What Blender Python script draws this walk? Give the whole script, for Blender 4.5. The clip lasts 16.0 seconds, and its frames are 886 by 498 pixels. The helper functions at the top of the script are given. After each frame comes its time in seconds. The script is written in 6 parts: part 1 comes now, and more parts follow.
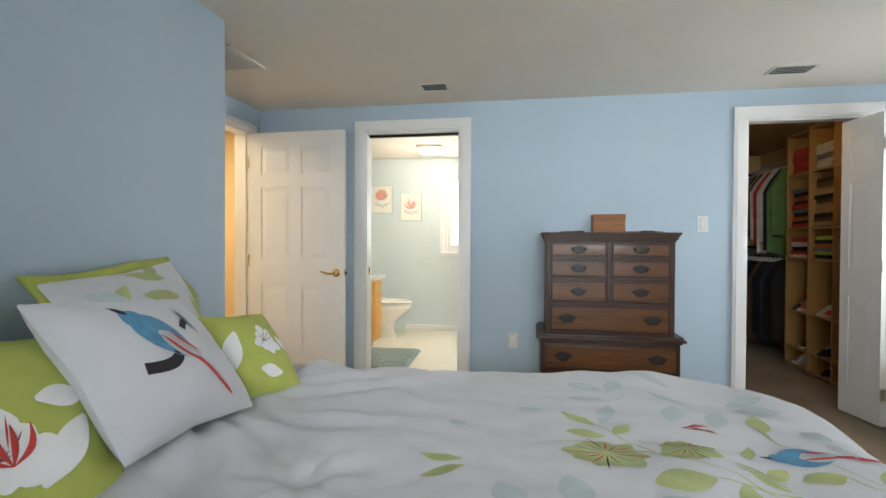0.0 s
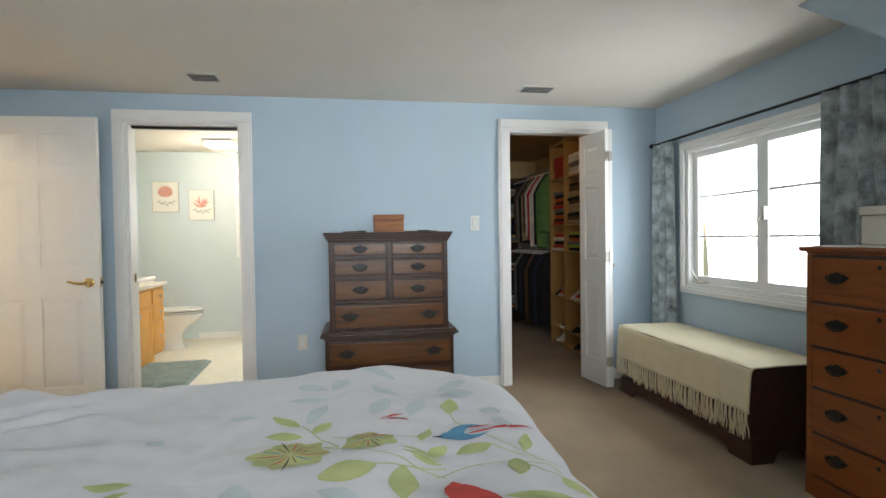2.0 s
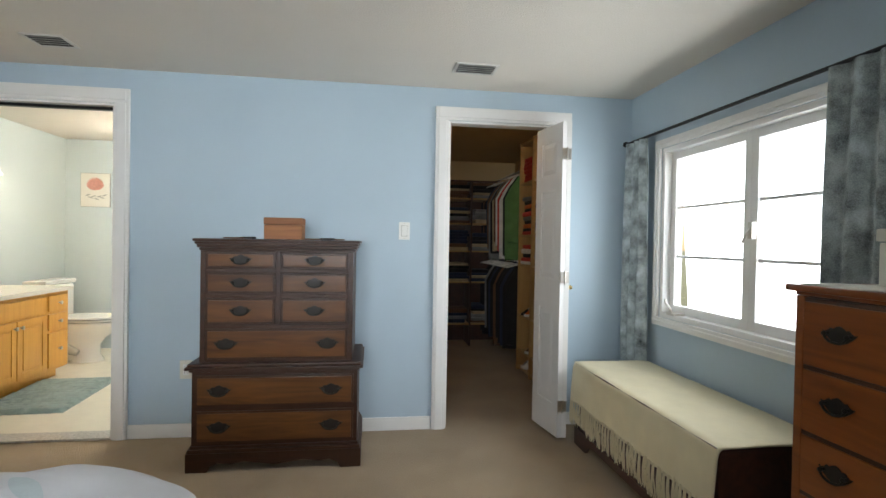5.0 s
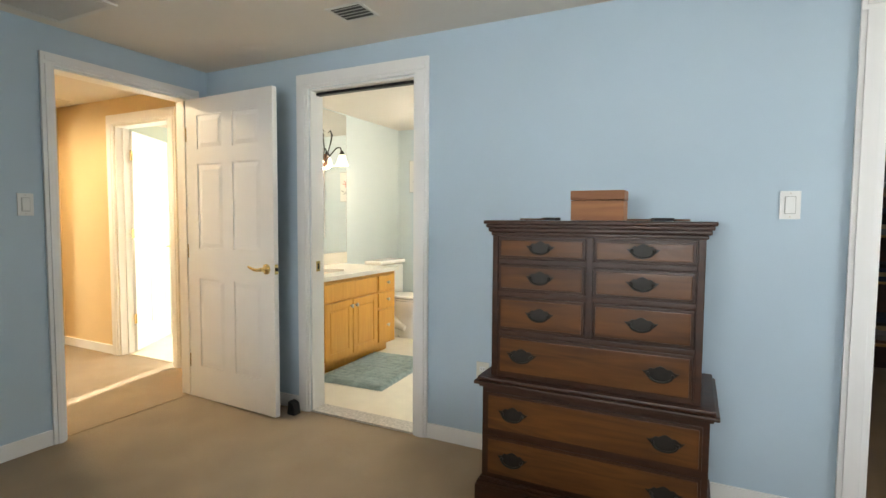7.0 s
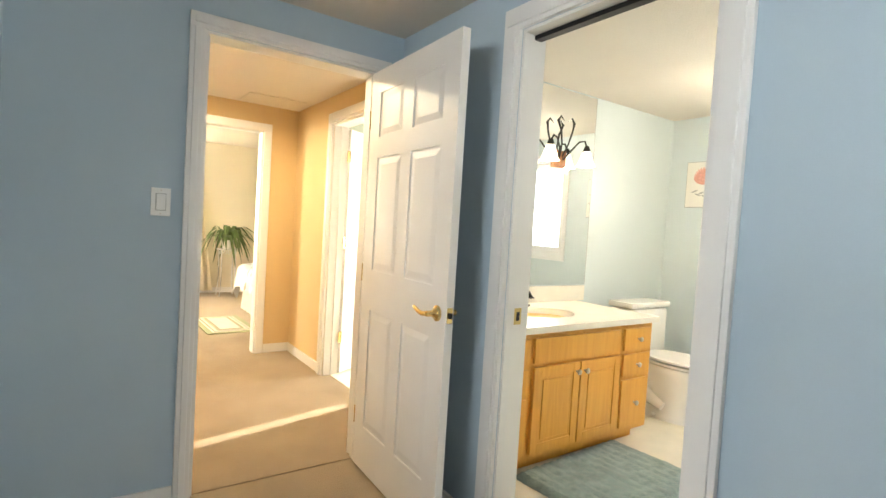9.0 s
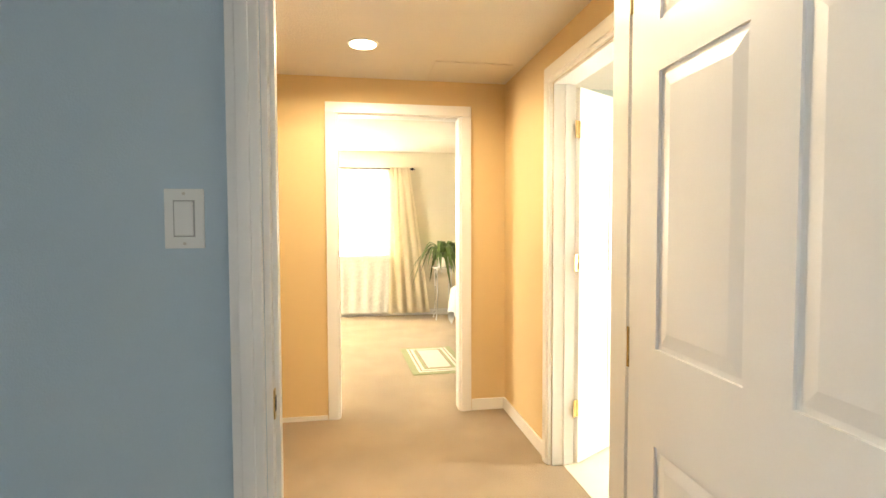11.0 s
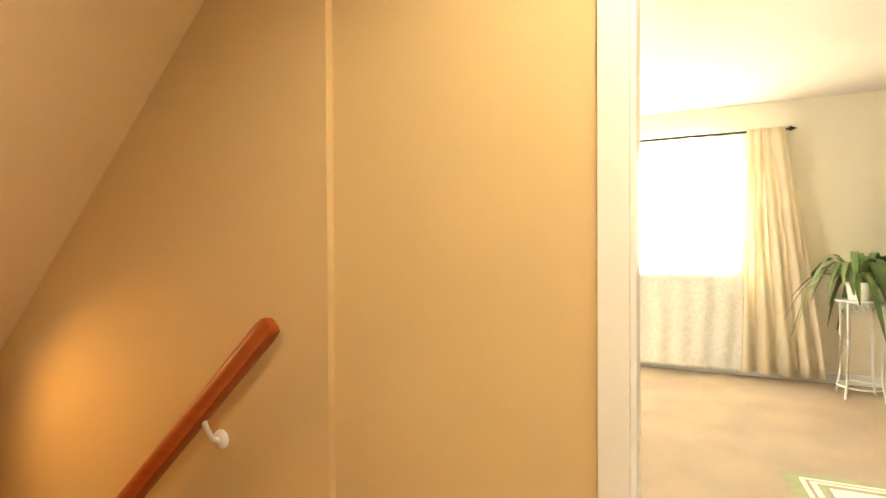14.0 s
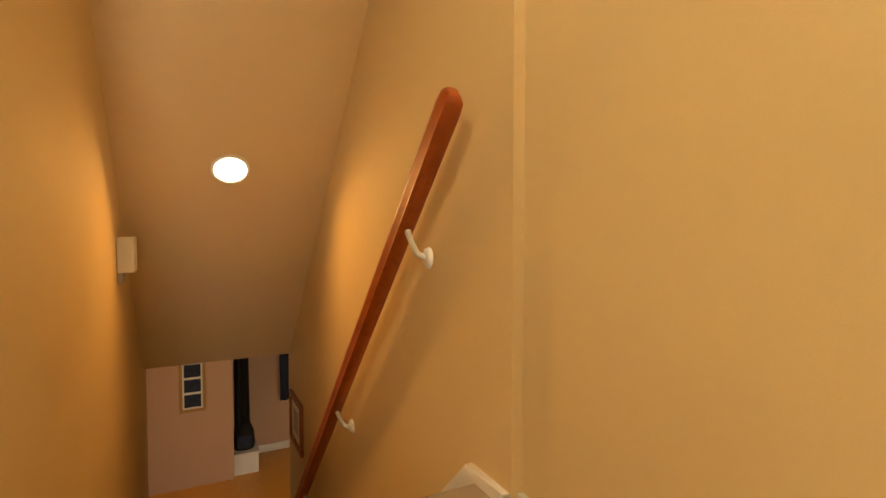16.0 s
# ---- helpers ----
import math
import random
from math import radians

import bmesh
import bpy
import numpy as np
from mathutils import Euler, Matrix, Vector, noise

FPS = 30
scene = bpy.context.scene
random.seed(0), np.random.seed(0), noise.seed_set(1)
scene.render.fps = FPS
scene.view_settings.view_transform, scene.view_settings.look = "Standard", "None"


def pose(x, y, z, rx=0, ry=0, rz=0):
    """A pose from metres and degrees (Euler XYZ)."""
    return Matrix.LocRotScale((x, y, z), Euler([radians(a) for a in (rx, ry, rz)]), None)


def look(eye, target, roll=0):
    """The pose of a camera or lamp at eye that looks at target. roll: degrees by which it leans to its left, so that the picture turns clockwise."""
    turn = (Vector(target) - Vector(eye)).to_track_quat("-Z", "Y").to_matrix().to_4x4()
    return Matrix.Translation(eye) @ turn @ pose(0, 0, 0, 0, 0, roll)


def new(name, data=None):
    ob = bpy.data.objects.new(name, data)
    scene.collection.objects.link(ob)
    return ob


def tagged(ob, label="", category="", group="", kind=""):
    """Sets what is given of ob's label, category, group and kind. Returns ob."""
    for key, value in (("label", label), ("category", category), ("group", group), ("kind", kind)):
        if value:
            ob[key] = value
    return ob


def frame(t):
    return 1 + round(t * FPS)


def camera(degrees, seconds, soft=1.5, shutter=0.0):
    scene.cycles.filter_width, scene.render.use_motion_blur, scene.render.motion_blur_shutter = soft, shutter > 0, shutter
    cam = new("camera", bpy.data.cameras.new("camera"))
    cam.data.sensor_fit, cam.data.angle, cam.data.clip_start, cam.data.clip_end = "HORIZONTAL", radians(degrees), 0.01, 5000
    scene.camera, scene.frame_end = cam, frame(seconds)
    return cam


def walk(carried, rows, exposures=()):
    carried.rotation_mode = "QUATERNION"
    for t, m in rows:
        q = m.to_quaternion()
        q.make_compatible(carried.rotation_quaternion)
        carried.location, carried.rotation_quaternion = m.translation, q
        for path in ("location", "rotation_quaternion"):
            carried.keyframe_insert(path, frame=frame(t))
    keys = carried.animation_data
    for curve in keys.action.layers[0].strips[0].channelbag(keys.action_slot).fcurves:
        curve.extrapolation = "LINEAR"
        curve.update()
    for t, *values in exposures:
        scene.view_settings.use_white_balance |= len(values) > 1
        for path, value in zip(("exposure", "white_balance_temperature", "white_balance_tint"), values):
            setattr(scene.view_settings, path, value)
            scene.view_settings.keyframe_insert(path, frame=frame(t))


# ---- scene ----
# camera
LENS = 82.5
PATH = [
    (0, (1.056, -3.884, 1.167), (0.709, -1.915, 1.14), 0.3),
    (0.5, (1.123, -3.882, 1.17), (0.924, -1.892, 1.128), 0.4),
    (1, (1.178, -3.898, 1.182), (1.133, -1.899, 1.123), 0.4),
    (1.5, (1.254, -3.914, 1.191), (1.404, -1.92, 1.137), -0.1),
    (2, (1.35, -3.906, 1.188), (1.678, -1.934, 1.146), -0.8),
    (2.5, (1.476, -3.894, 1.184), (1.99, -1.961, 1.165), -0.8),
    (3, (1.599, -3.852, 1.191), (2.234, -1.956, 1.178), 0.5),
    (3.2, (1.671, -3.809, 1.193), (2.337, -1.924, 1.181), 0.9),
    (5.3, (2.075, -3.218, 1.242), (2.176, -1.221, 1.214), 1.0),
    (5.5, (2.083, -3.152, 1.234), (2.05, -1.152, 1.207), 1.0),
    (6, (2.052, -2.94, 1.246), (1.725, -0.968, 1.188), 1.0),
    (6.5, (1.985, -2.736, 1.235), (1.348, -0.842, 1.145), 0.5),
    (7, (1.908, -2.485, 1.237), (1.021, -0.696, 1.121), 0.4),
    (7.5, (1.803, -2.187, 1.242), (0.672, -0.542, 1.124), 0.3),
    (8, (1.678, -1.92, 1.246), (0.366, -0.414, 1.139), 1.3),
    (8.5, (1.444, -1.604, 1.261), (-0.05, -0.278, 1.165), 3.3),
    (9, (1.205, -1.339, 1.266), (-0.432, -0.193, 1.181), 3.5),
    (9.5, (0.862, -1.098, 1.267), (-0.906, -0.164, 1.213), 2.4),
    (10, (0.543, -0.937, 1.269), (-1.318, -0.207, 1.215), 1.5),
    (10.2, (0.435, -0.899, 1.297), (-1.459, -0.261, 1.223), 0.6),
    (12.3, (-1.264, -0.686, 1.205), (-3.262, -0.768, 1.195), 2.3),
    (12.5, (-1.424, -0.694, 1.195), (-3.417, -0.856, 1.192), 2.1),
    (13, (-1.761, -0.695, 1.21), (-3.725, -1.075, 1.218), 1.0),
    (13.5, (-2.073, -0.748, 1.220), (-3.979, -1.354, 1.210), -0.2),
    (14, (-2.340, -0.799, 1.179), (-4.147, -1.656, 1.156), -0.3),
    (14.5, (-2.576, -0.845, 1.053), (-4.210, -1.998, 1.014), 0.7),
    (15, (-2.721, -0.854, 0.888), (-4.147, -2.255, 0.849), 1.5),
    (15.5, (-2.826, -0.833, 0.744), (-3.965, -2.475, 0.655), 1.4),
    (16, (-2.883, -0.803, 0.629), (-3.779, -2.590, 0.547), 0.0),
]
EXPOSURE = [(0, 1.19, 6620, 10), (1.5, 1.19, 6620, 10), (3, 1.11, 6620, 10), (6, 1.19, 6720, 10), (7, 1.24, 6880, 10), (8, 1.37, 6960, 10), (9, 1.44, 6900, 10), (10, 1.44, 6900, 10), (12.5, 1.17, 6820, 10), (14, 1.13, 6830, 10), (15, 1.04, 7220, 10), (16, 0.95, 7700, 10)]
cam = camera(LENS, 16.0)
walk(cam, [(t, look(eye, target, roll)) for t, eye, target, roll in PATH], EXPOSURE)
# ---- world and light ----
world = bpy.data.worlds.new("world")
scene.world = world
world.use_nodes = True
wn = world.node_tree
sky = wn.nodes.new("ShaderNodeTexSky")
sky.sky_type, sky.sun_disc = "NISHITA", False
sky.sun_elevation, sky.sun_rotation = radians(27), radians(-12.5)
wn.links.new(sky.outputs[0], wn.nodes["Background"].inputs[0])
wn.nodes["Background"].inputs[1].default_value = 0.07


def sun(strength, elevation, azimuth):
    d = bpy.data.lights.new("sun", "SUN")
    d.energy, d.angle, d.color = strength, radians(0.5), (1.0, 0.93, 0.82)
    e, a = radians(elevation), radians(azimuth)
    return new("sun", d), Vector((math.cos(e) * math.sin(a), math.cos(e) * math.cos(a), math.sin(e)))


sun_ob, to_sun = sun(5.0, 27, -12.5)
sun_ob.matrix_world = look((0, 0, 8), Vector((0, 0, 8)) - to_sun)


def area(name, eye, target, w, h, watts, color):
    d = bpy.data.lights.new(name, "AREA")
    d.shape, d.size, d.size_y, d.energy, d.color = "RECTANGLE", w, h, watts, color
    ob = new(name, d)
    ob.matrix_world = look(eye, target)
    return ob


def bulb(name, eye, watts, color, radius=0.04):
    d = bpy.data.lights.new(name, "POINT")
    d.energy, d.color, d.shadow_soft_size = watts, color, radius
    ob = new(name, d)
    ob.location = eye
    return ob


def spot(name, eye, target, watts, color, degrees=110, blend=0.8):
    d = bpy.data.lights.new(name, "SPOT")
    d.energy, d.color, d.spot_size, d.spot_blend, d.shadow_soft_size = watts, color, radians(degrees), blend, 0.05
    ob = new(name, d)
    ob.matrix_world = look(eye, target)
    return ob


DAY = (0.88, 0.945, 1.0)
WARM = (1.0, 0.83, 0.56)
area("window_light_east", (3.99, -1.11, 1.32), (0, -1.3, 1.0), 1.36, 1.0, 11, DAY)
# Fill light for the bedroom, set in an assumed south window.
south = area("south_fill_light", (1.55, -4.96, 1.6), (1.25, 0, 1.55), 1.66, 0.96, 8.0, DAY)
south.data.spread = radians(78)
area("window_light_bath", (0.24, 2.86, 1.55), (0.0, 0, 1.0), 0.62, 0.96, 6, DAY)
area("window_light_small_room", (-2.25, 2.95, 1.4), (-2.3, 0, 0.6), 0.9, 1.2, 30, (1, 0.96, 0.9))
area("window_light_guest", (-7.68, -1.29, 1.46), (-4, -0.9, 0.8), 1.7, 1.1, 290, (1, 0.94, 0.80))
# Extra fill that brightens the guest room through an added, unseen window.
area("guest_fill_light", (-5.4, -3.28, 1.5), (-5.6, 0, 1.2), 1.3, 1.1, 36, (1, 0.94, 0.80))
# Warm fill panel added to brighten the storey below; no window stands there.
area("lower_fill_light", (-1.9, -6.2, -1.2), (-4, -6.2, -1.6), 1.2, 1.2, 5.6, (1, 0.72, 0.48))

for x, y in ((-1.98, -0.70), (-2.92, -0.735)):
    spot("hall_lamp", (x, y, 2.25), (x, y, 0), 34, WARM, 174, 0.5)
spot("stair_lamp", (-3.057, -3.325, 0.885), (-3.057, -2.6, 0.14), 15, (1.0, 0.52, 0.14), 155)
bulb("bath_lamp", (-0.12, 1.95, 2.18), 15, (1.0, 0.89, 0.73), 0.1)
bulb("sconce_lamp", (-1.14, 1.48, 1.76), 2.4, (1.0, 0.85, 0.65))
bulb("sconce_lamp", (-1.14, 1.12, 1.76), 2.4, (1.0, 0.85, 0.65))
bulb("closet_lamp", (3.0, 0.27, 2.165), 2.4, (1.0, 0.56, 0.20))

# ---- materials ----


def material(name, color, rough=0.6, metal=0.0, vary=0.06, scale=6.0, bump=0.05, fine=220.0, spec=0.5, sheen=0.0, coat=0.0):
    """Base colour with broad and fine variation, and a fine relief."""
    m = bpy.data.materials.new(name)
    m.use_nodes = True
    t = m.node_tree
    b = t.nodes["Principled BSDF"]
    co = t.nodes.new("ShaderNodeTexCoord")
    n1 = t.nodes.new("ShaderNodeTexNoise")
    n1.inputs["Scale"].default_value, n1.inputs["Detail"].default_value = scale, 5
    n2 = t.nodes.new("ShaderNodeTexNoise")
    n2.inputs["Scale"].default_value, n2.inputs["Detail"].default_value = fine, 3
    for n in (n1, n2):
        t.links.new(co.outputs["Object"], n.inputs["Vector"])
    mix = t.nodes.new("ShaderNodeMath")
    mix.operation = "MULTIPLY_ADD"
    mix.inputs[1].default_value = 0.35
    t.links.new(n2.outputs[0], mix.inputs[0])
    t.links.new(n1.outputs[0], mix.inputs[2])
    ramp = t.nodes.new("ShaderNodeValToRGB")
    ramp.color_ramp.elements[0].position, ramp.color_ramp.elements[1].position = 0.40, 0.95
    ramp.color_ramp.elements[0].color = (*[c * (1 - vary) for c in color], 1)
    ramp.color_ramp.elements[1].color = (*[min(1, c * (1 + vary)) for c in color], 1)
    t.links.new(mix.outputs[0], ramp.inputs[0])
    t.links.new(ramp.outputs[0], b.inputs["Base Color"])
    b.inputs["Roughness"].default_value, b.inputs["Metallic"].default_value = rough, metal
    b.inputs["Specular IOR Level"].default_value = spec
    b.inputs["Sheen Weight"].default_value = sheen
    b.inputs["Coat Weight"].default_value = coat
    if bump:
        bp = t.nodes.new("ShaderNodeBump")
        bp.inputs["Strength"].default_value, bp.inputs["Distance"].default_value = bump, 0.01
        t.links.new(n2.outputs[0], bp.inputs["Height"])
        t.links.new(bp.outputs[0], b.inputs["Normal"])
    return m


def wood(name, dark, light, rough=0.4, axis="X", scale=1.0, coat=0.2):
    """Long grain along one axis, with figure and pores."""
    m = material(name, light, rough, coat=coat)
    t = m.node_tree
    b = t.nodes["Principled BSDF"]
    co = t.nodes.new("ShaderNodeTexCoord")
    mp = t.nodes.new("ShaderNodeMapping")
    s = {"X": (0.9, 9, 9), "Y": (9, 0.9, 9), "Z": (9, 9, 0.9)}[axis]
    mp.inputs["Scale"].default_value = [v * scale for v in s]
    t.links.new(co.outputs["Object"], mp.inputs[0])
    n = t.nodes.new("ShaderNodeTexNoise")
    n.inputs["Scale"].default_value, n.inputs["Detail"].default_value, n.inputs["Distortion"].default_value = 2.0, 8, 1.6
    t.links.new(mp.outputs[0], n.inputs["Vector"])
    info = t.nodes.new("ShaderNodeObjectInfo")
    add = t.nodes.new("ShaderNodeMath")
    add.operation = "MULTIPLY_ADD"
    add.inputs[1].default_value = 0.12
    t.links.new(info.outputs["Random"], add.inputs[0])
    t.links.new(n.outputs[0], add.inputs[2])
    r = t.nodes.new("ShaderNodeValToRGB")
    r.color_ramp.elements[0].position, r.color_ramp.elements[1].position = 0.25, 0.85
    r.color_ramp.elements[0].color, r.color_ramp.elements[1].color = (*dark, 1), (*light, 1)
    t.links.new(add.outputs[0], r.inputs[0])
    t.links.new(r.outputs[0], b.inputs["Base Color"])
    return m


def glowing(name, color, strength):
    m = bpy.data.materials.new(name)
    m.use_nodes = True
    b = m.node_tree.nodes["Principled BSDF"]
    b.inputs["Base Color"].default_value = (*color, 1)
    b.inputs["Emission Color"].default_value = (*color, 1)
    b.inputs["Emission Strength"].default_value = strength
    return m


def glass(name, tint=(1, 1, 1), rough=0.0):
    m = bpy.data.materials.new(name)
    m.use_nodes = True
    b = m.node_tree.nodes["Principled BSDF"]
    b.inputs["Base Color"].default_value = (*tint, 1)
    b.inputs["Transmission Weight"].default_value = 1
    b.inputs["Roughness"].default_value = rough
    b.inputs["IOR"].default_value = 1.05
    return m


M = {}
M["blue"] = material("blue_wall_paint", (0.44, 0.55, 0.635), 0.75, vary=0.04, scale=1.5, bump=0.12, fine=260)
M["tan"] = material("tan_wall_paint", (0.67, 0.50, 0.265), 0.75, vary=0.04, scale=1.5, bump=0.06, fine=260)
M["tan_ceil"] = material("pale_tan_ceiling_paint", (0.74, 0.56, 0.32), 0.8, vary=0.03, scale=1.5, bump=0.1)
M["cream"] = material("cream_wall_paint", (0.76, 0.70, 0.55), 0.8, vary=0.03, scale=1.5, bump=0.1)
M["green"] = material("grey_green_wall_paint", (0.45, 0.50, 0.42), 0.8, vary=0.03, scale=1.5)
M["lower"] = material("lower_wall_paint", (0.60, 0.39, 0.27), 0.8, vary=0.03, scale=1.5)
M["ceil"] = material("ceiling_paint", (0.72, 0.67, 0.60), 0.9, vary=0.03, scale=2, bump=0.35, fine=120)
M["trim"] = material("white_gloss_paint", (0.80, 0.79, 0.77), 0.35, vary=0.025, scale=5, bump=0.02)
M["carpet"] = material("beige_carpet", (0.365, 0.272, 0.168), 0.95, vary=0.16, scale=3, bump=0.7, fine=420, sheen=0.2)
M["vinyl"] = material("cream_vinyl_floor", (0.80, 0.75, 0.62), 0.40, vary=0.05, scale=8, bump=0.03)
M["dark"] = material("dark_void", (0.02, 0.02, 0.02), 0.9)
M["cherry"] = wood("cherry_drawer_wood", (0.046, 0.015, 0.004), (0.180, 0.066, 0.015), 0.32, coat=0.12)
M["cherry_dark"] = wood("dark_cherry_case", (0.018, 0.006, 0.002), (0.062, 0.019, 0.005), 0.42, coat=0.05)
for w_ in ("cherry", "cherry_dark"):
    M[w_].node_tree.nodes["Principled BSDF"].inputs["Specular IOR Level"].default_value = 0.42
M["oak"] = wood("honey_oak", (0.68, 0.30, 0.042), (0.82, 0.41, 0.070), 0.4, axis="Z")
M["pine"] = wood("amber_pine", (0.16, 0.038, 0.004), (0.31, 0.082, 0.010), 0.33)
# Amber pine with the dim corner's shade put into its colour, for the low dresser.
M["pine_half_shaded"] = wood("amber_pine_half_shaded", (0.04, 0.013, 0.004), (0.10, 0.032, 0.008), 0.33)
# Amber pine coloured darker still, for surfaces turned away from the light.
M["pine_shaded"] = wood("amber_pine_in_shade", (0.03, 0.010, 0.005), (0.075, 0.024, 0.008), 0.4, axis="Z")
M["chestwood"] = wood("dark_walnut", (0.03, 0.011, 0.007), (0.08, 0.028, 0.015), 0.45, axis="Y")
M["rail"] = wood("red_stained_rail", (0.26, 0.045, 0.008), (0.42, 0.085, 0.016), 0.45, axis="Y", coat=0.05)
M["boxwood"] = wood("cedar_box_wood", (0.19, 0.065, 0.02), (0.40, 0.16, 0.05), 0.6, coat=0.0)
M["shelf"] = wood("closet_birch", (0.36, 0.20, 0.065), (0.50, 0.30, 0.11), 0.5, axis="Z")
M["brass"] = material("polished_brass", (0.80, 0.58, 0.25), 0.2, 1.0, vary=0.05, bump=0)
M["bronze"] = material("aged_bronze", (0.025, 0.022, 0.018), 0.5, 0.5, vary=0.2, scale=40, bump=0.1)
M["black"] = material("black_iron", (0.012, 0.012, 0.013), 0.45, 0.3, bump=0.05)
M["nickel"] = material("satin_nickel", (0.62, 0.58, 0.52), 0.3, 1.0, bump=0)
M["porcelain"] = material("white_porcelain", (0.82, 0.80, 0.75), 0.12, vary=0.01, bump=0)
M["marble"] = material("cultured_marble", (0.84, 0.79, 0.68), 0.2, vary=0.05, scale=9, bump=0)
M["mirror"] = material("mirror_silver", (0.86, 0.88, 0.87), 0.01, 1.0, vary=0, bump=0)
M["glass"] = glass("window_glass")
M["plastic"] = material("white_plastic", (0.76, 0.76, 0.74), 0.4, vary=0.02, bump=0)
M["shade"] = glowing("frosted_glass_shade", (1.0, 0.90, 0.74), 0.95)
M["lamp"] = glowing("lamp_glow", (1.0, 0.86, 0.62), 5.6)
M["duvet"] = material("white_cotton", (0.57, 0.57, 0.59), 0.85, vary=0.02, scale=14, bump=0.12, fine=500, sheen=0.2)
dv = M["duvet"].node_tree
dv_co = dv.nodes.new("ShaderNodeTexCoord")
dv_map = dv.nodes.new("ShaderNodeMapping")
dv_map.inputs["Scale"].default_value = (1.0, 1.7, 1.3)
dv_map.inputs["Rotation"].default_value = (0, 0, 0.5)
dv_n = dv.nodes.new("ShaderNodeTexNoise")
dv_n.inputs["Scale"].default_value, dv_n.inputs["Detail"].default_value, dv_n.inputs["Distortion"].default_value = 5.0, 3, 0.6
dv_b = dv.nodes.new("ShaderNodeBump")
dv_b.inputs["Strength"].default_value, dv_b.inputs["Distance"].default_value = 0.22, 0.03
dv.links.new(dv_co.outputs["Object"], dv_map.inputs[0])
dv.links.new(dv_map.outputs[0], dv_n.inputs["Vector"])
dv.links.new(dv_n.outputs[0], dv_b.inputs["Height"])
dv_old = dv.nodes["Principled BSDF"].inputs["Normal"].links[0].from_socket
dv.links.new(dv_old, dv_b.inputs["Normal"])
dv.links.new(dv_b.outputs[0], dv.nodes["Principled BSDF"].inputs["Normal"])
M["lime"] = material("lime_cotton", (0.42, 0.46, 0.10), 0.85, vary=0.06, scale=20, bump=0.1)
M["leaf_print"] = material("lime_print", (0.42, 0.46, 0.20), 0.85, vary=0.2, scale=16, bump=0.1)
M["pale_print"] = material("pale_blue_print", (0.47, 0.535, 0.55), 0.85, vary=0.10, scale=16)
M["red_print"] = material("red_print", (0.52, 0.05, 0.04), 0.85, vary=0.15, scale=30)
M["bird_print"] = material("blue_print", (0.09, 0.27, 0.42), 0.85, vary=0.25, scale=30)
M["ink"] = material("black_print", (0.03, 0.025, 0.03), 0.85)
M["brown_print"] = material("brown_print", (0.20, 0.10, 0.08), 0.85)
M["throw"] = material("cream_wool", (0.72, 0.64, 0.42), 0.95, vary=0.06, scale=12, bump=0.5, fine=300, sheen=0.3)
M["curtain"] = material("grey_blue_curtain", (0.33, 0.38, 0.39), 0.85, vary=0.9, scale=11, bump=0.15, fine=200)
M["curtain_cream"] = material("cream_curtain", (0.84, 0.77, 0.62), 0.85, vary=0.04, scale=8)
cc_t = M["curtain_cream"].node_tree
cc_tr = cc_t.nodes.new("ShaderNodeBsdfTranslucent")
cc_tr.inputs[0].default_value = (0.88, 0.80, 0.64, 1)
cc_mx = cc_t.nodes.new("ShaderNodeMixShader")
cc_mx.inputs[0].default_value = 0.5
cc_t.links.new(cc_t.nodes["Principled BSDF"].outputs[0], cc_mx.inputs[1])
cc_t.links.new(cc_tr.outputs[0], cc_mx.inputs[2])
cc_t.links.new(cc_mx.outputs[0], cc_t.nodes["Material Output"].inputs[0])
M["sheer"] = material("ivory_lace", (0.72, 0.70, 0.62), 0.9, vary=0.12, scale=30, bump=0.3)
M["boxpaint"] = material("cream_painted_box", (0.66, 0.64, 0.56), 0.5, vary=0.04, scale=9)
M["bathmat"] = material("teal_shag", (0.29, 0.38, 0.36), 0.95, vary=0.3, scale=18, bump=0.9, fine=160, sheen=0.3)
M["rug_green"] = material("sage_rug", (0.33, 0.35, 0.20), 0.95, vary=0.1, scale=20, bump=0.5)
M["rug_white"] = material("ivory_rug", (0.72, 0.70, 0.62), 0.95, vary=0.06, scale=20, bump=0.5)
M["rug_brown"] = material("taupe_rug", (0.34, 0.28, 0.20), 0.95, vary=0.1, scale=20, bump=0.5)
M["plant"] = material("plant_leaf", (0.13, 0.20, 0.06), 0.45, vary=0.35, scale=14, bump=0.05)
M["paper"] = material("print_paper", (0.80, 0.78, 0.72), 0.8, vary=0.02)
M["coral"] = material("coral_ink", (0.68, 0.33, 0.26), 0.8, vary=0.25, scale=50)
M["greyink"] = material("grey_ink", (0.42, 0.42, 0.40), 0.8)
M["grille"] = material("white_grille", (0.66, 0.64, 0.60), 0.5, 0.0, bump=0)
M["seam"] = material("pale_metal_threshold", (0.88, 0.86, 0.80), 0.4, 0.0, bump=0.02)
M["stone"] = material("speckled_marble_sill", (0.55, 0.52, 0.47), 0.3, vary=0.35, scale=60, bump=0)
M["white_leaf"] = material("white_print", (0.78, 0.78, 0.76), 0.85)
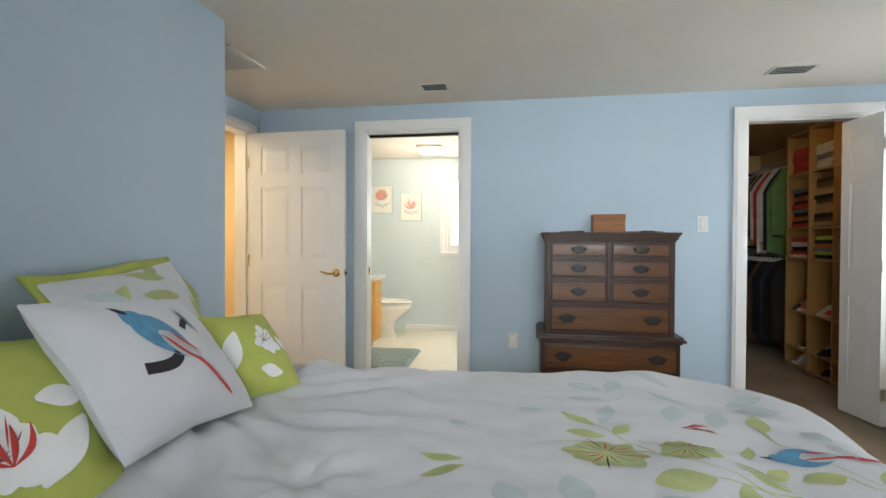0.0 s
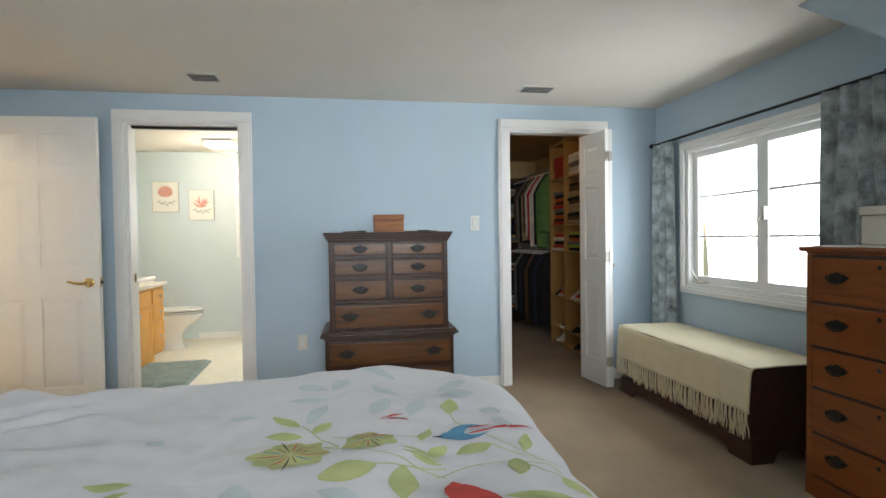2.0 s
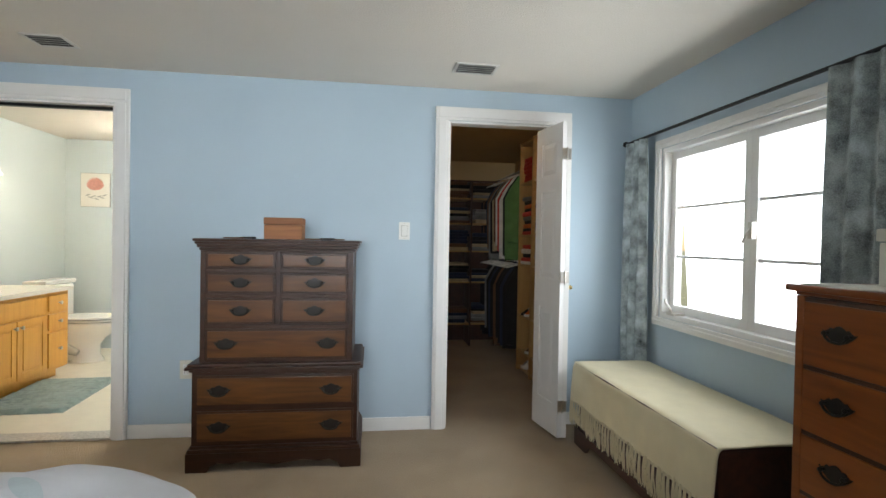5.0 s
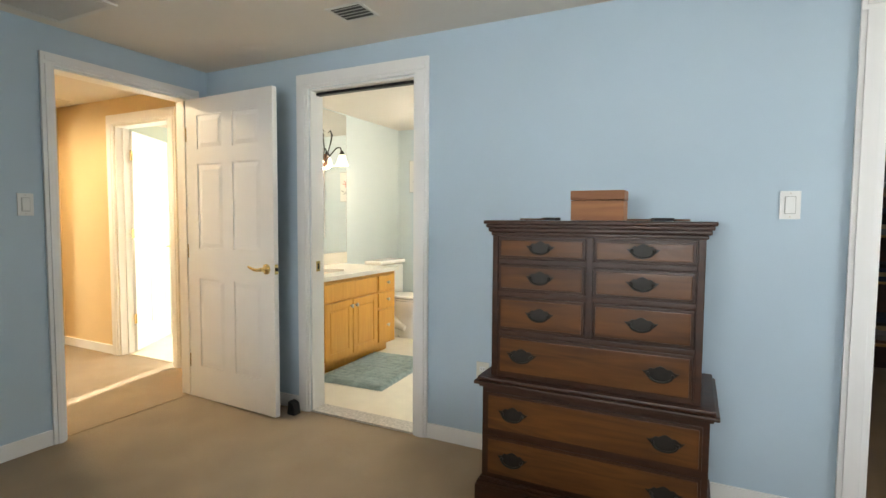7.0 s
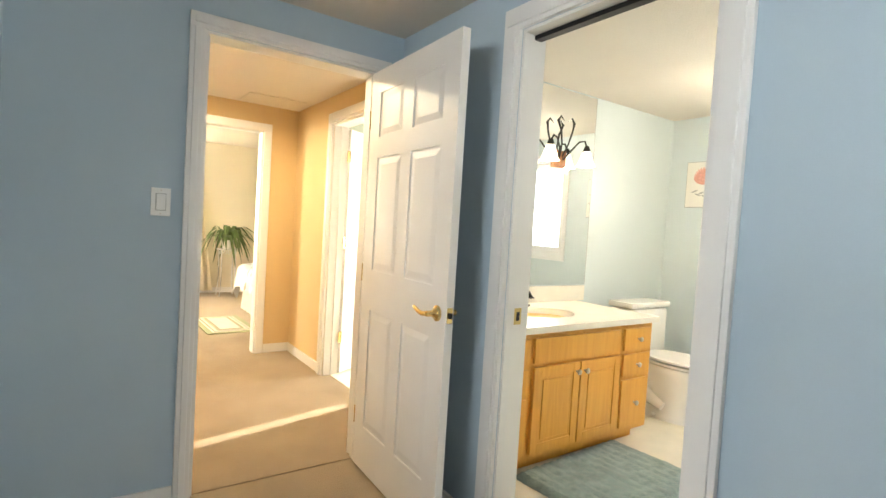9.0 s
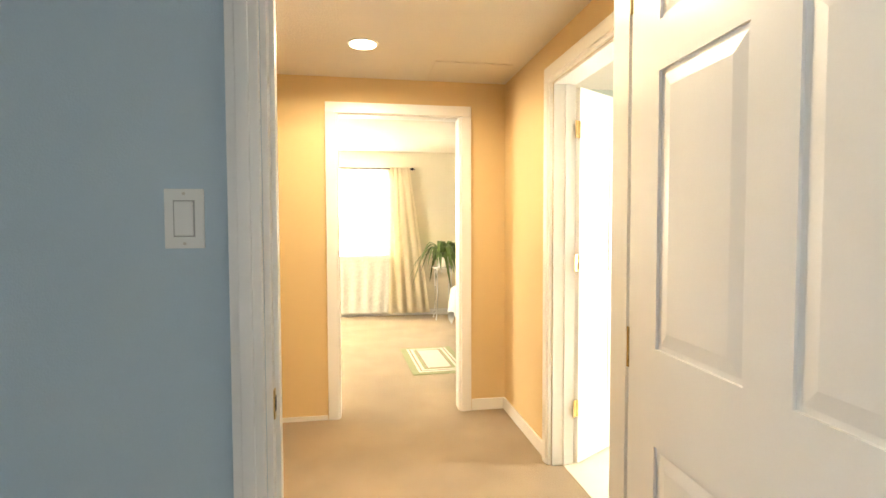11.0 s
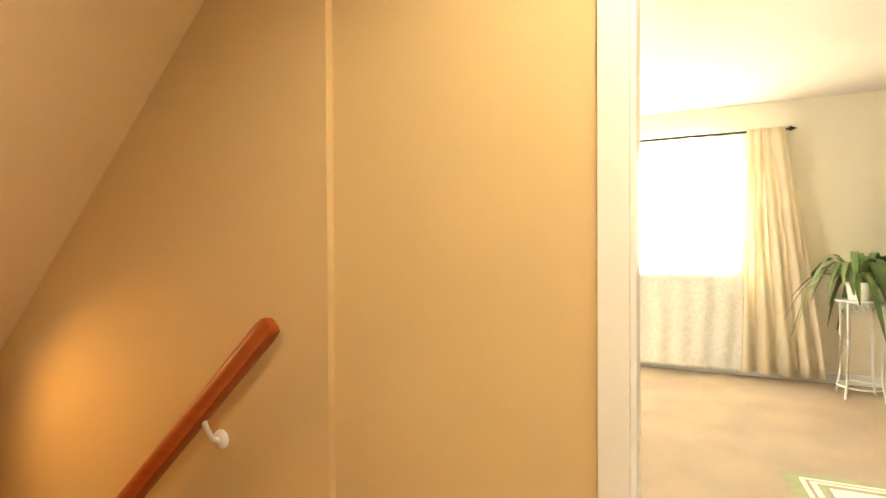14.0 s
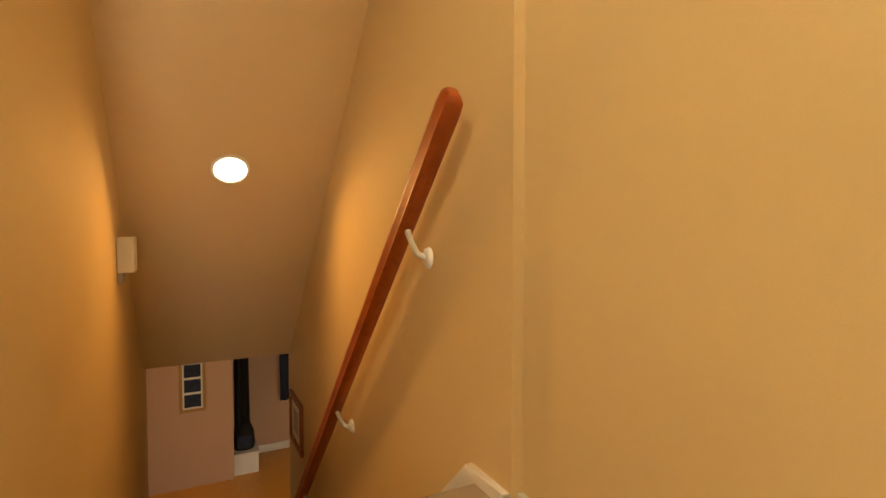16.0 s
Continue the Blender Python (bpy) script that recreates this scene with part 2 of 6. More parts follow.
for nm, c in {"cloth_black": (0.012, 0.012, 0.015), "cloth_navy": (0.02, 0.03, 0.06), "cloth_white": (0.7, 0.68, 0.64), "cloth_red": (0.5, 0.05, 0.04), "cloth_green": (0.10, 0.22, 0.07), "cloth_brown": (0.13, 0.07, 0.04), "cloth_grey": (0.2, 0.2, 0.2), "cloth_orange": (0.62, 0.14, 0.04), "cloth_tan": (0.42, 0.32, 0.2), "cloth_lime": (0.4, 0.5, 0.08)}.items():
    M[nm] = material(nm, c, 0.9, vary=0.2, scale=14, bump=0.3, fine=150)

# ---- builders ----


def box(bm, x0, x1, y0, y1, z0, z1, bevel=0.0, turn=None):
    """One box, corner to corner, with softened edges."""
    r = bmesh.ops.create_cube(bm, size=1.0, matrix=Matrix.Translation(((x0 + x1) / 2, (y0 + y1) / 2, (z0 + z1) / 2)) @ Matrix.Diagonal((abs(x1 - x0), abs(y1 - y0), abs(z1 - z0), 1)))
    vs = r["verts"]
    if bevel:
        es = list({e for v in vs for e in v.link_edges})
        rb = bmesh.ops.bevel(bm, geom=es, offset=bevel, segments=2, affect="EDGES", profile=0.6)
        vs = list({v for f in rb["faces"] for v in f.verts} | {v for v in vs if v.is_valid})
    if turn is not None:
        bmesh.ops.transform(bm, matrix=turn, verts=vs)
    return vs


def rod(bm, a, b, r, r2=None, n=12):
    """A round bar from a to b."""
    a, b = Vector(a), Vector(b)
    q = (b - a).to_track_quat("Z", "Y").to_matrix().to_4x4()
    return bmesh.ops.create_cone(bm, cap_ends=True, segments=n, radius1=r, radius2=r if r2 is None else r2, depth=(b - a).length, matrix=Matrix.Translation((a + b) / 2) @ q)["verts"]


def ball(bm, c, r, squash=(1, 1, 1), n=14):
    return bmesh.ops.create_uvsphere(bm, u_segments=n, v_segments=max(6, n // 2), radius=r, matrix=Matrix.Translation(c) @ Matrix.Diagonal((*squash, 1)))["verts"]


def lathe(bm, profile, c, n=24, axis="Z"):
    """A turned solid: profile of (radius, height) about the axis through c."""
    rings = []
    for r, h in profile:
        ring = []
        for i in range(n):
            a = 2 * math.pi * i / n
            p = Vector((r * math.cos(a), r * math.sin(a), h))
            if axis == "Y":
                p = Vector((p.x, p.z, p.y))
            if axis == "X":
                p = Vector((p.z, p.x, p.y))
            ring.append(bm.verts.new(Vector(c) + p))
        rings.append(ring)
    for a, b in zip(rings, rings[1:]):
        for i in range(n):
            bm.faces.new((a[i], a[(i + 1) % n], b[(i + 1) % n], b[i]))
    bm.faces.new(rings[0][::-1])
    bm.faces.new(rings[-1])


def tube(bm, pts, r, n=8):
    """A bent bar through the points; r may be one radius per point."""
    pts = [Vector(p) for p in pts]
    rs = r if isinstance(r, (list, tuple)) else [r] * len(pts)
    rings = []
    for i, p in enumerate(pts):
        d = (pts[min(i + 1, len(pts) - 1)] - pts[max(i - 1, 0)]).normalized()
        q = d.to_track_quat("Z", "Y")
        rings.append([bm.verts.new(p + q @ Vector((rs[i] * math.cos(2 * math.pi * k / n), rs[i] * math.sin(2 * math.pi * k / n), 0))) for k in range(n)])
    for a, b in zip(rings, rings[1:]):
        for k in range(n):
            bm.faces.new((a[k], a[(k + 1) % n], b[(k + 1) % n], b[k]))
    bm.faces.new(rings[0][::-1])
    bm.faces.new(rings[-1])


def prism(bm, poly, lo, hi, axis="Y"):
    """A flat outline pushed from lo to hi along an axis. Outline pairs: (x, z) for Y, (y, z) for X, (x, y) for Z."""
    def at(p, h):
        return {"Y": (p[0], h, p[1]), "X": (h, p[0], p[1]), "Z": (p[0], p[1], h)}[axis]
    a = [bm.verts.new(at(p, lo)) for p in poly]
    b = [bm.verts.new(at(p, hi)) for p in poly]
    bm.faces.new(a)
    bm.faces.new(b[::-1])
    for i in range(len(poly)):
        j = (i + 1) % len(poly)
        bm.faces.new((a[j], a[i], b[i], b[j]))


def sheet(bm, grid):
    """A surface over rows of points."""
    vs = [[bm.verts.new(p) for p in row] for row in grid]
    for a, b in zip(vs, vs[1:]):
        for i in range(len(a) - 1):
            bm.faces.new((a[i], a[i + 1], b[i + 1], b[i]))


def mesh_of(name, bm, mats, smooth=False):
    bmesh.ops.recalc_face_normals(bm, faces=bm.faces)
    me = bpy.data.meshes.new(name)
    bent = None
    if smooth and len(bm.faces) < 3000:
        near = [(f.normal.copy(), f.calc_area()) for f in bm.faces]
        bm.faces.index_update()
        bent = []
        for f in bm.faces:
            nf = near[f.index][0]
            for v in f.verts:
                n = Vector((0, 0, 0))
                for g in v.link_faces:
                    ng, ag = near[g.index]
                    if nf.dot(ng) > 0.6:
                        n += ng * ag
                bent.append(n.normalized() if n.length > 0 else nf)
    bm.to_mesh(me)
    bm.free()
    for m in mats if isinstance(mats, (list, tuple)) else [mats]:
        me.materials.append(m)
    if smooth:
        me.polygons.foreach_set("use_smooth", [True] * len(me.polygons))
        if bent is None:
            me.set_sharp_from_angle(angle=radians(40))
        else:
            me.normals_split_custom_set(bent)
    return me


def part(name, bm, mat, parent, label="", smooth=True):
    ob = new(name, mesh_of(name, bm, mat, smooth))
    ob.parent = parent
    if label:
        ob["label"] = label
    return ob


def thing(name, label, category, group="", kind="", at=None):
    ob = new(name)
    ob.empty_display_size = 0.05
    if at is not None:
        ob.matrix_world = at
    return tagged(ob, label, category, group, kind)


def solid(name, bm, mat, label, category, kind="", group="", smooth=True):
    return tagged(new(name, mesh_of(name, bm, mat, smooth)), label, category, group, kind)


def structure(name, mat, label, category, boxes, smooth=False):
    bm = bmesh.new()
    for b in boxes:
        box(bm, *b)
    return solid(name, bm, mat, label, category, "structure", smooth=smooth)


def bm_box(*a, **k):
    bm = bmesh.new()
    box(bm, *a, **k)
    return bm
# ---- the shell ----
H = 2.25
M["aqua"] = material("pale_aqua_paint", (0.60, 0.67, 0.68), 0.75, vary=0.03, scale=1.5, bump=0.1)
structure("floor", M["carpet"], "beige wall-to-wall carpet through the rooms and hall", "carpet floor", [
    (-1.24, 3.95, -5.02, 0.06, -0.12, 0), (1.75, 3.95, 0.06, 3.1, -0.12, 0), (-3.61, -1.24, -1.86, 0.305, -0.12, 0), (-7.62, -3.61, -3.32, 3.12, -0.12, 0)])
structure("floor_bath", M["vinyl"], "cream sheet vinyl bathroom floor", "vinyl floor", [(-1.37, 1.3, 0.06, 2.8, -0.12, 0.004)])
structure("floor_small_room", M["vinyl"], "pale vinyl floor of a sunny side room", "vinyl floor", [(-3.67, -1.37, 0.305, 2.9, -0.12, 0.004)])
structure("ceiling", M["ceil"], "off-white textured bedroom ceiling", "ceiling", [(-1.24, 3.95, -5.02, 0.06, H, H + 0.2)])
structure("ceiling_bath", M["ceil"], "white bathroom ceiling", "ceiling", [(-1.37, 1.3, 0.06, 2.8, 2.28, 2.45)])
# Tan puts the orange lamplight into the closet ceiling's colour.
structure("ceiling_closet", M["tan"], "plain closet ceiling coloured tan for its warm lamplight", "ceiling", [(1.75, 3.95, 0.06, 3.1, 2.26, 2.45)])
structure("ceiling_hall", M["ceil"], "off-white hall ceiling", "ceiling", [(-3.67, -1.24, -1.93, 0.305, 2.27, 2.45)])
structure("ceiling_small_room", M["ceil"], "white side room ceiling", "ceiling", [(-3.67, -1.37, 0.305, 2.9, 2.27, 2.45)])
structure("ceiling_guest", M["ceil"], "white guest bedroom ceiling", "ceiling", [(-7.62, -3.61, -3.32, 3.12, 2.38, 2.45)])
BX0, BX1, CX0, CX1, DH = -0.260, 0.50, 2.54, 3.295, 2.04
structure("wall_north", M["blue"], "light blue painted bedroom wall with two doorways", "wall", [
    (-1.18, BX0, 0, 0.10, 0, 2.45), (BX0, BX1, 0, 0.10, DH, 2.45), (BX1, CX0, 0, 0.10, 0, 2.45), (CX0, CX1, 0, 0.10, DH, 2.45), (CX1, 3.95, 0, 0.10, 0, 2.45)])
HY0, HY1 = -0.96, -0.14
structure("wall_west", M["blue"], "light blue painted wall beside the hall door", "wall", [
    (-1.24, -1.18, -1.73, HY0, 0, 2.45), (-1.24, -1.18, HY0, HY1, DH, 2.45), (-1.24, -1.18, HY1, 0.12, 0, 2.45)])
structure("wall_hall_east", M["tan"], "tan painted hall wall around the bedroom door", "wall", [
    (-1.30, -1.24, -1.93, HY0, 0, 2.45), (-1.30, -1.24, HY0, HY1, DH, 2.45), (-1.30, -1.24, HY1, 0.365, 0, 2.45)])
structure("wall_return", M["blue"], "light blue painted return wall", "wall", [(-1.18, -0.44, -1.73, -1.61, 0, 2.45)])
structure("wall_headboard", M["blue"], "light blue painted wall behind the bed", "wall", [(-0.56, -0.44, -5.02, -1.73, 0, 2.45)])
# Opening of the south window, an unseen addition that holds the fill light.
SW = (0.70, 2.40, 1.1, 2.1)
structure("wall_south", M["blue"], "light blue painted wall with a wide window added for fill light", "wall", [
    (-0.44, SW[0], -5.02, -4.9, 0, 2.45), (SW[1], 3.51, -5.02, -4.9, 0, 2.45), (SW[0], SW[1], -5.02, -4.9, 0, SW[2]), (SW[0], SW[1], -5.02, -4.9, SW[3], 2.45)])
bm = bmesh.new()
prism(bm, [(-4.9, 0), (-2.68, 0), (-2.68, 1.60), (-1.83, 2.249), (-4.9, 2.249)], 3.39, 3.51, "X")
box(bm, 3.51, 3.825, -2.8, -2.68, 0, 1.62)
prism(bm, [(-2.72, 1.57), (-1.83, 2.25), (-1.95, 2.249), (-2.80, 1.62)], 3.51, 3.825, "X")
solid("wall_alcove", bm, M["blue"], "light blue knee wall with a sloped window alcove", "wall", "structure", smooth=False)
WY0, WY1, WZ0, WZ1 = -1.77, -0.39, 0.80, 1.84
structure("wall_east", M["blue"], "light blue painted wall around a double window", "wall", [
    (3.825, 3.95, -2.9, WY0, 0, 2.45), (3.825, 3.95, WY1, 0.0, 0, 2.45), (3.825, 3.95, WY0, WY1, 0, WZ0), (3.825, 3.95, WY0, WY1, WZ1, 2.45)])
# bathroom
BW = (-0.075, 0.56, 1.05, 2.05)
structure("wall_bath_west", M["aqua"], "pale aqua painted wall behind the vanity mirror", "wall", [(-1.37, -1.25, 0.365, 2.8, 0, 2.45)])
structure("wall_bath_east", M["aqua"], "pale aqua painted bathroom side wall", "wall", [(1.2, 1.3, 0.10, 2.8, 0, 2.45)])
structure("wall_bath_south", M["aqua"], "pale aqua painted wall beside the bathroom doorway", "wall", [(-1.25, BX0 - 0.1, 0.10, 0.112, 0, 2.28), (BX1 + 0.1, 1.2, 0.10, 0.112, 0, 2.28), (-1.25, -1.24, 0.112, 0.365, 0, 2.28)])
structure("wall_bath_north", M["aqua"], "pale aqua painted wall with a small window", "wall", [
    (-1.25, BW[0], 2.68, 2.8, 0, 2.45), (BW[1], 1.2, 2.68, 2.8, 0, 2.45), (BW[0], BW[1], 2.68, 2.8, 0, BW[2]), (BW[0], BW[1], 2.68, 2.8, BW[3], 2.45)])
# closet
# Closet walls take the hall tan to paint in the warm lamplight on them.
for nm, bx in (("wall_closet_west", (1.75, 1.85, 0.10, 3.1, 0, 2.45)), ("wall_closet_east", (3.85, 3.95, 0.10, 3.1, 0, 2.45)), ("wall_closet_north", (1.85, 3.85, 3.0, 3.1, 0, 2.45))):
    structure(nm, M["tan"], "plain closet wall coloured tan for its warm lamplight", "wall", [bx])
# hall
NX0, NX1 = -2.67, -1.93
structure("wall_hall_north", M["tan"], "tan painted hall wall with a sunny doorway", "wall", [
    (-3.55, NX0, 0.245, 0.365, 0, 2.45), (NX0, NX1, 0.245, 0.365, DH, 2.45), (NX1, -1.30, 0.245, 0.365, 0, 2.45)])
GY0, GY1 = -0.905, -0.07
structure("wall_hall_west", M["tan"], "tan painted hall wall with the guest bedroom doorway", "wall", [
    (-3.61, -3.55, -1.73, GY0, 0, 2.45), (-3.61, -3.55, GY0, GY1, DH, 2.45), (-3.61, -3.55, GY1, 0.365, 0, 2.45)])
structure("wall_hall_south", M["tan"], "tan painted hall wall", "wall", [(-2.48, -1.30, -1.93, -1.81, 0, 2.45)])
structure("wall_stair_west", M["tan"], "tan painted stair wall carrying the handrail", "wall", [(-3.67, -3.52, -4.62, -1.73, -2.75, 2.45)])
structure("wall_stair_east", M["tan"], "tan painted stair wall", "wall", [(-2.6, -2.48, -4.75, -1.81, -2.75, 2.45)])
bm = bmesh.new()
prism(bm, [(-1.93, 2.27), (-4.56, -0.281), (-4.56, 0.1), (-1.93, 2.45)], -3.52, -2.6, "X")
solid("ceiling_stair", bm, M["tan_ceil"], "sloping tan ceiling over the stairs", "ceiling", "structure", smooth=False)
# guest bedroom
GX = -7.5
GW = (-2.2, -0.38, 0.87, 2.05)
# Opening added in the unseen guest south wall for the fill light.
GS = (-6.1, -4.7, 0.9, 2.05)
structure("wall_guest_east", M["cream"], "cream painted guest bedroom wall around its doorway", "wall", [(-3.67, -3.61, -3.2, GY0, 0, 2.45), (-3.67, -3.61, GY0, GY1, DH, 2.45), (-3.67, -3.61, GY1, 3.0, 0, 2.45)])
structure("wall_guest_west", M["cream"], "cream painted guest bedroom wall with a curtained window", "wall", [
    (GX - 0.12, GX, -3.2, GW[0], 0, 2.45), (GX - 0.12, GX, GW[1], 3.0, 0, 2.45), (GX - 0.12, GX, GW[0], GW[1], 0, GW[2]), (GX - 0.12, GX, GW[0], GW[1], GW[3], 2.45)])
structure("wall_guest_south", M["cream"], "cream painted guest bedroom wall with a window added for fill light", "wall", [
    (GX, GS[0], -3.32, -3.2, 0, 2.45), (GS[1], -3.67, -3.32, -3.2, 0, 2.45), (GS[0], GS[1], -3.32, -3.2, 0, GS[2]), (GS[0], GS[1], -3.32, -3.2, GS[3], 2.45)])
structure("wall_guest_north", M["cream"], "cream painted guest bedroom wall", "wall", [(GX, -3.67, 3.0, 3.12, 0, 2.45)])
# small room off the hall
RW = (-2.69, -1.75, 0.8, 2.02)
structure("wall_small_room", M["green"], "grey-green painted walls of the sunny side room", "wall", [
    (-3.67, -3.57, 0.365, 2.9, 0, 2.45), (-3.57, RW[0], 2.8, 2.9, 0, 2.45), (RW[1], -1.37, 2.8, 2.9, 0, 2.45), (RW[0], RW[1], 2.8, 2.9, 0, RW[2]), (RW[0], RW[1], 2.8, 2.9, RW[3], 2.45)])
# lower floor
structure("floor_lower", M["oak"], "wooden floor of the storey below", "wood floor", [(-6.0, -0.5, -9.5, -1.8, -2.85, -2.65)])
structure("ceiling_lower", M["ceil"], "ceiling of the storey below", "ceiling", [(-6.0, -0.5, -9.5, -4.56, -0.281, -0.13)])
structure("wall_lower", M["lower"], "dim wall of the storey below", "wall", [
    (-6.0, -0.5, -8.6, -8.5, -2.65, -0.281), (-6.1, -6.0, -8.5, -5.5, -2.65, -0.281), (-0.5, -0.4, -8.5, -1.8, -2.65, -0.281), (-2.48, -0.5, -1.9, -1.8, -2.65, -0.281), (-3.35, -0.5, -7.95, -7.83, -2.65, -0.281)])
# ---- trim ----


def casing(name, axis, plane, a, b, top, side, w=0.088, d=0.02, floor=0.0, sill=False, layers=2):
    """A flat casing round an opening: axis is the wall's normal, side the way it stands proud."""
    bm = bmesh.new()
    lo, hi = sorted((plane, plane + side * d))
    lo2, hi2 = sorted((plane, plane + side * d * 1.35))
    bars = [(a - w, a, floor, top), (b, b + w, floor, top), (a - w, b + w, top, top + w)]
    if sill:
        bars.append((a - w, b + w, floor - w, floor))
    for u0, u1, z0, z1 in bars:
        for k, (p, q) in enumerate(((lo, hi), (lo2, hi2))[:layers]):
            g = 0.0 if k == 0 else 0.018
            v0, v1, y0, y1 = u0 + g, u1 - g, z0 + (g if z1 - z0 < 0.2 else 0), z1 - (g if z1 - z0 < 0.2 else 0)
            box(bm, *((v0, v1, p, q) if axis == "Y" else (p, q, v0, v1)), y0, y1, 0.004)
    return solid(name, bm, M["trim"], "white painted wooden door or window casing", "door casing", "structure")


casing("trim_bath_door", "Y", -0.001, BX0, BX1, DH, -1)
casing("trim_bath_door_inside", "Y", 0.101, BX0, BX1, DH, 1)
casing("trim_closet_door", "Y", -0.001, CX0, CX1, DH, -1)
casing("trim_hall_door", "X", -1.179, HY0, HY1, DH, 1, w=0.062)
casing("trim_hall_door_outside", "X", -1.301, HY0, HY1, DH, -1)
casing("trim_guest_door", "X", -3.549, GY0, GY1, DH - 0.005, 1, w=0.070, layers=1)
casing("trim_side_room_door", "Y", 0.244, NX0, NX1, DH, -1)


def jamb(name, axis, a, b, p, q, top, stop=True):
    """The lining of an opening with its stop."""
    bm = bmesh.new()
    m = (p + q) / 2
    for n_, (u0, u1, v0, v1, z0, z1) in enumerate(((a, a + 0.012, p, q, 0, top), (b - 0.012, b, p, q, 0, top), (a + 0.012, b - 0.012, p, q, top - 0.012, top),
                                   (a + 0.012, a + 0.022, m, m + 0.03, 0, top - 0.012), (b - 0.022, b - 0.012, m, m + 0.03, 0, top - 0.012))):
        if n_ > 2 and not stop:
            continue
        box(bm, *((u0, u1, v0, v1) if axis == "Y" else (v0, v1, u0, u1)), z0, z1)
    return solid(name, bm, M["trim"], "white painted door jamb lining", "door jamb", "structure", smooth=False)


jamb("trim_jamb_bath", "Y", BX0, BX1, 0.0, 0.112, DH, False)
jamb("trim_jamb_closet", "Y", CX0, CX1, 0.0, 0.10, DH)
jamb("trim_jamb_hall", "X", HY0, HY1, -1.30, -1.18, DH)
jamb("trim_jamb_guest", "X", GY0, GY1, -3.67, -3.55, DH, False)
jamb("trim_jamb_side", "Y", NX0, NX1, 0.245, 0.365, DH)


def base(name, runs, h=0.085, t=0.013):
    bm = bmesh.new()
    for x0, x1, y0, y1 in runs:
        box(bm, x0, x1, y0, y1, 0.0, h, 0.003)
    return solid(name, bm, M["trim"], "white painted baseboard along the wall", "baseboard", "structure")


base("baseboard_bedroom", [(0.58, CX0 - 0.09, -0.013, 0), (CX1 + 0.09, 3.825, -0.013, 0), (-1.18, -1.167, -1.61, HY0 - 0.064), (-1.167, -0.44, -1.61, -1.597), (-1.18, BX0 - 0.09, -0.013, 0),
                            (3.812, 3.825, -2.68, -0.013), (-0.44, -0.427, -4.9, -1.61), (3.377, 3.39, -4.9, -2.68), (-0.43, 3.377, -4.9, -4.887)])
base("baseboard_hall", [(-3.55, NX0 - 0.09, 0.232, 0.245), (NX1 + 0.09, -1.30, 0.232, 0.245), (-3.55, -3.537, GY1 + 0.075, 0.232), (-2.48, -1.30, -1.81, -1.797), (-1.313, -1.30, -1.797, HY0 - 0.09)], h=0.08)
base("baseboard_landing", [(-3.55, -3.535, -1.73, GY0 - 0.075)], h=0.03)
base("baseboard_bath", [(-0.6, 1.2, 2.667, 2.68)], h=0.07)
base("baseboard_guest", [(GX, GX + 0.013, -3.2, 3.0), (GX, -3.67, 2.987, 3.0)])
solid("threshold_marble", bm_box(BX0 + 0.012, BX1 - 0.012, -0.012, 0.116, 0.0, 0.014, bevel=0.004), M["stone"], "speckled marble threshold of the bathroom doorway", "threshold", "structure")
solid("threshold_hall", bm_box(-1.275, -1.215, HY0 + 0.012, HY1 - 0.012, 0.0, 0.005, bevel=0.002), M["carpet"], "beige carpet seam strip under the hall door", "threshold", "structure")
solid("trim_pocket_track", bm_box(BX0 + 0.013, BX1 - 0.013, 0.05, 0.085, DH - 0.030, DH - 0.013), M["black"], "dark pocket door track under the head jamb", "door track", "structure")


# ---- doors ----


def panel_leaf(bm, w, h, t, cols, rows):
    """A door leaf with raised panels on both faces; x across, z up, y through, hinge at x = 0."""
    box(bm, 0, w, -t / 2 + 0.006, t / 2 - 0.006, 0, h)
    xs = [0.0] + [v for c in cols for v in c] + [w]
    zs = [0.0] + [v for r in rows for v in r] + [h]
    for s in (-1, 1):
        y0, y1 = sorted((s * (t / 2 - 0.006), s * t / 2))
        for i in range(0, len(xs), 2):
            box(bm, xs[i], xs[i + 1], y0, y1, 0, h)
        for c0, c1 in cols:
            for i in range(0, len(zs), 2):
                box(bm, c0, c1, y0, y1, zs[i], zs[i + 1])
            for r0, r1 in rows:
                g = 0.028
                o = [bm.verts.new((x, s * (t / 2 - 0.006), z)) for x, z in ((c0 + 0.01, r0 + 0.01), (c1 - 0.01, r0 + 0.01), (c1 - 0.01, r1 - 0.01), (c0 + 0.01, r1 - 0.01))]
                k = [bm.verts.new((x, s * (t / 2 - 0.001), z)) for x, z in ((c0 + g + 0.01, r0 + g + 0.01), (c1 - g - 0.01, r0 + g + 0.01), (c1 - g - 0.01, r1 - g - 0.01), (c0 + g + 0.01, r1 - g - 0.01))]
                bm.faces.new(k)
                for j in range(4):
                    bm.faces.new((o[j], o[(j + 1) % 4], k[(j + 1) % 4], k[j]))


def hinge(parent, x, y, z, mat, plates=True):
    bm = bmesh.new()
    rod(bm, (x, y, z - 0.045), (x, y, z + 0.045), 0.007 if plates else 0.005)
    if not plates:
        part("hinge", bm, mat, parent, "brass hinge knuckle")
        return
    box(bm, x, x + 0.032, y - 0.002, y + 0.002, z - 0.045, z + 0.045)
    box(bm, x - 0.032, x, y - 0.002, y + 0.002, z - 0.045, z + 0.045)
    part("hinge", bm, mat, parent, "brass butt hinge" if mat is M["brass"] else "")


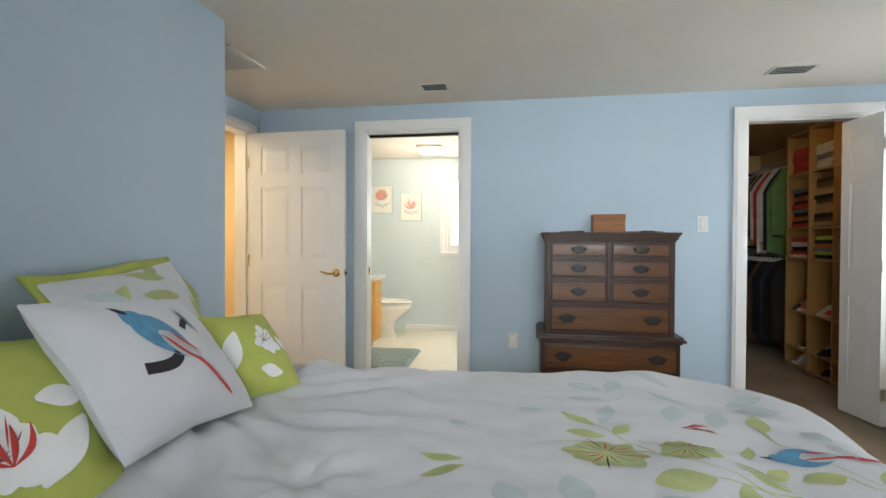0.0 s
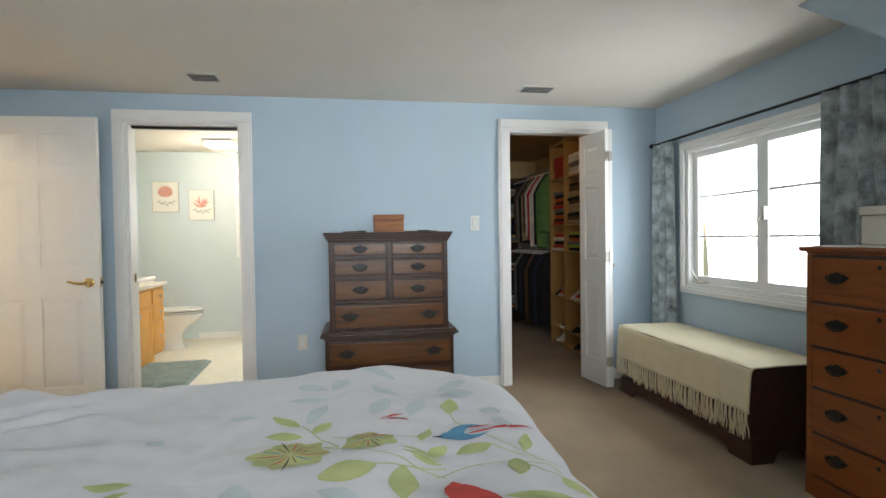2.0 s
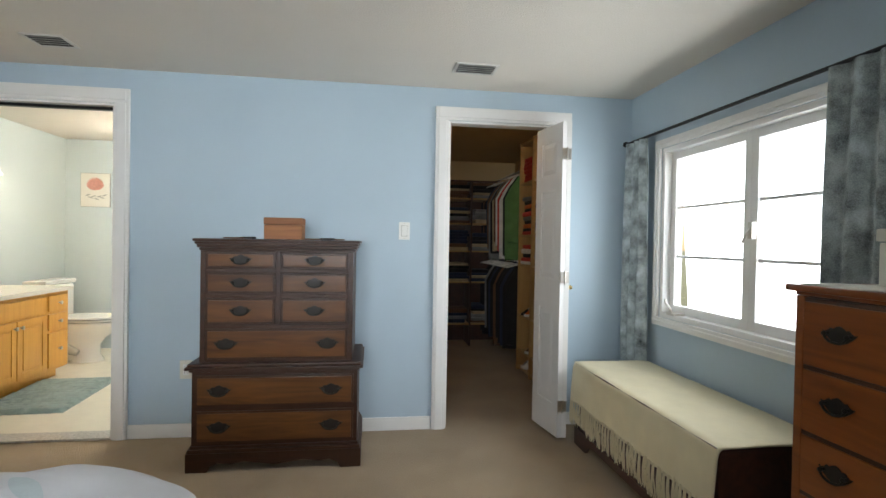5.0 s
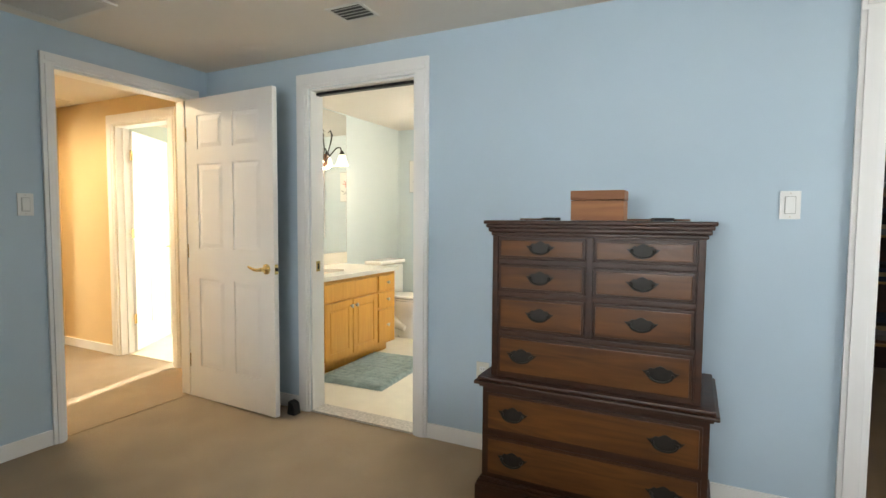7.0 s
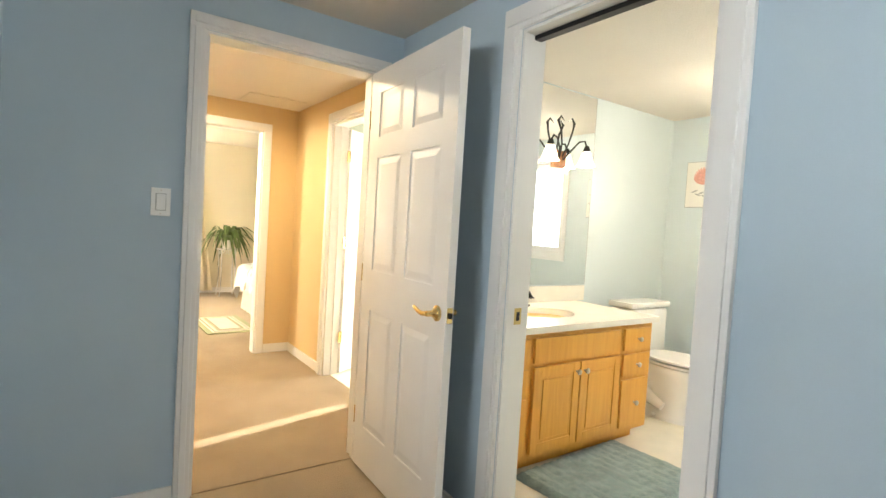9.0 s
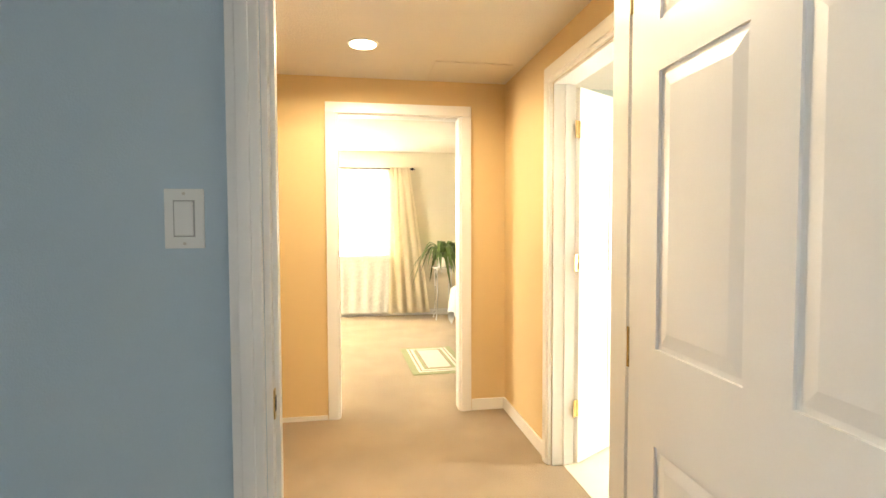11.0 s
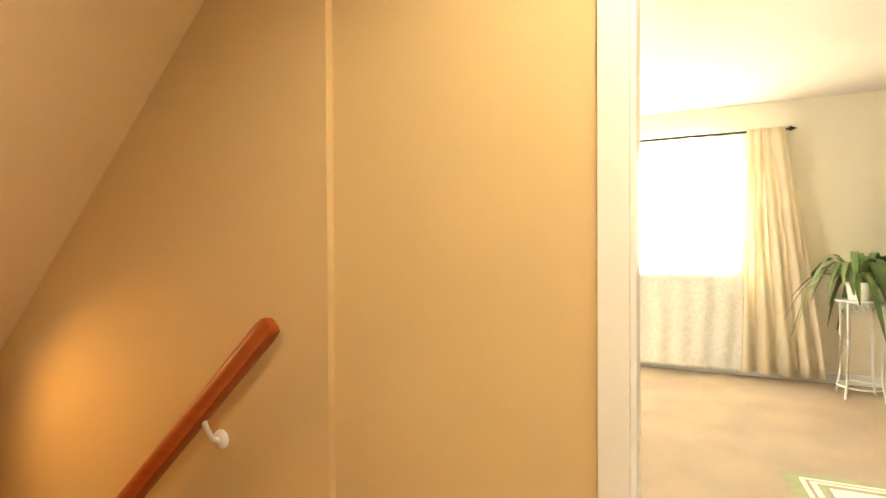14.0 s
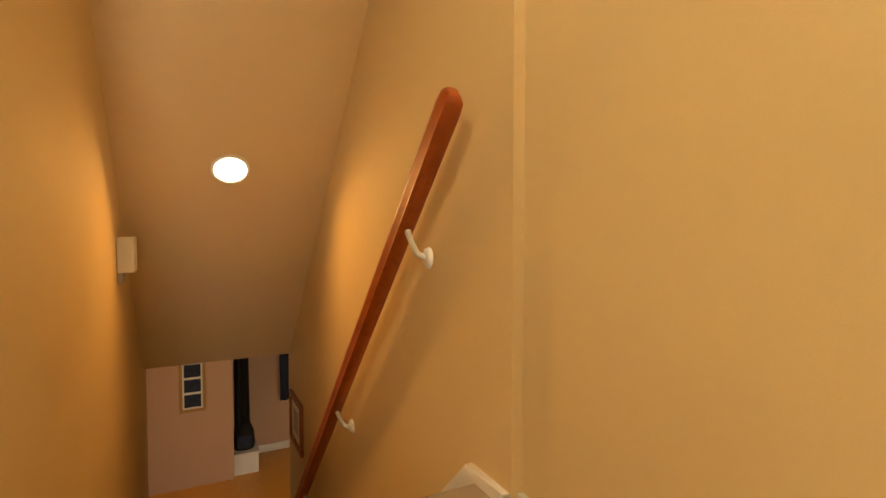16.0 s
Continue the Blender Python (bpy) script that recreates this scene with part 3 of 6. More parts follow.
def lever(parent, x, z, s, mat):
    """A lever handle with its rose, on the face toward s, pointing to the hinge."""
    bm = bmesh.new()
    y = s * 0.0175
    lathe(bm, [(0.001, 0), (0.032, 0), (0.031, 0.006), (0.018, 0.011), (0.012, 0.03), (0.012, 0.05), (0.001, 0.052)] if s > 0 else [(0.001, 0), (0.032, 0), (0.031, -0.006), (0.018, -0.011), (0.012, -0.03), (0.012, -0.05), (0.001, -0.052)], (x, y, z), 18, "Y")
    tube(bm, [(x, y + s * 0.045, z), (x - 0.03, y + s * 0.05, z - 0.004), (x - 0.06, y + s * 0.05, z - 0.001), (x - 0.09, y + s * 0.048, z + 0.008), (x - 0.112, y + s * 0.044, z + 0.012)], [0.011, 0.0105, 0.009, 0.008, 0.006], 10)
    part("lever_handle", bm, mat, parent, "polished brass lever handle")


SIX = ([(0.11, 0.36), (0.455, 0.705)], [(0.22, 0.82), (1.02, 1.58), (1.68, 1.90)])
hall_door = thing("door_1", "white six-panel bedroom door standing wide open", "door", kind="structure", at=pose(-1.172, -0.158, 0.012, 0, 0, -2.6))
bm = bmesh.new()
panel_leaf(bm, 0.815, 2.012, 0.035, *SIX)
part("door_leaf", bm, M["trim"], hall_door, smooth=False)
for z in (0.25, 1.0, 1.78):
    hinge(hall_door, -0.002, -0.016, z, M["brass"], False)
lever(hall_door, 0.752, 0.915, -1, M["brass"])
lever(hall_door, 0.752, 0.915, 1, M["brass"])
part("latch_plate", bm_box(0.814, 0.817, -0.012, 0.012, 0.885, 0.945), M["brass"], hall_door, "brass latch plate")
part("latch_bolt", bm_box(0.816, 0.827, -0.006, 0.006, 0.905, 0.925), M["black"], hall_door)

side_door = thing("door_2", "white six-panel door opened into the sunny side room", "door", kind="structure", at=pose(NX0 + 0.014, 0.372, 0.012, 0, 0, 122))
bm = bmesh.new()
panel_leaf(bm, 0.70, 2.0, 0.035, [(0.1, 0.3), (0.4, 0.6)], SIX[1])
part("door_leaf", bm, M["trim"], side_door, smooth=False)
for z in (0.30, 1.08, 1.78):
    hinge(side_door, 0.0, -0.012, z, M["brass"])
bm = bmesh.new()
rod(bm, (0.64, -0.017, 0.93), (0.64, -0.06, 0.93), 0.010)
ball(bm, (0.64, -0.07, 0.93), 0.026)
part("door_knob", bm, M["brass"], side_door, "brass door knob")

bifold = thing("door_3", "white bifold closet door folded open", "door", kind="structure")
for k, (ax, ay, bx, by) in enumerate(((3.275, 0.06, 3.262, -0.285), (3.232, -0.285, 3.178, 0.05))):
    ang = math.degrees(math.atan2(by - ay, bx - ax))
    L = math.hypot(bx - ax, by - ay)
    bm = bmesh.new()
    panel_leaf(bm, L, 1.985, 0.03, [(0.075, L - 0.075)], [(0.20, 0.80), (0.99, 1.56), (1.66, 1.88)])
    lf = part("door_leaf", bm, M["trim"], bifold, smooth=False)
    lf.matrix_local = pose(ax, ay, 0.02, 0, 0, ang)
bm = bmesh.new()
for z in (0.22, 1.03, 1.80):
    box(bm, 3.215, 3.272, -0.297, -0.290, z - 0.035, z + 0.035, 0.002)
    rod(bm, (3.244, -0.299, z - 0.04), (3.244, -0.299, z + 0.04), 0.006)
part("hinge", bm, M["nickel"], bifold, "bright metal folding hinges")
bm = bmesh.new()
rod(bm, (3.28, -0.20, 0.96), (3.315, -0.20, 0.96), 0.006)
ball(bm, (3.32, -0.20, 0.96), 0.014)
part("door_knob", bm, M["brass"], bifold, "small brass knob")

# ---- fittings on walls and ceiling ----


def switch(name, x, y, z, face, label, w=0.072, h=0.115, outlet=False):
    """A wall plate facing -y or +x."""
    ob = thing(name, label, "light switch" if not outlet else "power outlet", at=pose(x, y, z, 0, 0, 0 if face == "S" else 90))
    part("plate", bm_box(-w / 2, w / 2, -0.006, 0, -h / 2, h / 2, bevel=0.002), M["boxpaint"] if outlet else M["plastic"], ob)
    if outlet:
        for s in (-1, 1):
            part("socket", bm_box(-0.017, 0.017, -0.008, -0.006, s * 0.02 - 0.014, s * 0.02 + 0.014, bevel=0.002), M["plastic"], ob)
            bm = bmesh.new()
            for q in (-1, 1):
                box(bm, q * 0.007 - 0.001, q * 0.007 + 0.001, -0.0085, -0.008, s * 0.02 - 0.004, s * 0.02 + 0.006)
            part("slot", bm, M["black"], ob)
    else:
        # Grey plate stands in for the shade in the gap around the rocker.
        part("rocker_gap_shade", bm_box(-0.0195, 0.0195, -0.0066, -0.0055, -0.0355, 0.0355), M["greyink"], ob, smooth=False)
        part("rocker", bm_box(-0.017, 0.017, -0.011, -0.005, -0.033, 0.033, bevel=0.003), M["plastic"], ob)
    for s in (-1, 1):
        bm = bmesh.new()
        rod(bm, (0, -0.0075, s * 0.048), (0, -0.006, s * 0.048), 0.003)
        part("screw", bm, M["nickel"], ob)
    return ob


switch("light_switch", 2.257, 0.0, 1.306, "S", "white rocker light switch on blue wall by the closet")
switch("light_switch", -1.18, -1.104, 1.30, "E", "white rocker light switch beside the hall door")
switch("power_outlet", 0.92, 0.0, 0.42, "S", "white double power outlet low on the wall", outlet=True)
th = thing("thermostat", "beige plastic thermostat box on the return wall", "thermostat", at=pose(-0.53, -1.61, 1.475, 0, 0, 180))
part("housing", bm_box(-0.06, 0.06, -0.030, 0, -0.05, 0.05, bevel=0.006), M["boxpaint"], th)
part("dial_window", bm_box(-0.03, 0.03, -0.032, -0.030, 0.005, 0.03), M["greyink"], th)


def vent(x, y, wx, wy, z):
    ob = thing("ceiling_vent", "white metal ceiling air register with dark louvres", "air vent", "ceiling registers", at=pose(x, y, z))
    part("backing", bm_box(-wx / 2 + 0.02, wx / 2 - 0.02, -wy / 2 + 0.02, wy / 2 - 0.02, -0.0055, 0.0), M["dark"], ob)
    bm = bmesh.new()
    for x0, x1, y0, y1 in ((-wx / 2, wx / 2, -wy / 2, -wy / 2 + 0.014), (-wx / 2, wx / 2, wy / 2 - 0.014, wy / 2), (-wx / 2, -wx / 2 + 0.014, -wy / 2 + 0.014, wy / 2 - 0.014), (wx / 2 - 0.014, wx / 2, -wy / 2 + 0.014, wy / 2 - 0.014)):
        box(bm, x0, x1, y0, y1, -0.007, 0.0, 0.001)
    part("frame", bm, M["grille"], ob)
    n = 4
    for i in range(n):
        yy = -wy / 2 + 0.014 + (i + 0.5) * (wy - 0.05) / n
        part("slat", bm_box(-wx / 2 + 0.014, wx / 2 - 0.014, yy - 0.003, yy + 0.003, -0.0068, -0.0055), M["greyink"], ob, smooth=False)
    return ob


vent(0.378, -0.415, 0.20, 0.17, H)
vent(2.63, -0.415, 0.25, 0.17, H)
ob = thing("return_grille", "large white return air grille in the ceiling", "air vent", at=pose(-0.83, -1.15, H))
bm = bmesh.new()
for x0, x1, y0, y1 in ((-0.24, 0.24, -0.19, -0.165), (-0.24, 0.24, 0.165, 0.19), (-0.24, -0.215, -0.165, 0.165), (0.215, 0.24, -0.165, 0.165)):
    box(bm, x0, x1, y0, y1, -0.01, 0, 0.002)
part("frame", bm, M["grille"], ob)
part("backing", bm_box(-0.215, 0.215, -0.165, 0.165, -0.002, 0), M["greyink"], ob)
for i in range(17):
    bm = bmesh.new()
    box(bm, -0.215, 0.215, -0.009, 0.009, -0.0008, 0.0008, turn=Matrix.Translation((0, -0.155 + i * 0.0194, -0.006)) @ Matrix.Rotation(radians(-30), 4, "X"))
    part("slat", bm, M["grille"], ob, smooth=False)

# ---- east window ----


def window_unit(name, label, axis, inner, outer, a, b, z0, z1, sashes, bars, side):
    """A framed window in an opening: sashes side by side, each with level bars."""
    ob = thing(name, label, "window", kind="structure")

    def bx(u0, u1, p, q, lo, hi, bevel=0.003):
        p, q = sorted((p, q))
        return bm_box(*((u0, u1, p, q) if axis == "Y" else (p, q, u0, u1)), lo, hi, bevel=bevel)
    m = outer + (inner - outer) * 0.45
    d = 0.022 * (1 if inner > outer else -1)
    for nm, u0, u1, lo, hi in (("window_frame", a, a + 0.03, z0, z1), ("window_frame", b - 0.03, b, z0, z1), ("window_frame", a + 0.03, b - 0.03, z1 - 0.03, z1), ("window_sill", a + 0.03, b - 0.03, z0, z0 + 0.03)):
        part(nm, bx(u0, u1, outer, inner, lo, hi), M["trim"], ob)
    w = (b - a - 0.06) / sashes
    for i in range(sashes):
        s0, s1 = a + 0.03 + i * w, a + 0.03 + (i + 1) * w
        for nm, u0, u1, lo, hi in (("stile", s0, s0 + 0.045, z0 + 0.03, z1 - 0.03), ("stile", s1 - 0.045, s1, z0 + 0.03, z1 - 0.03), ("sash_rail", s0 + 0.045, s1 - 0.045, z1 - 0.075, z1 - 0.03), ("sash_rail", s0 + 0.045, s1 - 0.045, z0 + 0.03, z0 + 0.08)):
            part(nm, bx(u0, u1, m - d, m + d, lo, hi), M["trim"], ob)
        for k in range(bars):
            zz = z0 + 0.08 + (k + 1) * (z1 - z0 - 0.155) / (bars + 1)
            part("glazing_bar", bx(s0 + 0.045, s1 - 0.045, m - d * 0.5, m + d * 0.5, zz - 0.008, zz + 0.008, 0.002), M["trim"], ob)
        pane = part("pane", bx(s0 + 0.045, s1 - 0.045, m - 0.002, m + 0.002, z0 + 0.08, z1 - 0.075, 0), M["glass"], ob, smooth=False)
        pane.visible_shadow = False
    return ob


east = window_unit("window_1", "white double casement window with level glazing bars", "X", 3.825, 3.95, WY0, WY1, WZ0, WZ1, 2, 2, 1)
bm = bmesh.new()
box(bm, 3.79, 3.86, -0.60, -0.52, WZ0 + 0.03, WZ0 + 0.045, 0.003)
tube(bm, [(3.80, -0.56, WZ0 + 0.045), (3.785, -0.57, WZ0 + 0.07), (3.78, -0.53, WZ0 + 0.10), (3.785, -0.52, WZ0 + 0.12)], 0.007)
part("crank_handle", bm, M["nickel"], east, "metal casement crank")
bm = bmesh.new()
box(bm, 3.845, 3.868, -1.125, -1.095, 1.28, 1.36, 0.003)
tube(bm, [(3.85, -1.11, 1.33), (3.835, -1.10, 1.30), (3.83, -1.08, 1.26)], 0.006)
part("sash_lock", bm, M["nickel"], east)
casing("trim_window_east", "X", 3.824, WY0, WY1, WZ1, -1, floor=WZ0, sill=True, w=0.052)
# Added window and casing around the south fill light.
window_unit("window_2", "white bedroom window behind the bed side, added unseen for fill light", "Y", -4.9, -5.02, SW[0], SW[1], SW[2], SW[3], 2, 0, 1)
casing("trim_window_south", "Y", -4.901, SW[0], SW[1], SW[3], 1, floor=SW[2], sill=True)
window_unit("window_3", "small white bathroom window with bright panes", "Y", 2.68, 2.80, BW[0], BW[1], BW[2], BW[3], 1, 1, 1)
casing("trim_window_bath", "Y", 2.681, BW[0], BW[1], BW[3], -1, w=0.06, floor=BW[2], sill=True)
window_unit("window_4", "bright window of the side room", "Y", 2.80, 2.90, RW[0], RW[1], RW[2], RW[3], 1, 1, 1)
window_unit("window_6", "plain guest bedroom side window, added unseen for fill light", "Y", -3.2, -3.32, GS[0], GS[1], GS[2], GS[3], 2, 0, 1)
window_unit("window_5", "wide guest bedroom window behind lace", "X", GX, GX - 0.12, GW[0], GW[1], GW[2], GW[3], 2, 1, 1)


def curtain(name, label, axis, plane, a, b, z0, z1, mat, folds=5, deep=0.035, flare=1.25, group="", grow=0.0):
    """A hanging cloth with vertical folds, gathered at the top and wider at the hem."""
    bm = bmesh.new()
    n, m, rows = folds * 12, 22, []
    c = (a + b) / 2
    for j in range(m + 1):
        v = j / m
        row = []
        for i in range(n + 1):
            u = i / n
            f = 1 + (flare - 1) * v
            k = deep * (0.45 + 0.55 * v) * math.sin(2 * math.pi * folds * u + 0.9 * math.sin(3 * v + 5 * u)) + 0.012 * noise.noise(Vector((u * 4, v * 3, plane)))
            s = c + (a - c + (b - a) * u) * f + grow * v + 0.012 * math.sin(7 * u + 2.2 * v)
            p = plane + k
            row.append((s, p, z1 + (z0 - z1) * v) if axis == "Y" else (p, s, z1 + (z0 - z1) * v))
        rows.append(row)
    sheet(bm, rows)
    ob = solid(name, bm, mat, label, "curtain", group=group)
    md = ob.modifiers.new("thick", "SOLIDIFY")
    md.thickness = 0.004
    return ob


curtain("curtain", "grey-blue patterned curtain hanging beside the window", "X", 3.755, -0.33, -0.10, 0.10, 1.918, M["curtain"], 3, 0.03, 1.35, "bedroom curtains")
curtain("curtain", "grey-blue patterned curtain bunched at the window side", "X", 3.755, -1.965, -1.63, 0.10, 1.918, M["curtain"], 4, 0.032, 1.2, "bedroom curtains")


def curtain_rod(label, axis, plane, a, b, z, ends=(True, True)):
    ob = thing("curtain_rod", label, "curtain rod")

    def P(u, o=0.0, dz=0.0):
        return (u, plane + o, z + dz) if axis == "Y" else (plane + o, u, z + dz)
    bm = bmesh.new()
    rod(bm, P(a), P(b), 0.009)
    part("pole", bm, M["black"], ob)
    for u, s, on in ((a, -1, ends[0]), (b, 1, ends[1])):
        if on:
            bm = bmesh.new()
            ball(bm, P(u + s * 0.02), 0.02)
            rod(bm, P(u + s * 0.03), P(u + s * 0.065), 0.013, 0.003)
            part("finial", bm, M["black"], ob)
        bm = bmesh.new()
        w = 0.055 if plane > 0 else -0.075
        tube(bm, [P(u - s * 0.03), P(u - s * 0.03, w * 0.6, -0.012), P(u - s * 0.03, w, -0.01)], 0.006)
        part("bracket", bm, M["black"], ob)
    return ob


curtain_rod("black iron curtain rod over the double window", "X", 3.765, -1.92, -0.06, 1.928)
# ---- bedroom furniture ----


def bail_pull(parent, x, y, z, w=0.10):
    """An antique drawer pull: shaped back plate, two posts and a hanging bail; faces -y."""
    bm = bmesh.new()
    top = [(-0.50, 0.10), (-0.42, 0.085), (-0.34, 0.12), (-0.27, 0.19), (-0.18, 0.17), (-0.10, 0.23), (0.0, 0.27)]
    low = [(-0.44, 0.02), (-0.34, -0.06), (-0.22, -0.15), (-0.11, -0.19), (0.0, -0.23)]
    half = low[::-1] + top
    pts = [(x + w * u, z + w * v) for u, v in half] + [(x - w * u, z + w * v) for u, v in half[::-1][1:-1]]
    prism(bm, pts, y - 0.003, y, "Y")
    for s in (-1, 1):
        rod(bm, (x + s * w * 0.33, y, z + 0.004), (x + s * w * 0.33, y - 0.016, z + 0.004), 0.005)
        ball(bm, (x + s * w * 0.33, y - 0.016, z + 0.004), 0.007, n=10)
    tube(bm, [(x + w * 0.33 * math.cos(t), y - 0.016, z + 0.003 - w * 0.20 * math.sin(t)) for t in [math.pi * k / 10 for k in range(11)]], 0.004, 6)
    return part("drawer_pull", bm, M["bronze"], parent, "dark bronze bail pull")


def drawer_front(parent, x0, x1, y, z0, z1, mat, pulls, w=0.10, name="drawer"):
    """A lipped drawer front at the plane y, facing -y."""
    bm = bmesh.new()
    box(bm, x0, x1, y - 0.008, y + 0.012, z0, z1, 0.004)
    d = part(name, bm, M["cherry_dark"] if mat is M["cherry"] else mat, parent)
    bm = bmesh.new()
    box(bm, x0 + 0.010, x1 - 0.010, y - 0.015, y - 0.0082, z0 + 0.010, z1 - 0.010, 0.004)
    part("face", bm, mat, d)
    for p in pulls:
        bail_pull(d, p, y - 0.0152, (z0 + z1) / 2, w)
    return d


def moulding(bm, x0, x1, y0, y1, steps):
    """Stacked courses, each pushed out by o on the front and sides."""
    for z0, z1, o in steps:
        box(bm, x0 - o, x1 + o, y0 - o, y1, z0, z1, min(0.006, (z1 - z0) * 0.35))


dr = thing("chest_on_chest", "dark cherry chest on chest with bronze bail pulls", "dresser")
FY = -0.475
bm = bmesh.new()
box(bm, 1.15, 1.95, FY, -0.02, 0.572, 1.175, 0.004)
part("upper_case", bm, M["cherry_dark"], dr)
for xx in (1.15, 1.925):
    part("corner_stile", bm_box(xx, xx + 0.025, FY - 0.008, FY - 0.0005, 0.575, 1.172, bevel=0.003), M["cherry_dark"], dr)
for zz in (0.764, 0.930, 1.066):
    part("drawer_rail", bm_box(1.175, 1.925, FY - 0.007, FY - 0.0005, zz - 0.010, zz + 0.010, bevel=0.003), M["cherry_dark"], dr)
part("centre_stile", bm_box(1.537, 1.563, FY - 0.0075, FY - 0.0005, 0.774, 1.172, bevel=0.003), M["cherry_dark"], dr)
for course in ((1.172, 1.188, 0.008), (1.188, 1.205, 0.018), (1.205, 1.220, 0.026), (1.220, 1.236, 0.034)):
    bm = bmesh.new()
    moulding(bm, 1.15, 1.95, FY, -0.02, [course])
    part("cornice_course", bm, M["cherry_dark"], dr)
bm = bmesh.new()
box(bm, 1.118, 1.982, FY - 0.025, -0.02, 0.12, 0.54, 0.004)
part("lower_case", bm, M["cherry_dark"], dr)
bm = bmesh.new()
moulding(bm, 1.118, 1.982, FY - 0.025, -0.02, [(0.527, 0.541, 0.012), (0.541, 0.556, 0.030), (0.556, 0.573, 0.018)])
part("waist_moulding", bm, M["cherry_dark"], dr)
bm = bmesh.new()
moulding(bm, 1.118, 1.982, FY - 0.025, -0.02, [(0.118, 0.134, 0.008), (0.098, 0.118, 0.018)])
ap = [(1.095, 0.0), (1.205, 0.0), (1.222, 0.030), (1.262, 0.048), (1.32, 0.040), (1.40, 0.052), (1.48, 0.040), (1.55, 0.030), (1.62, 0.040), (1.70, 0.052), (1.78, 0.040), (1.838, 0.048), (1.878, 0.030), (1.895, 0.0), (2.005, 0.0), (2.005, 0.100), (1.095, 0.100)]
prism(bm, ap, FY - 0.046, FY - 0.024, "Y")
for x0 in (1.095, 1.985):
    prism(bm, [(FY - 0.024, 0), (FY + 0.08, 0), (FY + 0.11, 0.045), (-0.13, 0.045), (-0.10, 0), (-0.02, 0), (-0.02, 0.1), (FY - 0.024, 0.1)], x0, x0 + 0.02, "X")
part("bracket_base", bm, M["cherry_dark"], dr)
for z0, z1 in ((1.080, 1.164), (0.945, 1.053), (0.780, 0.916)):
    for x0, x1 in ((1.18, 1.533), (1.567, 1.92)):
        drawer_front(dr, x0, x1, FY, z0, z1, M["cherry"], [(x0 + x1) / 2], 0.118)
drawer_front(dr, 1.18, 1.92, FY, 0.590, 0.752, M["cherry"], [1.285, 1.815], 0.128)
for z0, z1 in ((0.345, 0.508), (0.150, 0.318)):
    drawer_front(dr, 1.14, 1.96, FY - 0.025, z0, z1, M["cherry"], [1.26, 1.84], 0.128)
tagged(dr, group="")


kb = thing("keepsake_box", "small wooden keepsake box with striped grain on the dresser", "wooden box")
part("body", bm_box(1.455, 1.66, -0.40, -0.27, 1.237, 1.318, bevel=0.003), M["boxwood"], kb)
part("lid", bm_box(1.453, 1.662, -0.402, -0.268, 1.320, 1.358, bevel=0.003), M["boxwood"], kb)
random.seed(4)
for k, (x, w) in enumerate(((1.30, 0.10), (1.37, 0.06), (1.72, 0.10), (1.80, 0.07), (1.86, 0.05))):
    bm = bmesh.new()
    box(bm, -w / 2, w / 2, -0.03, 0.03, 0, 0.008 + 0.004 * (k % 2), 0.002, turn=pose(x, -0.40 + 0.02 * (k % 3), 1.237, 0, 0, 12 * k - 20))
    solid("wallet", bm, M["black"] if k % 2 else M["cloth_brown"], "flat dark trinket lying on the dresser top", "trinket", group="trinkets on the dresser")

# bed
bed = thing("bed", "bed with mattress and box spring under a comforter", "bed")
part("mattress", bm_box(-0.40, 1.68, -3.58, -2.22, 0.42, 0.66, bevel=0.05), M["duvet"], bed)
part("box_spring", bm_box(-0.40, 1.66, -3.56, -2.24, 0.18, 0.42, bevel=0.02), M["duvet"], bed)
for x in (-0.3, 1.5):
    for y in (-3.45, -2.42):
        bm = bmesh.new()
        rod(bm, (x, y, 0), (x, y, 0.18), 0.025)
        part("leg", bm, M["black"], bed)

BX = (-0.43, 1.80, -3.70, -2.075)


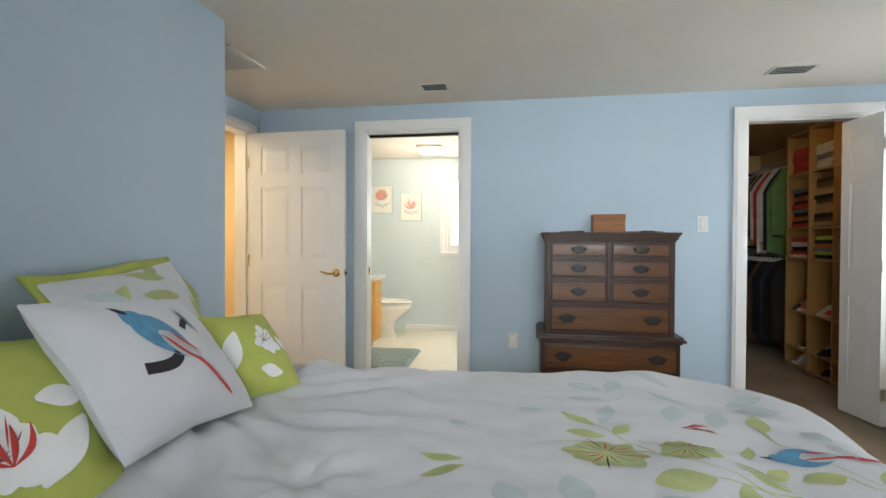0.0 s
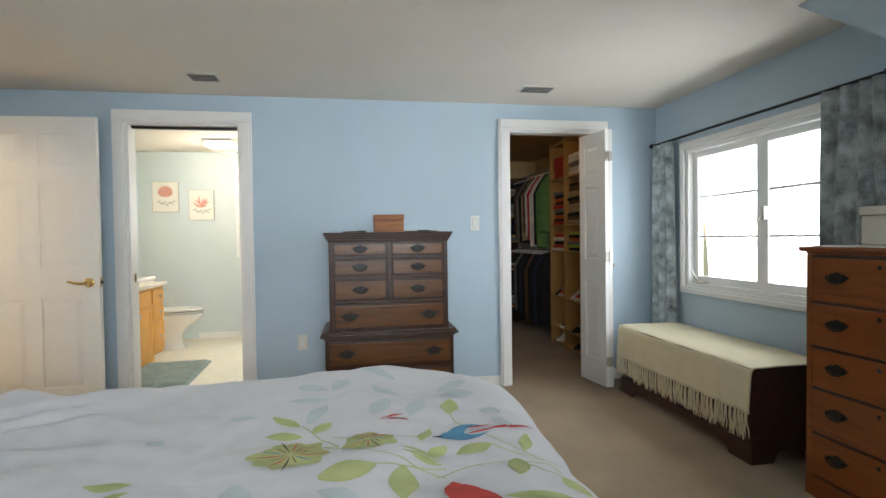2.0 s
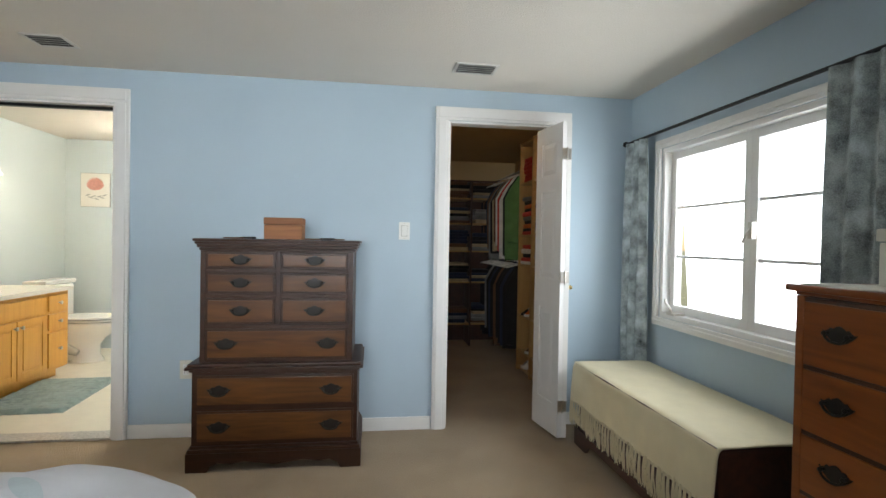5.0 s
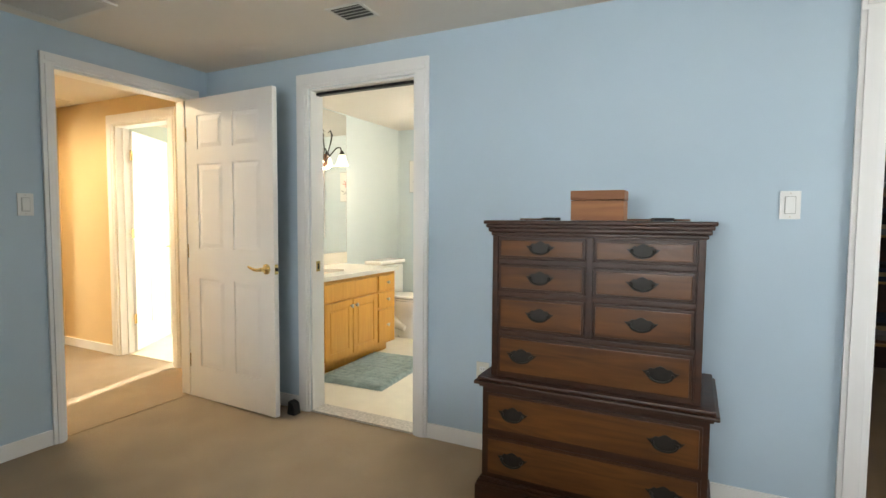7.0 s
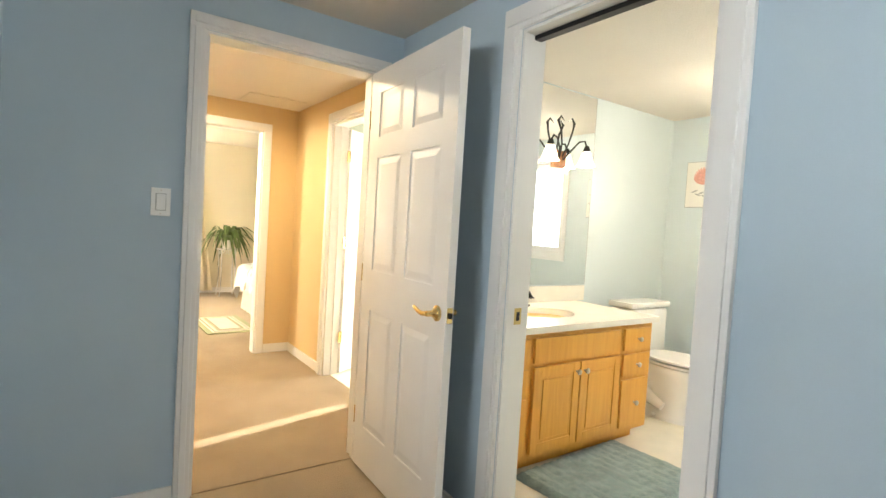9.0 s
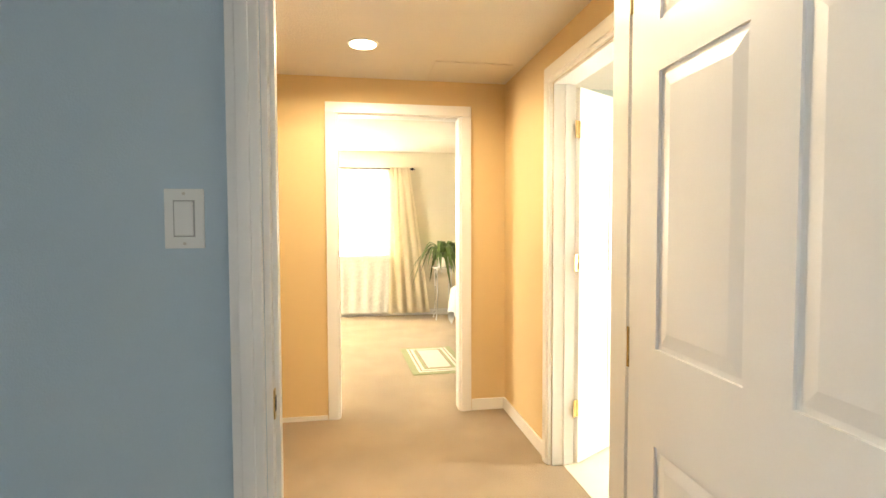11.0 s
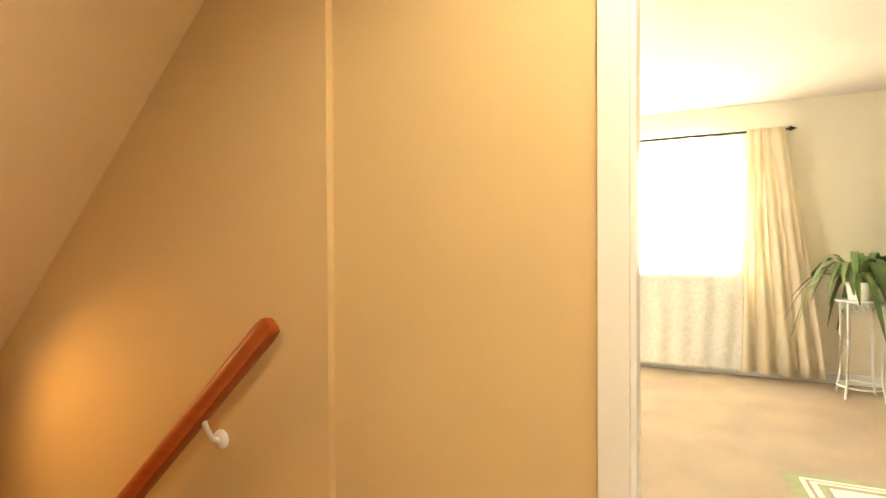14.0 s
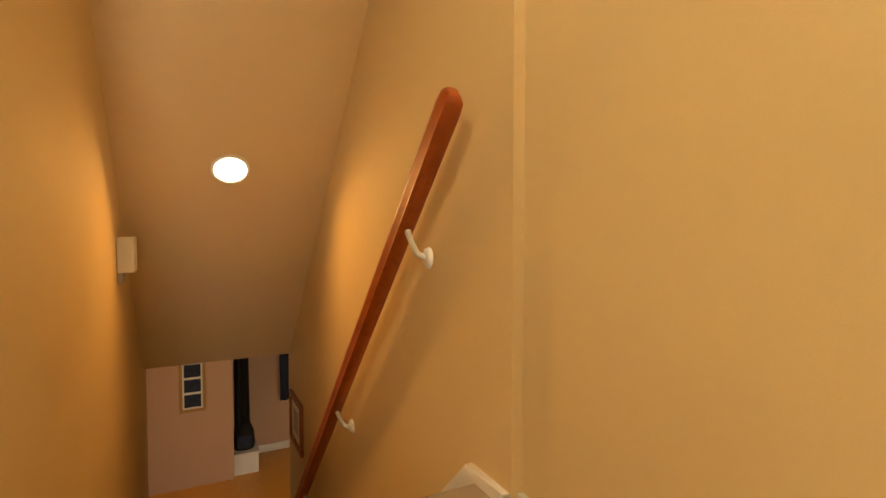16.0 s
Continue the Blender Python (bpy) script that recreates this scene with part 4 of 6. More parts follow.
def bed_surface(x, y, lift=0.0):
    """Place of the comforter's cloth for a flat cloth coordinate."""
    R, r, top = 0.27, 0.11, 0.722
    x1, y0, y1 = BX[1] - r, BX[2] + r, BX[3] - r
    qx, qy = min(x, x1 - R), min(max(y, y0 + R), y1 - R)
    dx, dy = x - qx, y - qy
    L = math.hypot(dx, dy)
    puff = 0.028 * noise.noise(Vector((x * 2.2, y * 2.2, 3.1))) + 0.014 * noise.noise(Vector((x * 6, y * 6, 1.0)))
    q1, q2 = (x * 1.55 + 0.2) % 1 - 0.5, (y * 1.55 + 0.1) % 1 - 0.5
    puff -= 0.018 * math.exp(-((q1 / 0.14) ** 2 + (q2 / 0.14) ** 2))
    if x < 0.95:
        puff += 0.016 * math.sin(20 * x - 9 * y + 3 * noise.noise(Vector((x * 3, y * 3, 7)))) * max(0, min(1, (0.95 - x) * 1.4)) * (0.3 + abs(noise.noise(Vector((x * 1.7, y * 1.7, 9)))))
    foot = max(0.0, min(1.0, (x - 0.7) / 0.8))
    puff += 0.030 * foot * foot * (3 - 2 * foot)
    sa, sd = math.atan2(y + 2.55, x - 0.15), math.hypot(x - 0.15, y + 2.55)
    puff += 0.013 * math.sin(19 * sa + 5 * noise.noise(Vector((x * 3.5, y * 3.5, 4)))) * math.exp(-((sd - 0.42) / 0.24) ** 2)
    sa, sd = math.atan2(y + 2.98, x - 0.62), math.hypot(x - 0.62, y + 2.98)
    puff += 0.009 * math.sin(7 * sa + 1.0) * min(1, sd * 12) * math.exp(-(sd / 0.16) ** 2) - 0.016 * math.exp(-(sd / 0.05) ** 2)
    puff += 0.006 * noise.noise(Vector((x * 13 + 2 * y, y * 17 - 3 * x, 2.0)))
    if L <= R:
        return Vector((x, y, top + puff + lift))
    nx, ny, d = dx / L, dy / L, L - R
    if d < r * math.pi / 2:
        a = d / r
        o, h = R + r * math.sin(a), r * (1 - math.cos(a))
        nz = math.cos(a)
        nh = math.sin(a)
    else:
        e = d - r * math.pi / 2
        o, h = R + r + 0.10 * e + 0.02 * e * math.sin(14 * (x + y)), r + e
        nz, nh = 0.0, 1.0
    g = puff * 0.8 + lift
    return Vector((qx + nx * (o + g * nh), qy + ny * (o + g * nh), top - h + g * nz))


bm = bmesh.new()
XS = [-0.42 + 2.62 * i / 150 for i in range(151)]
YS = [-4.09 + 2.32 * j / 132 for j in range(133)]
sheet(bm, [[bed_surface(x, y) for x in XS] for y in YS])
comforter = thing("comforter", "white quilted comforter with printed green leaves and bluebirds", "comforter")
part("cover", bm, M["duvet"], comforter)


def leaf(bm, surf, u, v, ang, L, W, n=8, m=4, bend=0.0, tip=1.0, lift=0.004):
    """A leaf-shaped patch of cloth print lying on a surface."""
    ca, sa = math.cos(radians(ang)), math.sin(radians(ang))
    lift = 0.0008 + 0.30 * lift
    rows = []
    for i in range(n + 1):
        s = i / n
        w = W / 2 * math.sin(math.pi * min(0.97, max(0.03, s ** tip))) ** 0.8
        row = []
        for j in range(m + 1):
            q = (2 * j / m - 1) * w + bend * L * math.sin(math.pi * s)
            row.append(surf(u + ca * s * L - sa * q, v + sa * s * L + ca * q, lift))
        rows.append(row)
    sheet(bm, rows)


def stem(bm, surf, pts, w, lift=0.0018):
    rows = []
    for i, (u, v) in enumerate(pts):
        a, b = pts[max(0, i - 1)], pts[min(len(pts) - 1, i + 1)]
        d = Vector((b[0] - a[0], b[1] - a[1])).normalized()
        rows.append([surf(u - d.y * w / 2, v + d.x * w / 2, lift), surf(u + d.y * w / 2, v - d.x * w / 2, lift)])
    sheet(bm, rows)


def arc(a, b, bow, n=14):
    """Points from a to b along a bow."""
    out = []
    for i in range(n + 1):
        t = i / n
        x, y = a[0] + (b[0] - a[0]) * t, a[1] + (b[1] - a[1]) * t
        d = bow * math.sin(math.pi * t)
        out.append((x - (b[1] - a[1]) * d, y + (b[0] - a[0]) * d))
    return out


def motif(name, label, mat, parent, specs, surf, lift=0.004):
    for sp in specs:
        bm = bmesh.new()
        leaf(bm, surf, *sp, lift=lift)
        part(name, bm, mat, parent, label)


def flower(parent, surf, u, v, R, petal, ang0, lift=0.0):
    """A blown printed flower: broad uneven petals and thin coloured stamens."""
    for k in range(8):
        bm = bmesh.new()
        leaf(bm, surf, u, v, ang0 + k * 45, R * (0.72 + 0.45 * ((k * 37) % 5) / 5), R * 0.62, tip=1.45, lift=lift + 0.004 + 0.0005 * k)
        part("petal_print", bm, petal, parent)
    for k in range(9):
        bm = bmesh.new()
        leaf(bm, surf, u + 0.12 * R * math.cos(k), v + 0.12 * R * math.sin(k), ang0 + 20 + k * 23, R * (0.45 + 0.2 * (k % 3)), R * 0.038, n=5, m=2, lift=lift + 0.0095)
        part("stamen_print", bm, (M["brown_print"], M["red_print"], M["ink"], M["brown_print"], M["bird_print"])[k % 5], parent)


def bloom(parent, surf, u, v, R, petal, ang0):
    """A full printed blossom: overlapping ragged petals, dark veins and red and blue stamens."""
    for k in range(11):
        bm = bmesh.new()
        leaf(bm, surf, u, v, ang0 + k * 32.7, R * (0.80 + 0.28 * ((k * 7) % 4) / 3), R * 0.62, tip=1.6, lift=0.004 + 0.0005 * k)
        part("petal_print", bm, petal, parent)
    for k in range(14):
        bm = bmesh.new()
        a = ang0 + 40 + k * 25.7
        leaf(bm, surf, u + 0.10 * R * math.cos(radians(a)), v + 0.10 * R * math.sin(radians(a)), a, R * (0.50 + 0.22 * (k % 3)), R * 0.045, n=5, m=2, lift=0.0115 + 0.0003 * k)
        part("stamen_print", bm, (M["brown_print"], M["red_print"], M["ink"], M["brown_print"], M["bird_print"], M["red_print"])[k % 6], parent)


def bird(parent, surf, u, v, s, ang, lift=0.0, body=None, fat=1.0):
    """A printed bird: body, wing bars, tail and eye stripe."""
    ca, sa = math.cos(radians(ang)), math.sin(radians(ang))

    def at(p, q):
        return (u + s * (ca * p - sa * q * fat), v + s * (sa * p + ca * q * fat))
    for nm, mat, p, q, da, L, W, tip, up in (("body_print", body or M["bird_print"], 0.0, 0.0, -6, 0.60, 0.24, 0.75, 0.005), ("head_print", body or M["bird_print"], -0.06, 0.03, -12, 0.22, 0.13, 0.9, 0.006), ("beak_print", M["ink"], -0.13, 0.05, -10, 0.13, 0.035, 1.3, 0.007),
                                         ("wing_print", M["pale_print"], 0.22, -0.02, -8, 0.42, 0.13, 0.7, 0.0075), ("wing_bar_print", M["red_print"], 0.24, -0.04, -8, 0.38, 0.03, 0.8, 0.009), ("wing_bar_print", M["greyink"], 0.24, 0.0, -7, 0.36, 0.04, 0.8, 0.0105), ("wing_bar_print", M["red_print"], 0.30, 0.03, -10, 0.30, 0.02, 0.8, 0.0105),
                                         ("tail_print", M["red_print"], 0.52, -0.06, -9, 0.50, 0.06, 1.0, 0.008), ("tail_print", M["pale_print"], 0.55, -0.045, -10, 0.42, 0.025, 1.0, 0.0095)):
        bm = bmesh.new()
        a, b = at(p, q)
        leaf(bm, surf, a, b, ang + da, L * s, W * s * fat, tip=tip, lift=lift + up)
        part(nm, bm, mat, parent)


motif("leaf_print", "lime green printed leaf", M["leaf_print"], comforter, [
    (1.205, -2.669, 135, 0.105, 0.036), (1.216, -2.733, 173, 0.082, 0.041), (1.238, -2.724, 55, 0.067, 0.035), (1.374, -2.942, -164, 0.109, 0.079), (1.429, -2.931, -95, 0.127, 0.057), (1.624, -2.85, -157, 0.088, 0.05), (1.661, -2.923, -103, 0.089, 0.044), (1.568, -2.656, 80, 0.106, 0.049), (1.717, -2.801, -108, 0.079, 0.029), (1.476, -2.819, 79, 0.056, 0.021), (1.507, -2.901, 146, 0.095, 0.012), (1.505, -2.911, 152, 0.084, 0.013), (1.506, -2.922, 153, 0.063, 0.013), (1.702, -3.105, 180, 0.119, 0.05), (1.717, -3.015, -70, 0.07, 0.039), (1.527, -2.849, -138, 0.061, 0.033), (1.507, -2.732, -106, 0.07, 0.019),
    (0.92, -2.88, 172, 0.09, 0.035), (0.93, -2.92, -165, 0.085, 0.035), (1.02, -3.36, 170, 0.16, 0.09), (0.70, -3.26, 200, 0.15, 0.07), (1.45, -3.42, 160, 0.16, 0.09), (1.62, -3.30, -30, 0.12, 0.07)], bed_surface)
motif("pale_leaf_print", "pale blue-grey printed leaf", M["pale_print"], comforter, [
    (1.253, -2.399, 151, 0.104, 0.049), (1.269, -2.406, 67, 0.101, 0.051), (1.257, -2.476, 170, 0.111, 0.042), (1.221, -2.656, 77, 0.154, 0.045), (1.45, -2.479, 128, 0.113, 0.046), (1.424, -2.573, 163, 0.054, 0.136), (1.468, -2.656, 70, 0.127, 0.05), (1.567, -2.444, 18, 0.096, 0.058), (1.565, -2.494, -12, 0.1, 0.08), (1.656, -2.625, -62, 0.068, 0.05), (1.088, -2.577, 162, 0.07, 0.04), (1.352, -2.213, -39, 0.136, 0.041), (1.665, -2.706, -65, 0.072, 0.039), (1.27, -3.014, -29, 0.088, 0.04),
    (1.00, -2.98, -65, 0.10, 0.06), (1.12, -2.96, -76, 0.11, 0.06), (1.05, -3.16, 30, 0.14, 0.08), (1.25, -3.10, 10, 0.12, 0.07), (0.86, -2.64, -48, 0.06, 0.04)], bed_surface)


def flowing(pts, n=8):
    """A smooth run of points through a few given ones."""
    out = []
    for i in range(len(pts) - 1):
        p0, p1, p2, p3 = (Vector(pts[min(max(k, 0), len(pts) - 1)]) for k in (i - 1, i, i + 1, i + 2))
        for j in range(n):
            t = j / n
            out.append(0.5 * (2 * p1 + (p2 - p0) * t + (2 * p0 - 5 * p1 + 4 * p2 - p3) * t * t + (3 * p1 - p0 - 3 * p2 + p3) * t ** 3))
    return [(p.x, p.y) for p in out + [Vector(pts[-1])]]


for mat, runs in ((M["leaf_print"], (
        ((1.068, -2.796), (1.144, -2.777), (1.229, -2.801), (1.301, -2.826)),
        ((1.281, -2.743), (1.349, -2.804), (1.423, -2.784), (1.473, -2.796)),
        ((1.266, -2.814), (1.348, -2.869), (1.421, -2.903), (1.507, -2.966)),
        ((1.369, -2.940), (1.446, -2.928), (1.512, -2.937)),
        ((1.486, -2.962), (1.578, -2.945), (1.705, -2.949), (1.723, -2.992)),
        ((1.569, -2.652), (1.585, -2.748), (1.664, -2.852), (1.715, -2.923)),
        ((1.624, -2.850), (1.674, -2.900), (1.738, -2.955)),
        ((1.639, -2.936), (1.694, -2.978), (1.730, -3.041)),
        ((1.209, -2.667), (1.240, -2.725), (1.301, -2.826)))), (M["pale_print"], (
        ((1.257, -2.476), (1.351, -2.437), (1.441, -2.544)),
        ((1.430, -2.463), (1.488, -2.531), (1.565, -2.494)),
        ((1.310, -2.422), (1.288, -2.468), (1.254, -2.480))))):
    for pts in runs:
        bm = bmesh.new()
        stem(bm, bed_surface, flowing(pts), 0.0035)
        part("stem_print", bm, mat, comforter)
bloom(comforter, bed_surface, 1.205, -2.842, 0.082, M["leaf_print"], 20)
bloom(comforter, bed_surface, 1.362, -2.816, 0.060, M["leaf_print"], 50)
for k in range(6):
    bm = bmesh.new()
    leaf(bm, bed_surface, 1.392 + 0.004 * k, -2.668 + 0.006 * (k % 3), 38 - 13 * k, 0.058, 0.006, m=2, lift=0.004 + 0.0007 * k)
    part("bud_print", bm, M["brown_print"] if k % 2 else M["red_print"], comforter)
bird(comforter, bed_surface, 1.535, -2.795, 0.205, 19, fat=1.55)
for u, v, ang, L, W, tip in ((1.508, -3.015, -80, 0.15, 0.062, 0.8), (1.512, -3.000, -96, 0.07, 0.035, 1.2), (1.525, -3.06, -58, 0.09, 0.035, 0.9), (1.53, -3.13, -84, 0.20, 0.022, 1.0)):
    bm = bmesh.new()
    leaf(bm, bed_surface, u, v, ang, L, W, tip=tip, lift=0.005 + 0.002 * tip)
    part("red_bird_print", bm, M["red_print"], comforter, "red printed bird")


def pillow_surface(w, h, t):
    def surf(u, v, lift=0.0):
        a, b = min(1, abs(2 * u / w)), min(1, abs(2 * v / h))
        k = max(0.0, (1 - a ** 2.4)) ** 0.55 * max(0.0, (1 - b ** 2.4)) ** 0.55
        sag = 0.010 * noise.noise(Vector((u * 9, v * 9, w * 10)))
        pinch = 1 - 0.10 * (1 - a) * b ** 2
        pinch2 = 1 - 0.10 * (1 - b) * a ** 2
        return Vector((u * pinch2, v * pinch, t / 2 * k + sag * k + lift))
    return surf


def pillow(label, w, h, t, m, face, back, flange=0.0, group="pillows on the bed"):
    """A stuffed pillow in its own plane, front toward +z."""
    ob = thing("pillow", label, "pillow", group, at=m)
    s = pillow_surface(w, h, t)
    n = 56
    for nm, sign, mat in (("front", 1, face), ("back", -1, back)):
        bm = bmesh.new()
        rows = []
        for j in range(n + 1):
            row = []
            for i in range(n + 1):
                p = s(-w / 2 + w * i / n, -h / 2 + h * j / n)
                row.append((p.x, p.y, sign * p.z))
            rows.append(row)
        sheet(bm, rows)
        part(nm, bm, mat, ob)
    if flange:
        bm = bmesh.new()
        edge = []
        for i in range(64):
            a = 2 * math.pi * i / 64
            c, d = math.cos(a), math.sin(a)
            k = 1 / max(abs(c), abs(d))
            edge.append((c * k * (1 - 0.05 * (1 - abs(d * k)) ** 1.0 * (abs(c * k) > 0.99)), d * k * (1 - 0.07 * (1 - abs(c * k)) * (abs(d * k) > 0.99)), 0.010 * math.sin(5 * a + 1)))
        ins = [bm.verts.new((x * w * 0.47, y * h * 0.47, z)) for x, y, z in edge]
        out = [bm.verts.new((x * (w / 2 + flange), y * (h / 2 + flange), z * 2)) for x, y, z in edge]
        for i in range(64):
            j = (i + 1) % 64
            bm.faces.new((ins[i], ins[j], out[j], out[i]))
        fl = part("border", bm, M["lime"], ob, "lime green flange border")
        md = fl.modifiers.new("thick", "SOLIDIFY")
        md.thickness, md.offset = 0.008, 0
    return ob, s


def plane_pose(c, right, up):
    """The pose of a flat thing with its own x along right and y along up."""
    r = Vector(right).normalized()
    z = r.cross(Vector(up)).normalized()
    u = z.cross(r)
    m = Matrix((r, u, z)).transposed().to_4x4()
    return Matrix.Translation(c) @ m


sh, sf = pillow("white sham pillow with lime flange leaning on the wall", 0.645, 0.36, 0.17, plane_pose((-0.190, -2.453, 0.917), (-0.115, 0.991, 0.062), (-0.46, -0.109, 0.881)) @ Matrix.Scale(0.96, 4), M["duvet"], M["lime"], 0.026)
motif("leaf_print", "", M["leaf_print"], sh, [(0.12, 0.10, 160, 0.16, 0.05), (0.14, 0.02, 170, 0.18, 0.05), (0.05, 0.12, 30, 0.12, 0.04), (0.26, -0.10, 110, 0.12, 0.07), (-0.2, 0.0, 40, 0.16, 0.06)], sf)
motif("pale_leaf_print", "", M["pale_print"], sh, [(0.2, 0.05, -40, 0.16, 0.05), (0.0, -0.05, 200, 0.16, 0.05), (-0.25, 0.1, -20, 0.16, 0.05)], sf)
sh2, sf = pillow("white sham pillow with lime border at the bed head", 0.62, 0.38, 0.17, plane_pose((-0.156, -3.235, 0.864), (0, 1, -0.05), (-0.32, 0, 1)) @ Matrix.Scale(0.96, 4), M["duvet"], M["lime"], 0.026)
motif("leaf_print", "", M["leaf_print"], sh2, [(0.18, -0.02, 170, 0.18, 0.08), (0.0, 0.1, 160, 0.15, 0.06), (-0.1, -0.1, 20, 0.18, 0.07)], sf)
motif("red_leaf_print", "", M["red_print"], sh2, [(0.25, -0.1, 150, 0.12, 0.03)], sf)
lp, sf = pillow("lime green pillow with white leaves at the far bed side", 0.40, 0.36, 0.15, plane_pose((0.229, -2.534, 0.833), (0.25, 1, -0.10), (-0.75, 0.1, 0.9)) @ Matrix.Scale(0.8, 4), M["lime"], M["lime"])
motif("white_leaf_print", "white printed leaf", M["white_leaf"], lp, [(-0.07, 0.06, -122, 0.19, 0.075), (-0.03, -0.10, -12, 0.11, 0.05), (0.12, 0.03, -60, 0.08, 0.04)], sf)
flower(lp, sf, 0.053, 0.01, 0.066, M["white_leaf"], 10)
lp2, sf = pillow("lime green pillow with white lily print by the bedside", 0.46, 0.44, 0.17, plane_pose((0.182, -3.216, 0.843), (0.18, 1, -0.12), (-0.75, 0.1, 0.9)) @ Matrix.Scale(0.88, 4), M["lime"], M["lime"])
motif("white_leaf_print", "white printed leaf", M["white_leaf"], lp2, [(0.05, 0.02, 5, 0.12, 0.055), (0.03, -0.15, 48, 0.17, 0.065), (-0.17, 0.06, 60, 0.14, 0.07), (-0.10, -0.18, 190, 0.10, 0.05)], sf)
flower(lp2, sf, -0.02, -0.075, 0.095, M["white_leaf"], 40)
for k, ang in enumerate((62, 84, 106, 130)):
    bm = bmesh.new()
    leaf(bm, sf, -0.012, -0.10, ang, 0.085 - 0.008 * (k % 2), 0.012, lift=0.0125, bend=0.12 * (k - 1.5))
    part("stamen_print", bm, M["red_print"], lp2)
bc, sf = pillow("white square cushion printed with a bluebird on a branch", 0.53, 0.42, 0.18, plane_pose((0.231, -2.888, 0.891), (-0.058, 0.995, -0.087), (-0.653, 0.029, 0.757)) @ Matrix.Scale(0.87, 4), M["duvet"], M["duvet"])
bird(bc, sf, -0.112, 0.096, 0.345, -40, fat=1.30)
for nm, pts, w in (("branch_print", arc((-0.155, -0.045), (0.0, 0.018), -0.22), 0.03), ("branch_print", arc((0.04, 0.042), (0.085, 0.072), 0.05), 0.020)):
    bm = bmesh.new()
    stem(bm, sf, pts, w, 0.0022)
    part(nm, bm, M["ink"], bc, "dark printed branch")

for mat, v, w in ((M["bird_print"], 0.0, 0.011), (M["ink"], -0.012, 0.008)):
    bm = bmesh.new()
    leaf(bm, sf, 0.080 + v, 0.122 + v * 0.3, -71, 0.10, w, lift=0.006)
    part("tail_feather_print", bm, mat, bc)

# cedar chest with a throw
ch = thing("blanket_chest", "dark walnut blanket chest under the window", "chest")
CXa, CXb, CYa, CYb, CZ = 3.318, 3.795, -1.63, -0.32, 0.50
part("body", bm_box(CXa + 0.015, CXb, CYa + 0.015, CYb - 0.015, 0.10, CZ - 0.03, bevel=0.004), M["chestwood"], ch)
part("lid", bm_box(CXa - 0.005, CXb, CYa, CYb, CZ - 0.028, CZ, bevel=0.008), M["chestwood"], ch)
bm = bmesh.new()
moulding(bm, CXa + 0.02, CXb - 0.005, CYa + 0.02, CYb, [(0.10, 0.125, 0.012)])
sk = [(CYa, 0.0), (CYa + 0.16, 0.0), (CYa + 0.19, 0.045), (CYa + 0.26, 0.06), (CYb - 0.26, 0.06), (CYb - 0.19, 0.045), (CYb - 0.16, 0.0), (CYb, 0.0), (CYb, 0.105), (CYa, 0.105)]
prism(bm, sk, CXa, CXa + 0.02, "X")
for y0 in (CYa, CYb - 0.02):
    prism(bm, [(CXa + 0.02, 0), (CXa + 0.13, 0), (CXa + 0.16, 0.06), (CXb - 0.16, 0.06), (CXb - 0.13, 0), (CXb, 0), (CXb, 0.105), (CXa + 0.02, 0.105)], y0, y0 + 0.02, "Y")
part("bracket_base", bm, M["chestwood"], ch)

tw = thing("throw_blanket", "cream woven throw with long fringe over the chest", "throw blanket")


def throw_point(s, y, lift=0.0):
    """Cloth from the wall side over the front edge; s runs across the lid and down."""
    w = CXb - CXa - 0.01
    wob = 0.004 * noise.noise(Vector((s * 6, y * 5, 2)))
    if s < w - 0.02:
        return Vector((CXb - s, y, CZ + 0.008 + wob + lift))
    d = s - (w - 0.02)
    if d < 0.05:
        a = d / 0.05 * math.pi / 2
        return Vector((CXa + 0.02 - 0.032 * math.sin(a), y, CZ + 0.008 - 0.032 * (1 - math.cos(a)) + wob))
    d -= 0.05
    fold = 0.010 * math.sin(17 * y + 2 * math.sin(5 * y)) * min(1, d * 6)
    return Vector((CXa - 0.014 - abs(fold) - 0.02 * d, y, CZ - 0.024 - d))


bm = bmesh.new()
ys = [CYa - 0.01 + (CYb - CYa + 0.02) * i / 90 for i in range(91)]
sheet(bm, [[throw_point(0.70 * j / 40 + 0.004, y) for y in ys] for j in range(41)])
cl = part("cloth", bm, M["throw"], tw)
cl.modifiers.new("thick", "SOLIDIFY").thickness = 0.007
bm = bmesh.new()
sheet(bm, [[(CXb - (CXb - CXa) * i / 12, CYb + 0.012 + 0.003 * math.sin(5 * j), CZ + 0.006 - 0.25 * j / 10) for i in range(13)] for j in range(11)])
cl2 = part("end_drop", bm, M["throw"], tw)
cl2.modifiers.new("thick", "SOLIDIFY").thickness = 0.007
random.seed(8)
for k in range(46):
    y = CYa + 0.005 + (CYb - CYa - 0.01) * k / 45
    p = throw_point(0.70, y)
    bm = bmesh.new()
    L = 0.12 + 0.03 * random.random()
    for q in range(3):
        o = (q - 1) * 0.007
        tube(bm, [p + Vector((0, o * 0.3, 0.01)), p + Vector((-0.003, o, -L * 0.35)), p + Vector((0.004 * random.uniform(-1, 1), o * 1.3 + 0.006 * random.uniform(-1, 1), -L * 0.7)), p + Vector((0.006 * random.uniform(-1, 1), o * 1.5 + 0.01 * random.uniform(-1, 1), -L))], [0.004, 0.0035, 0.004, 0.002], 5)
    part("tassel", bm, M["throw"], tw)

# tall dresser, drawn with its front toward -y and then turned to face the room
td = thing("tall_dresser", "tall amber pine five-drawer dresser with black pulls", "dresser", at=pose(3.36, -1.905, 0, 0, 0, -90))
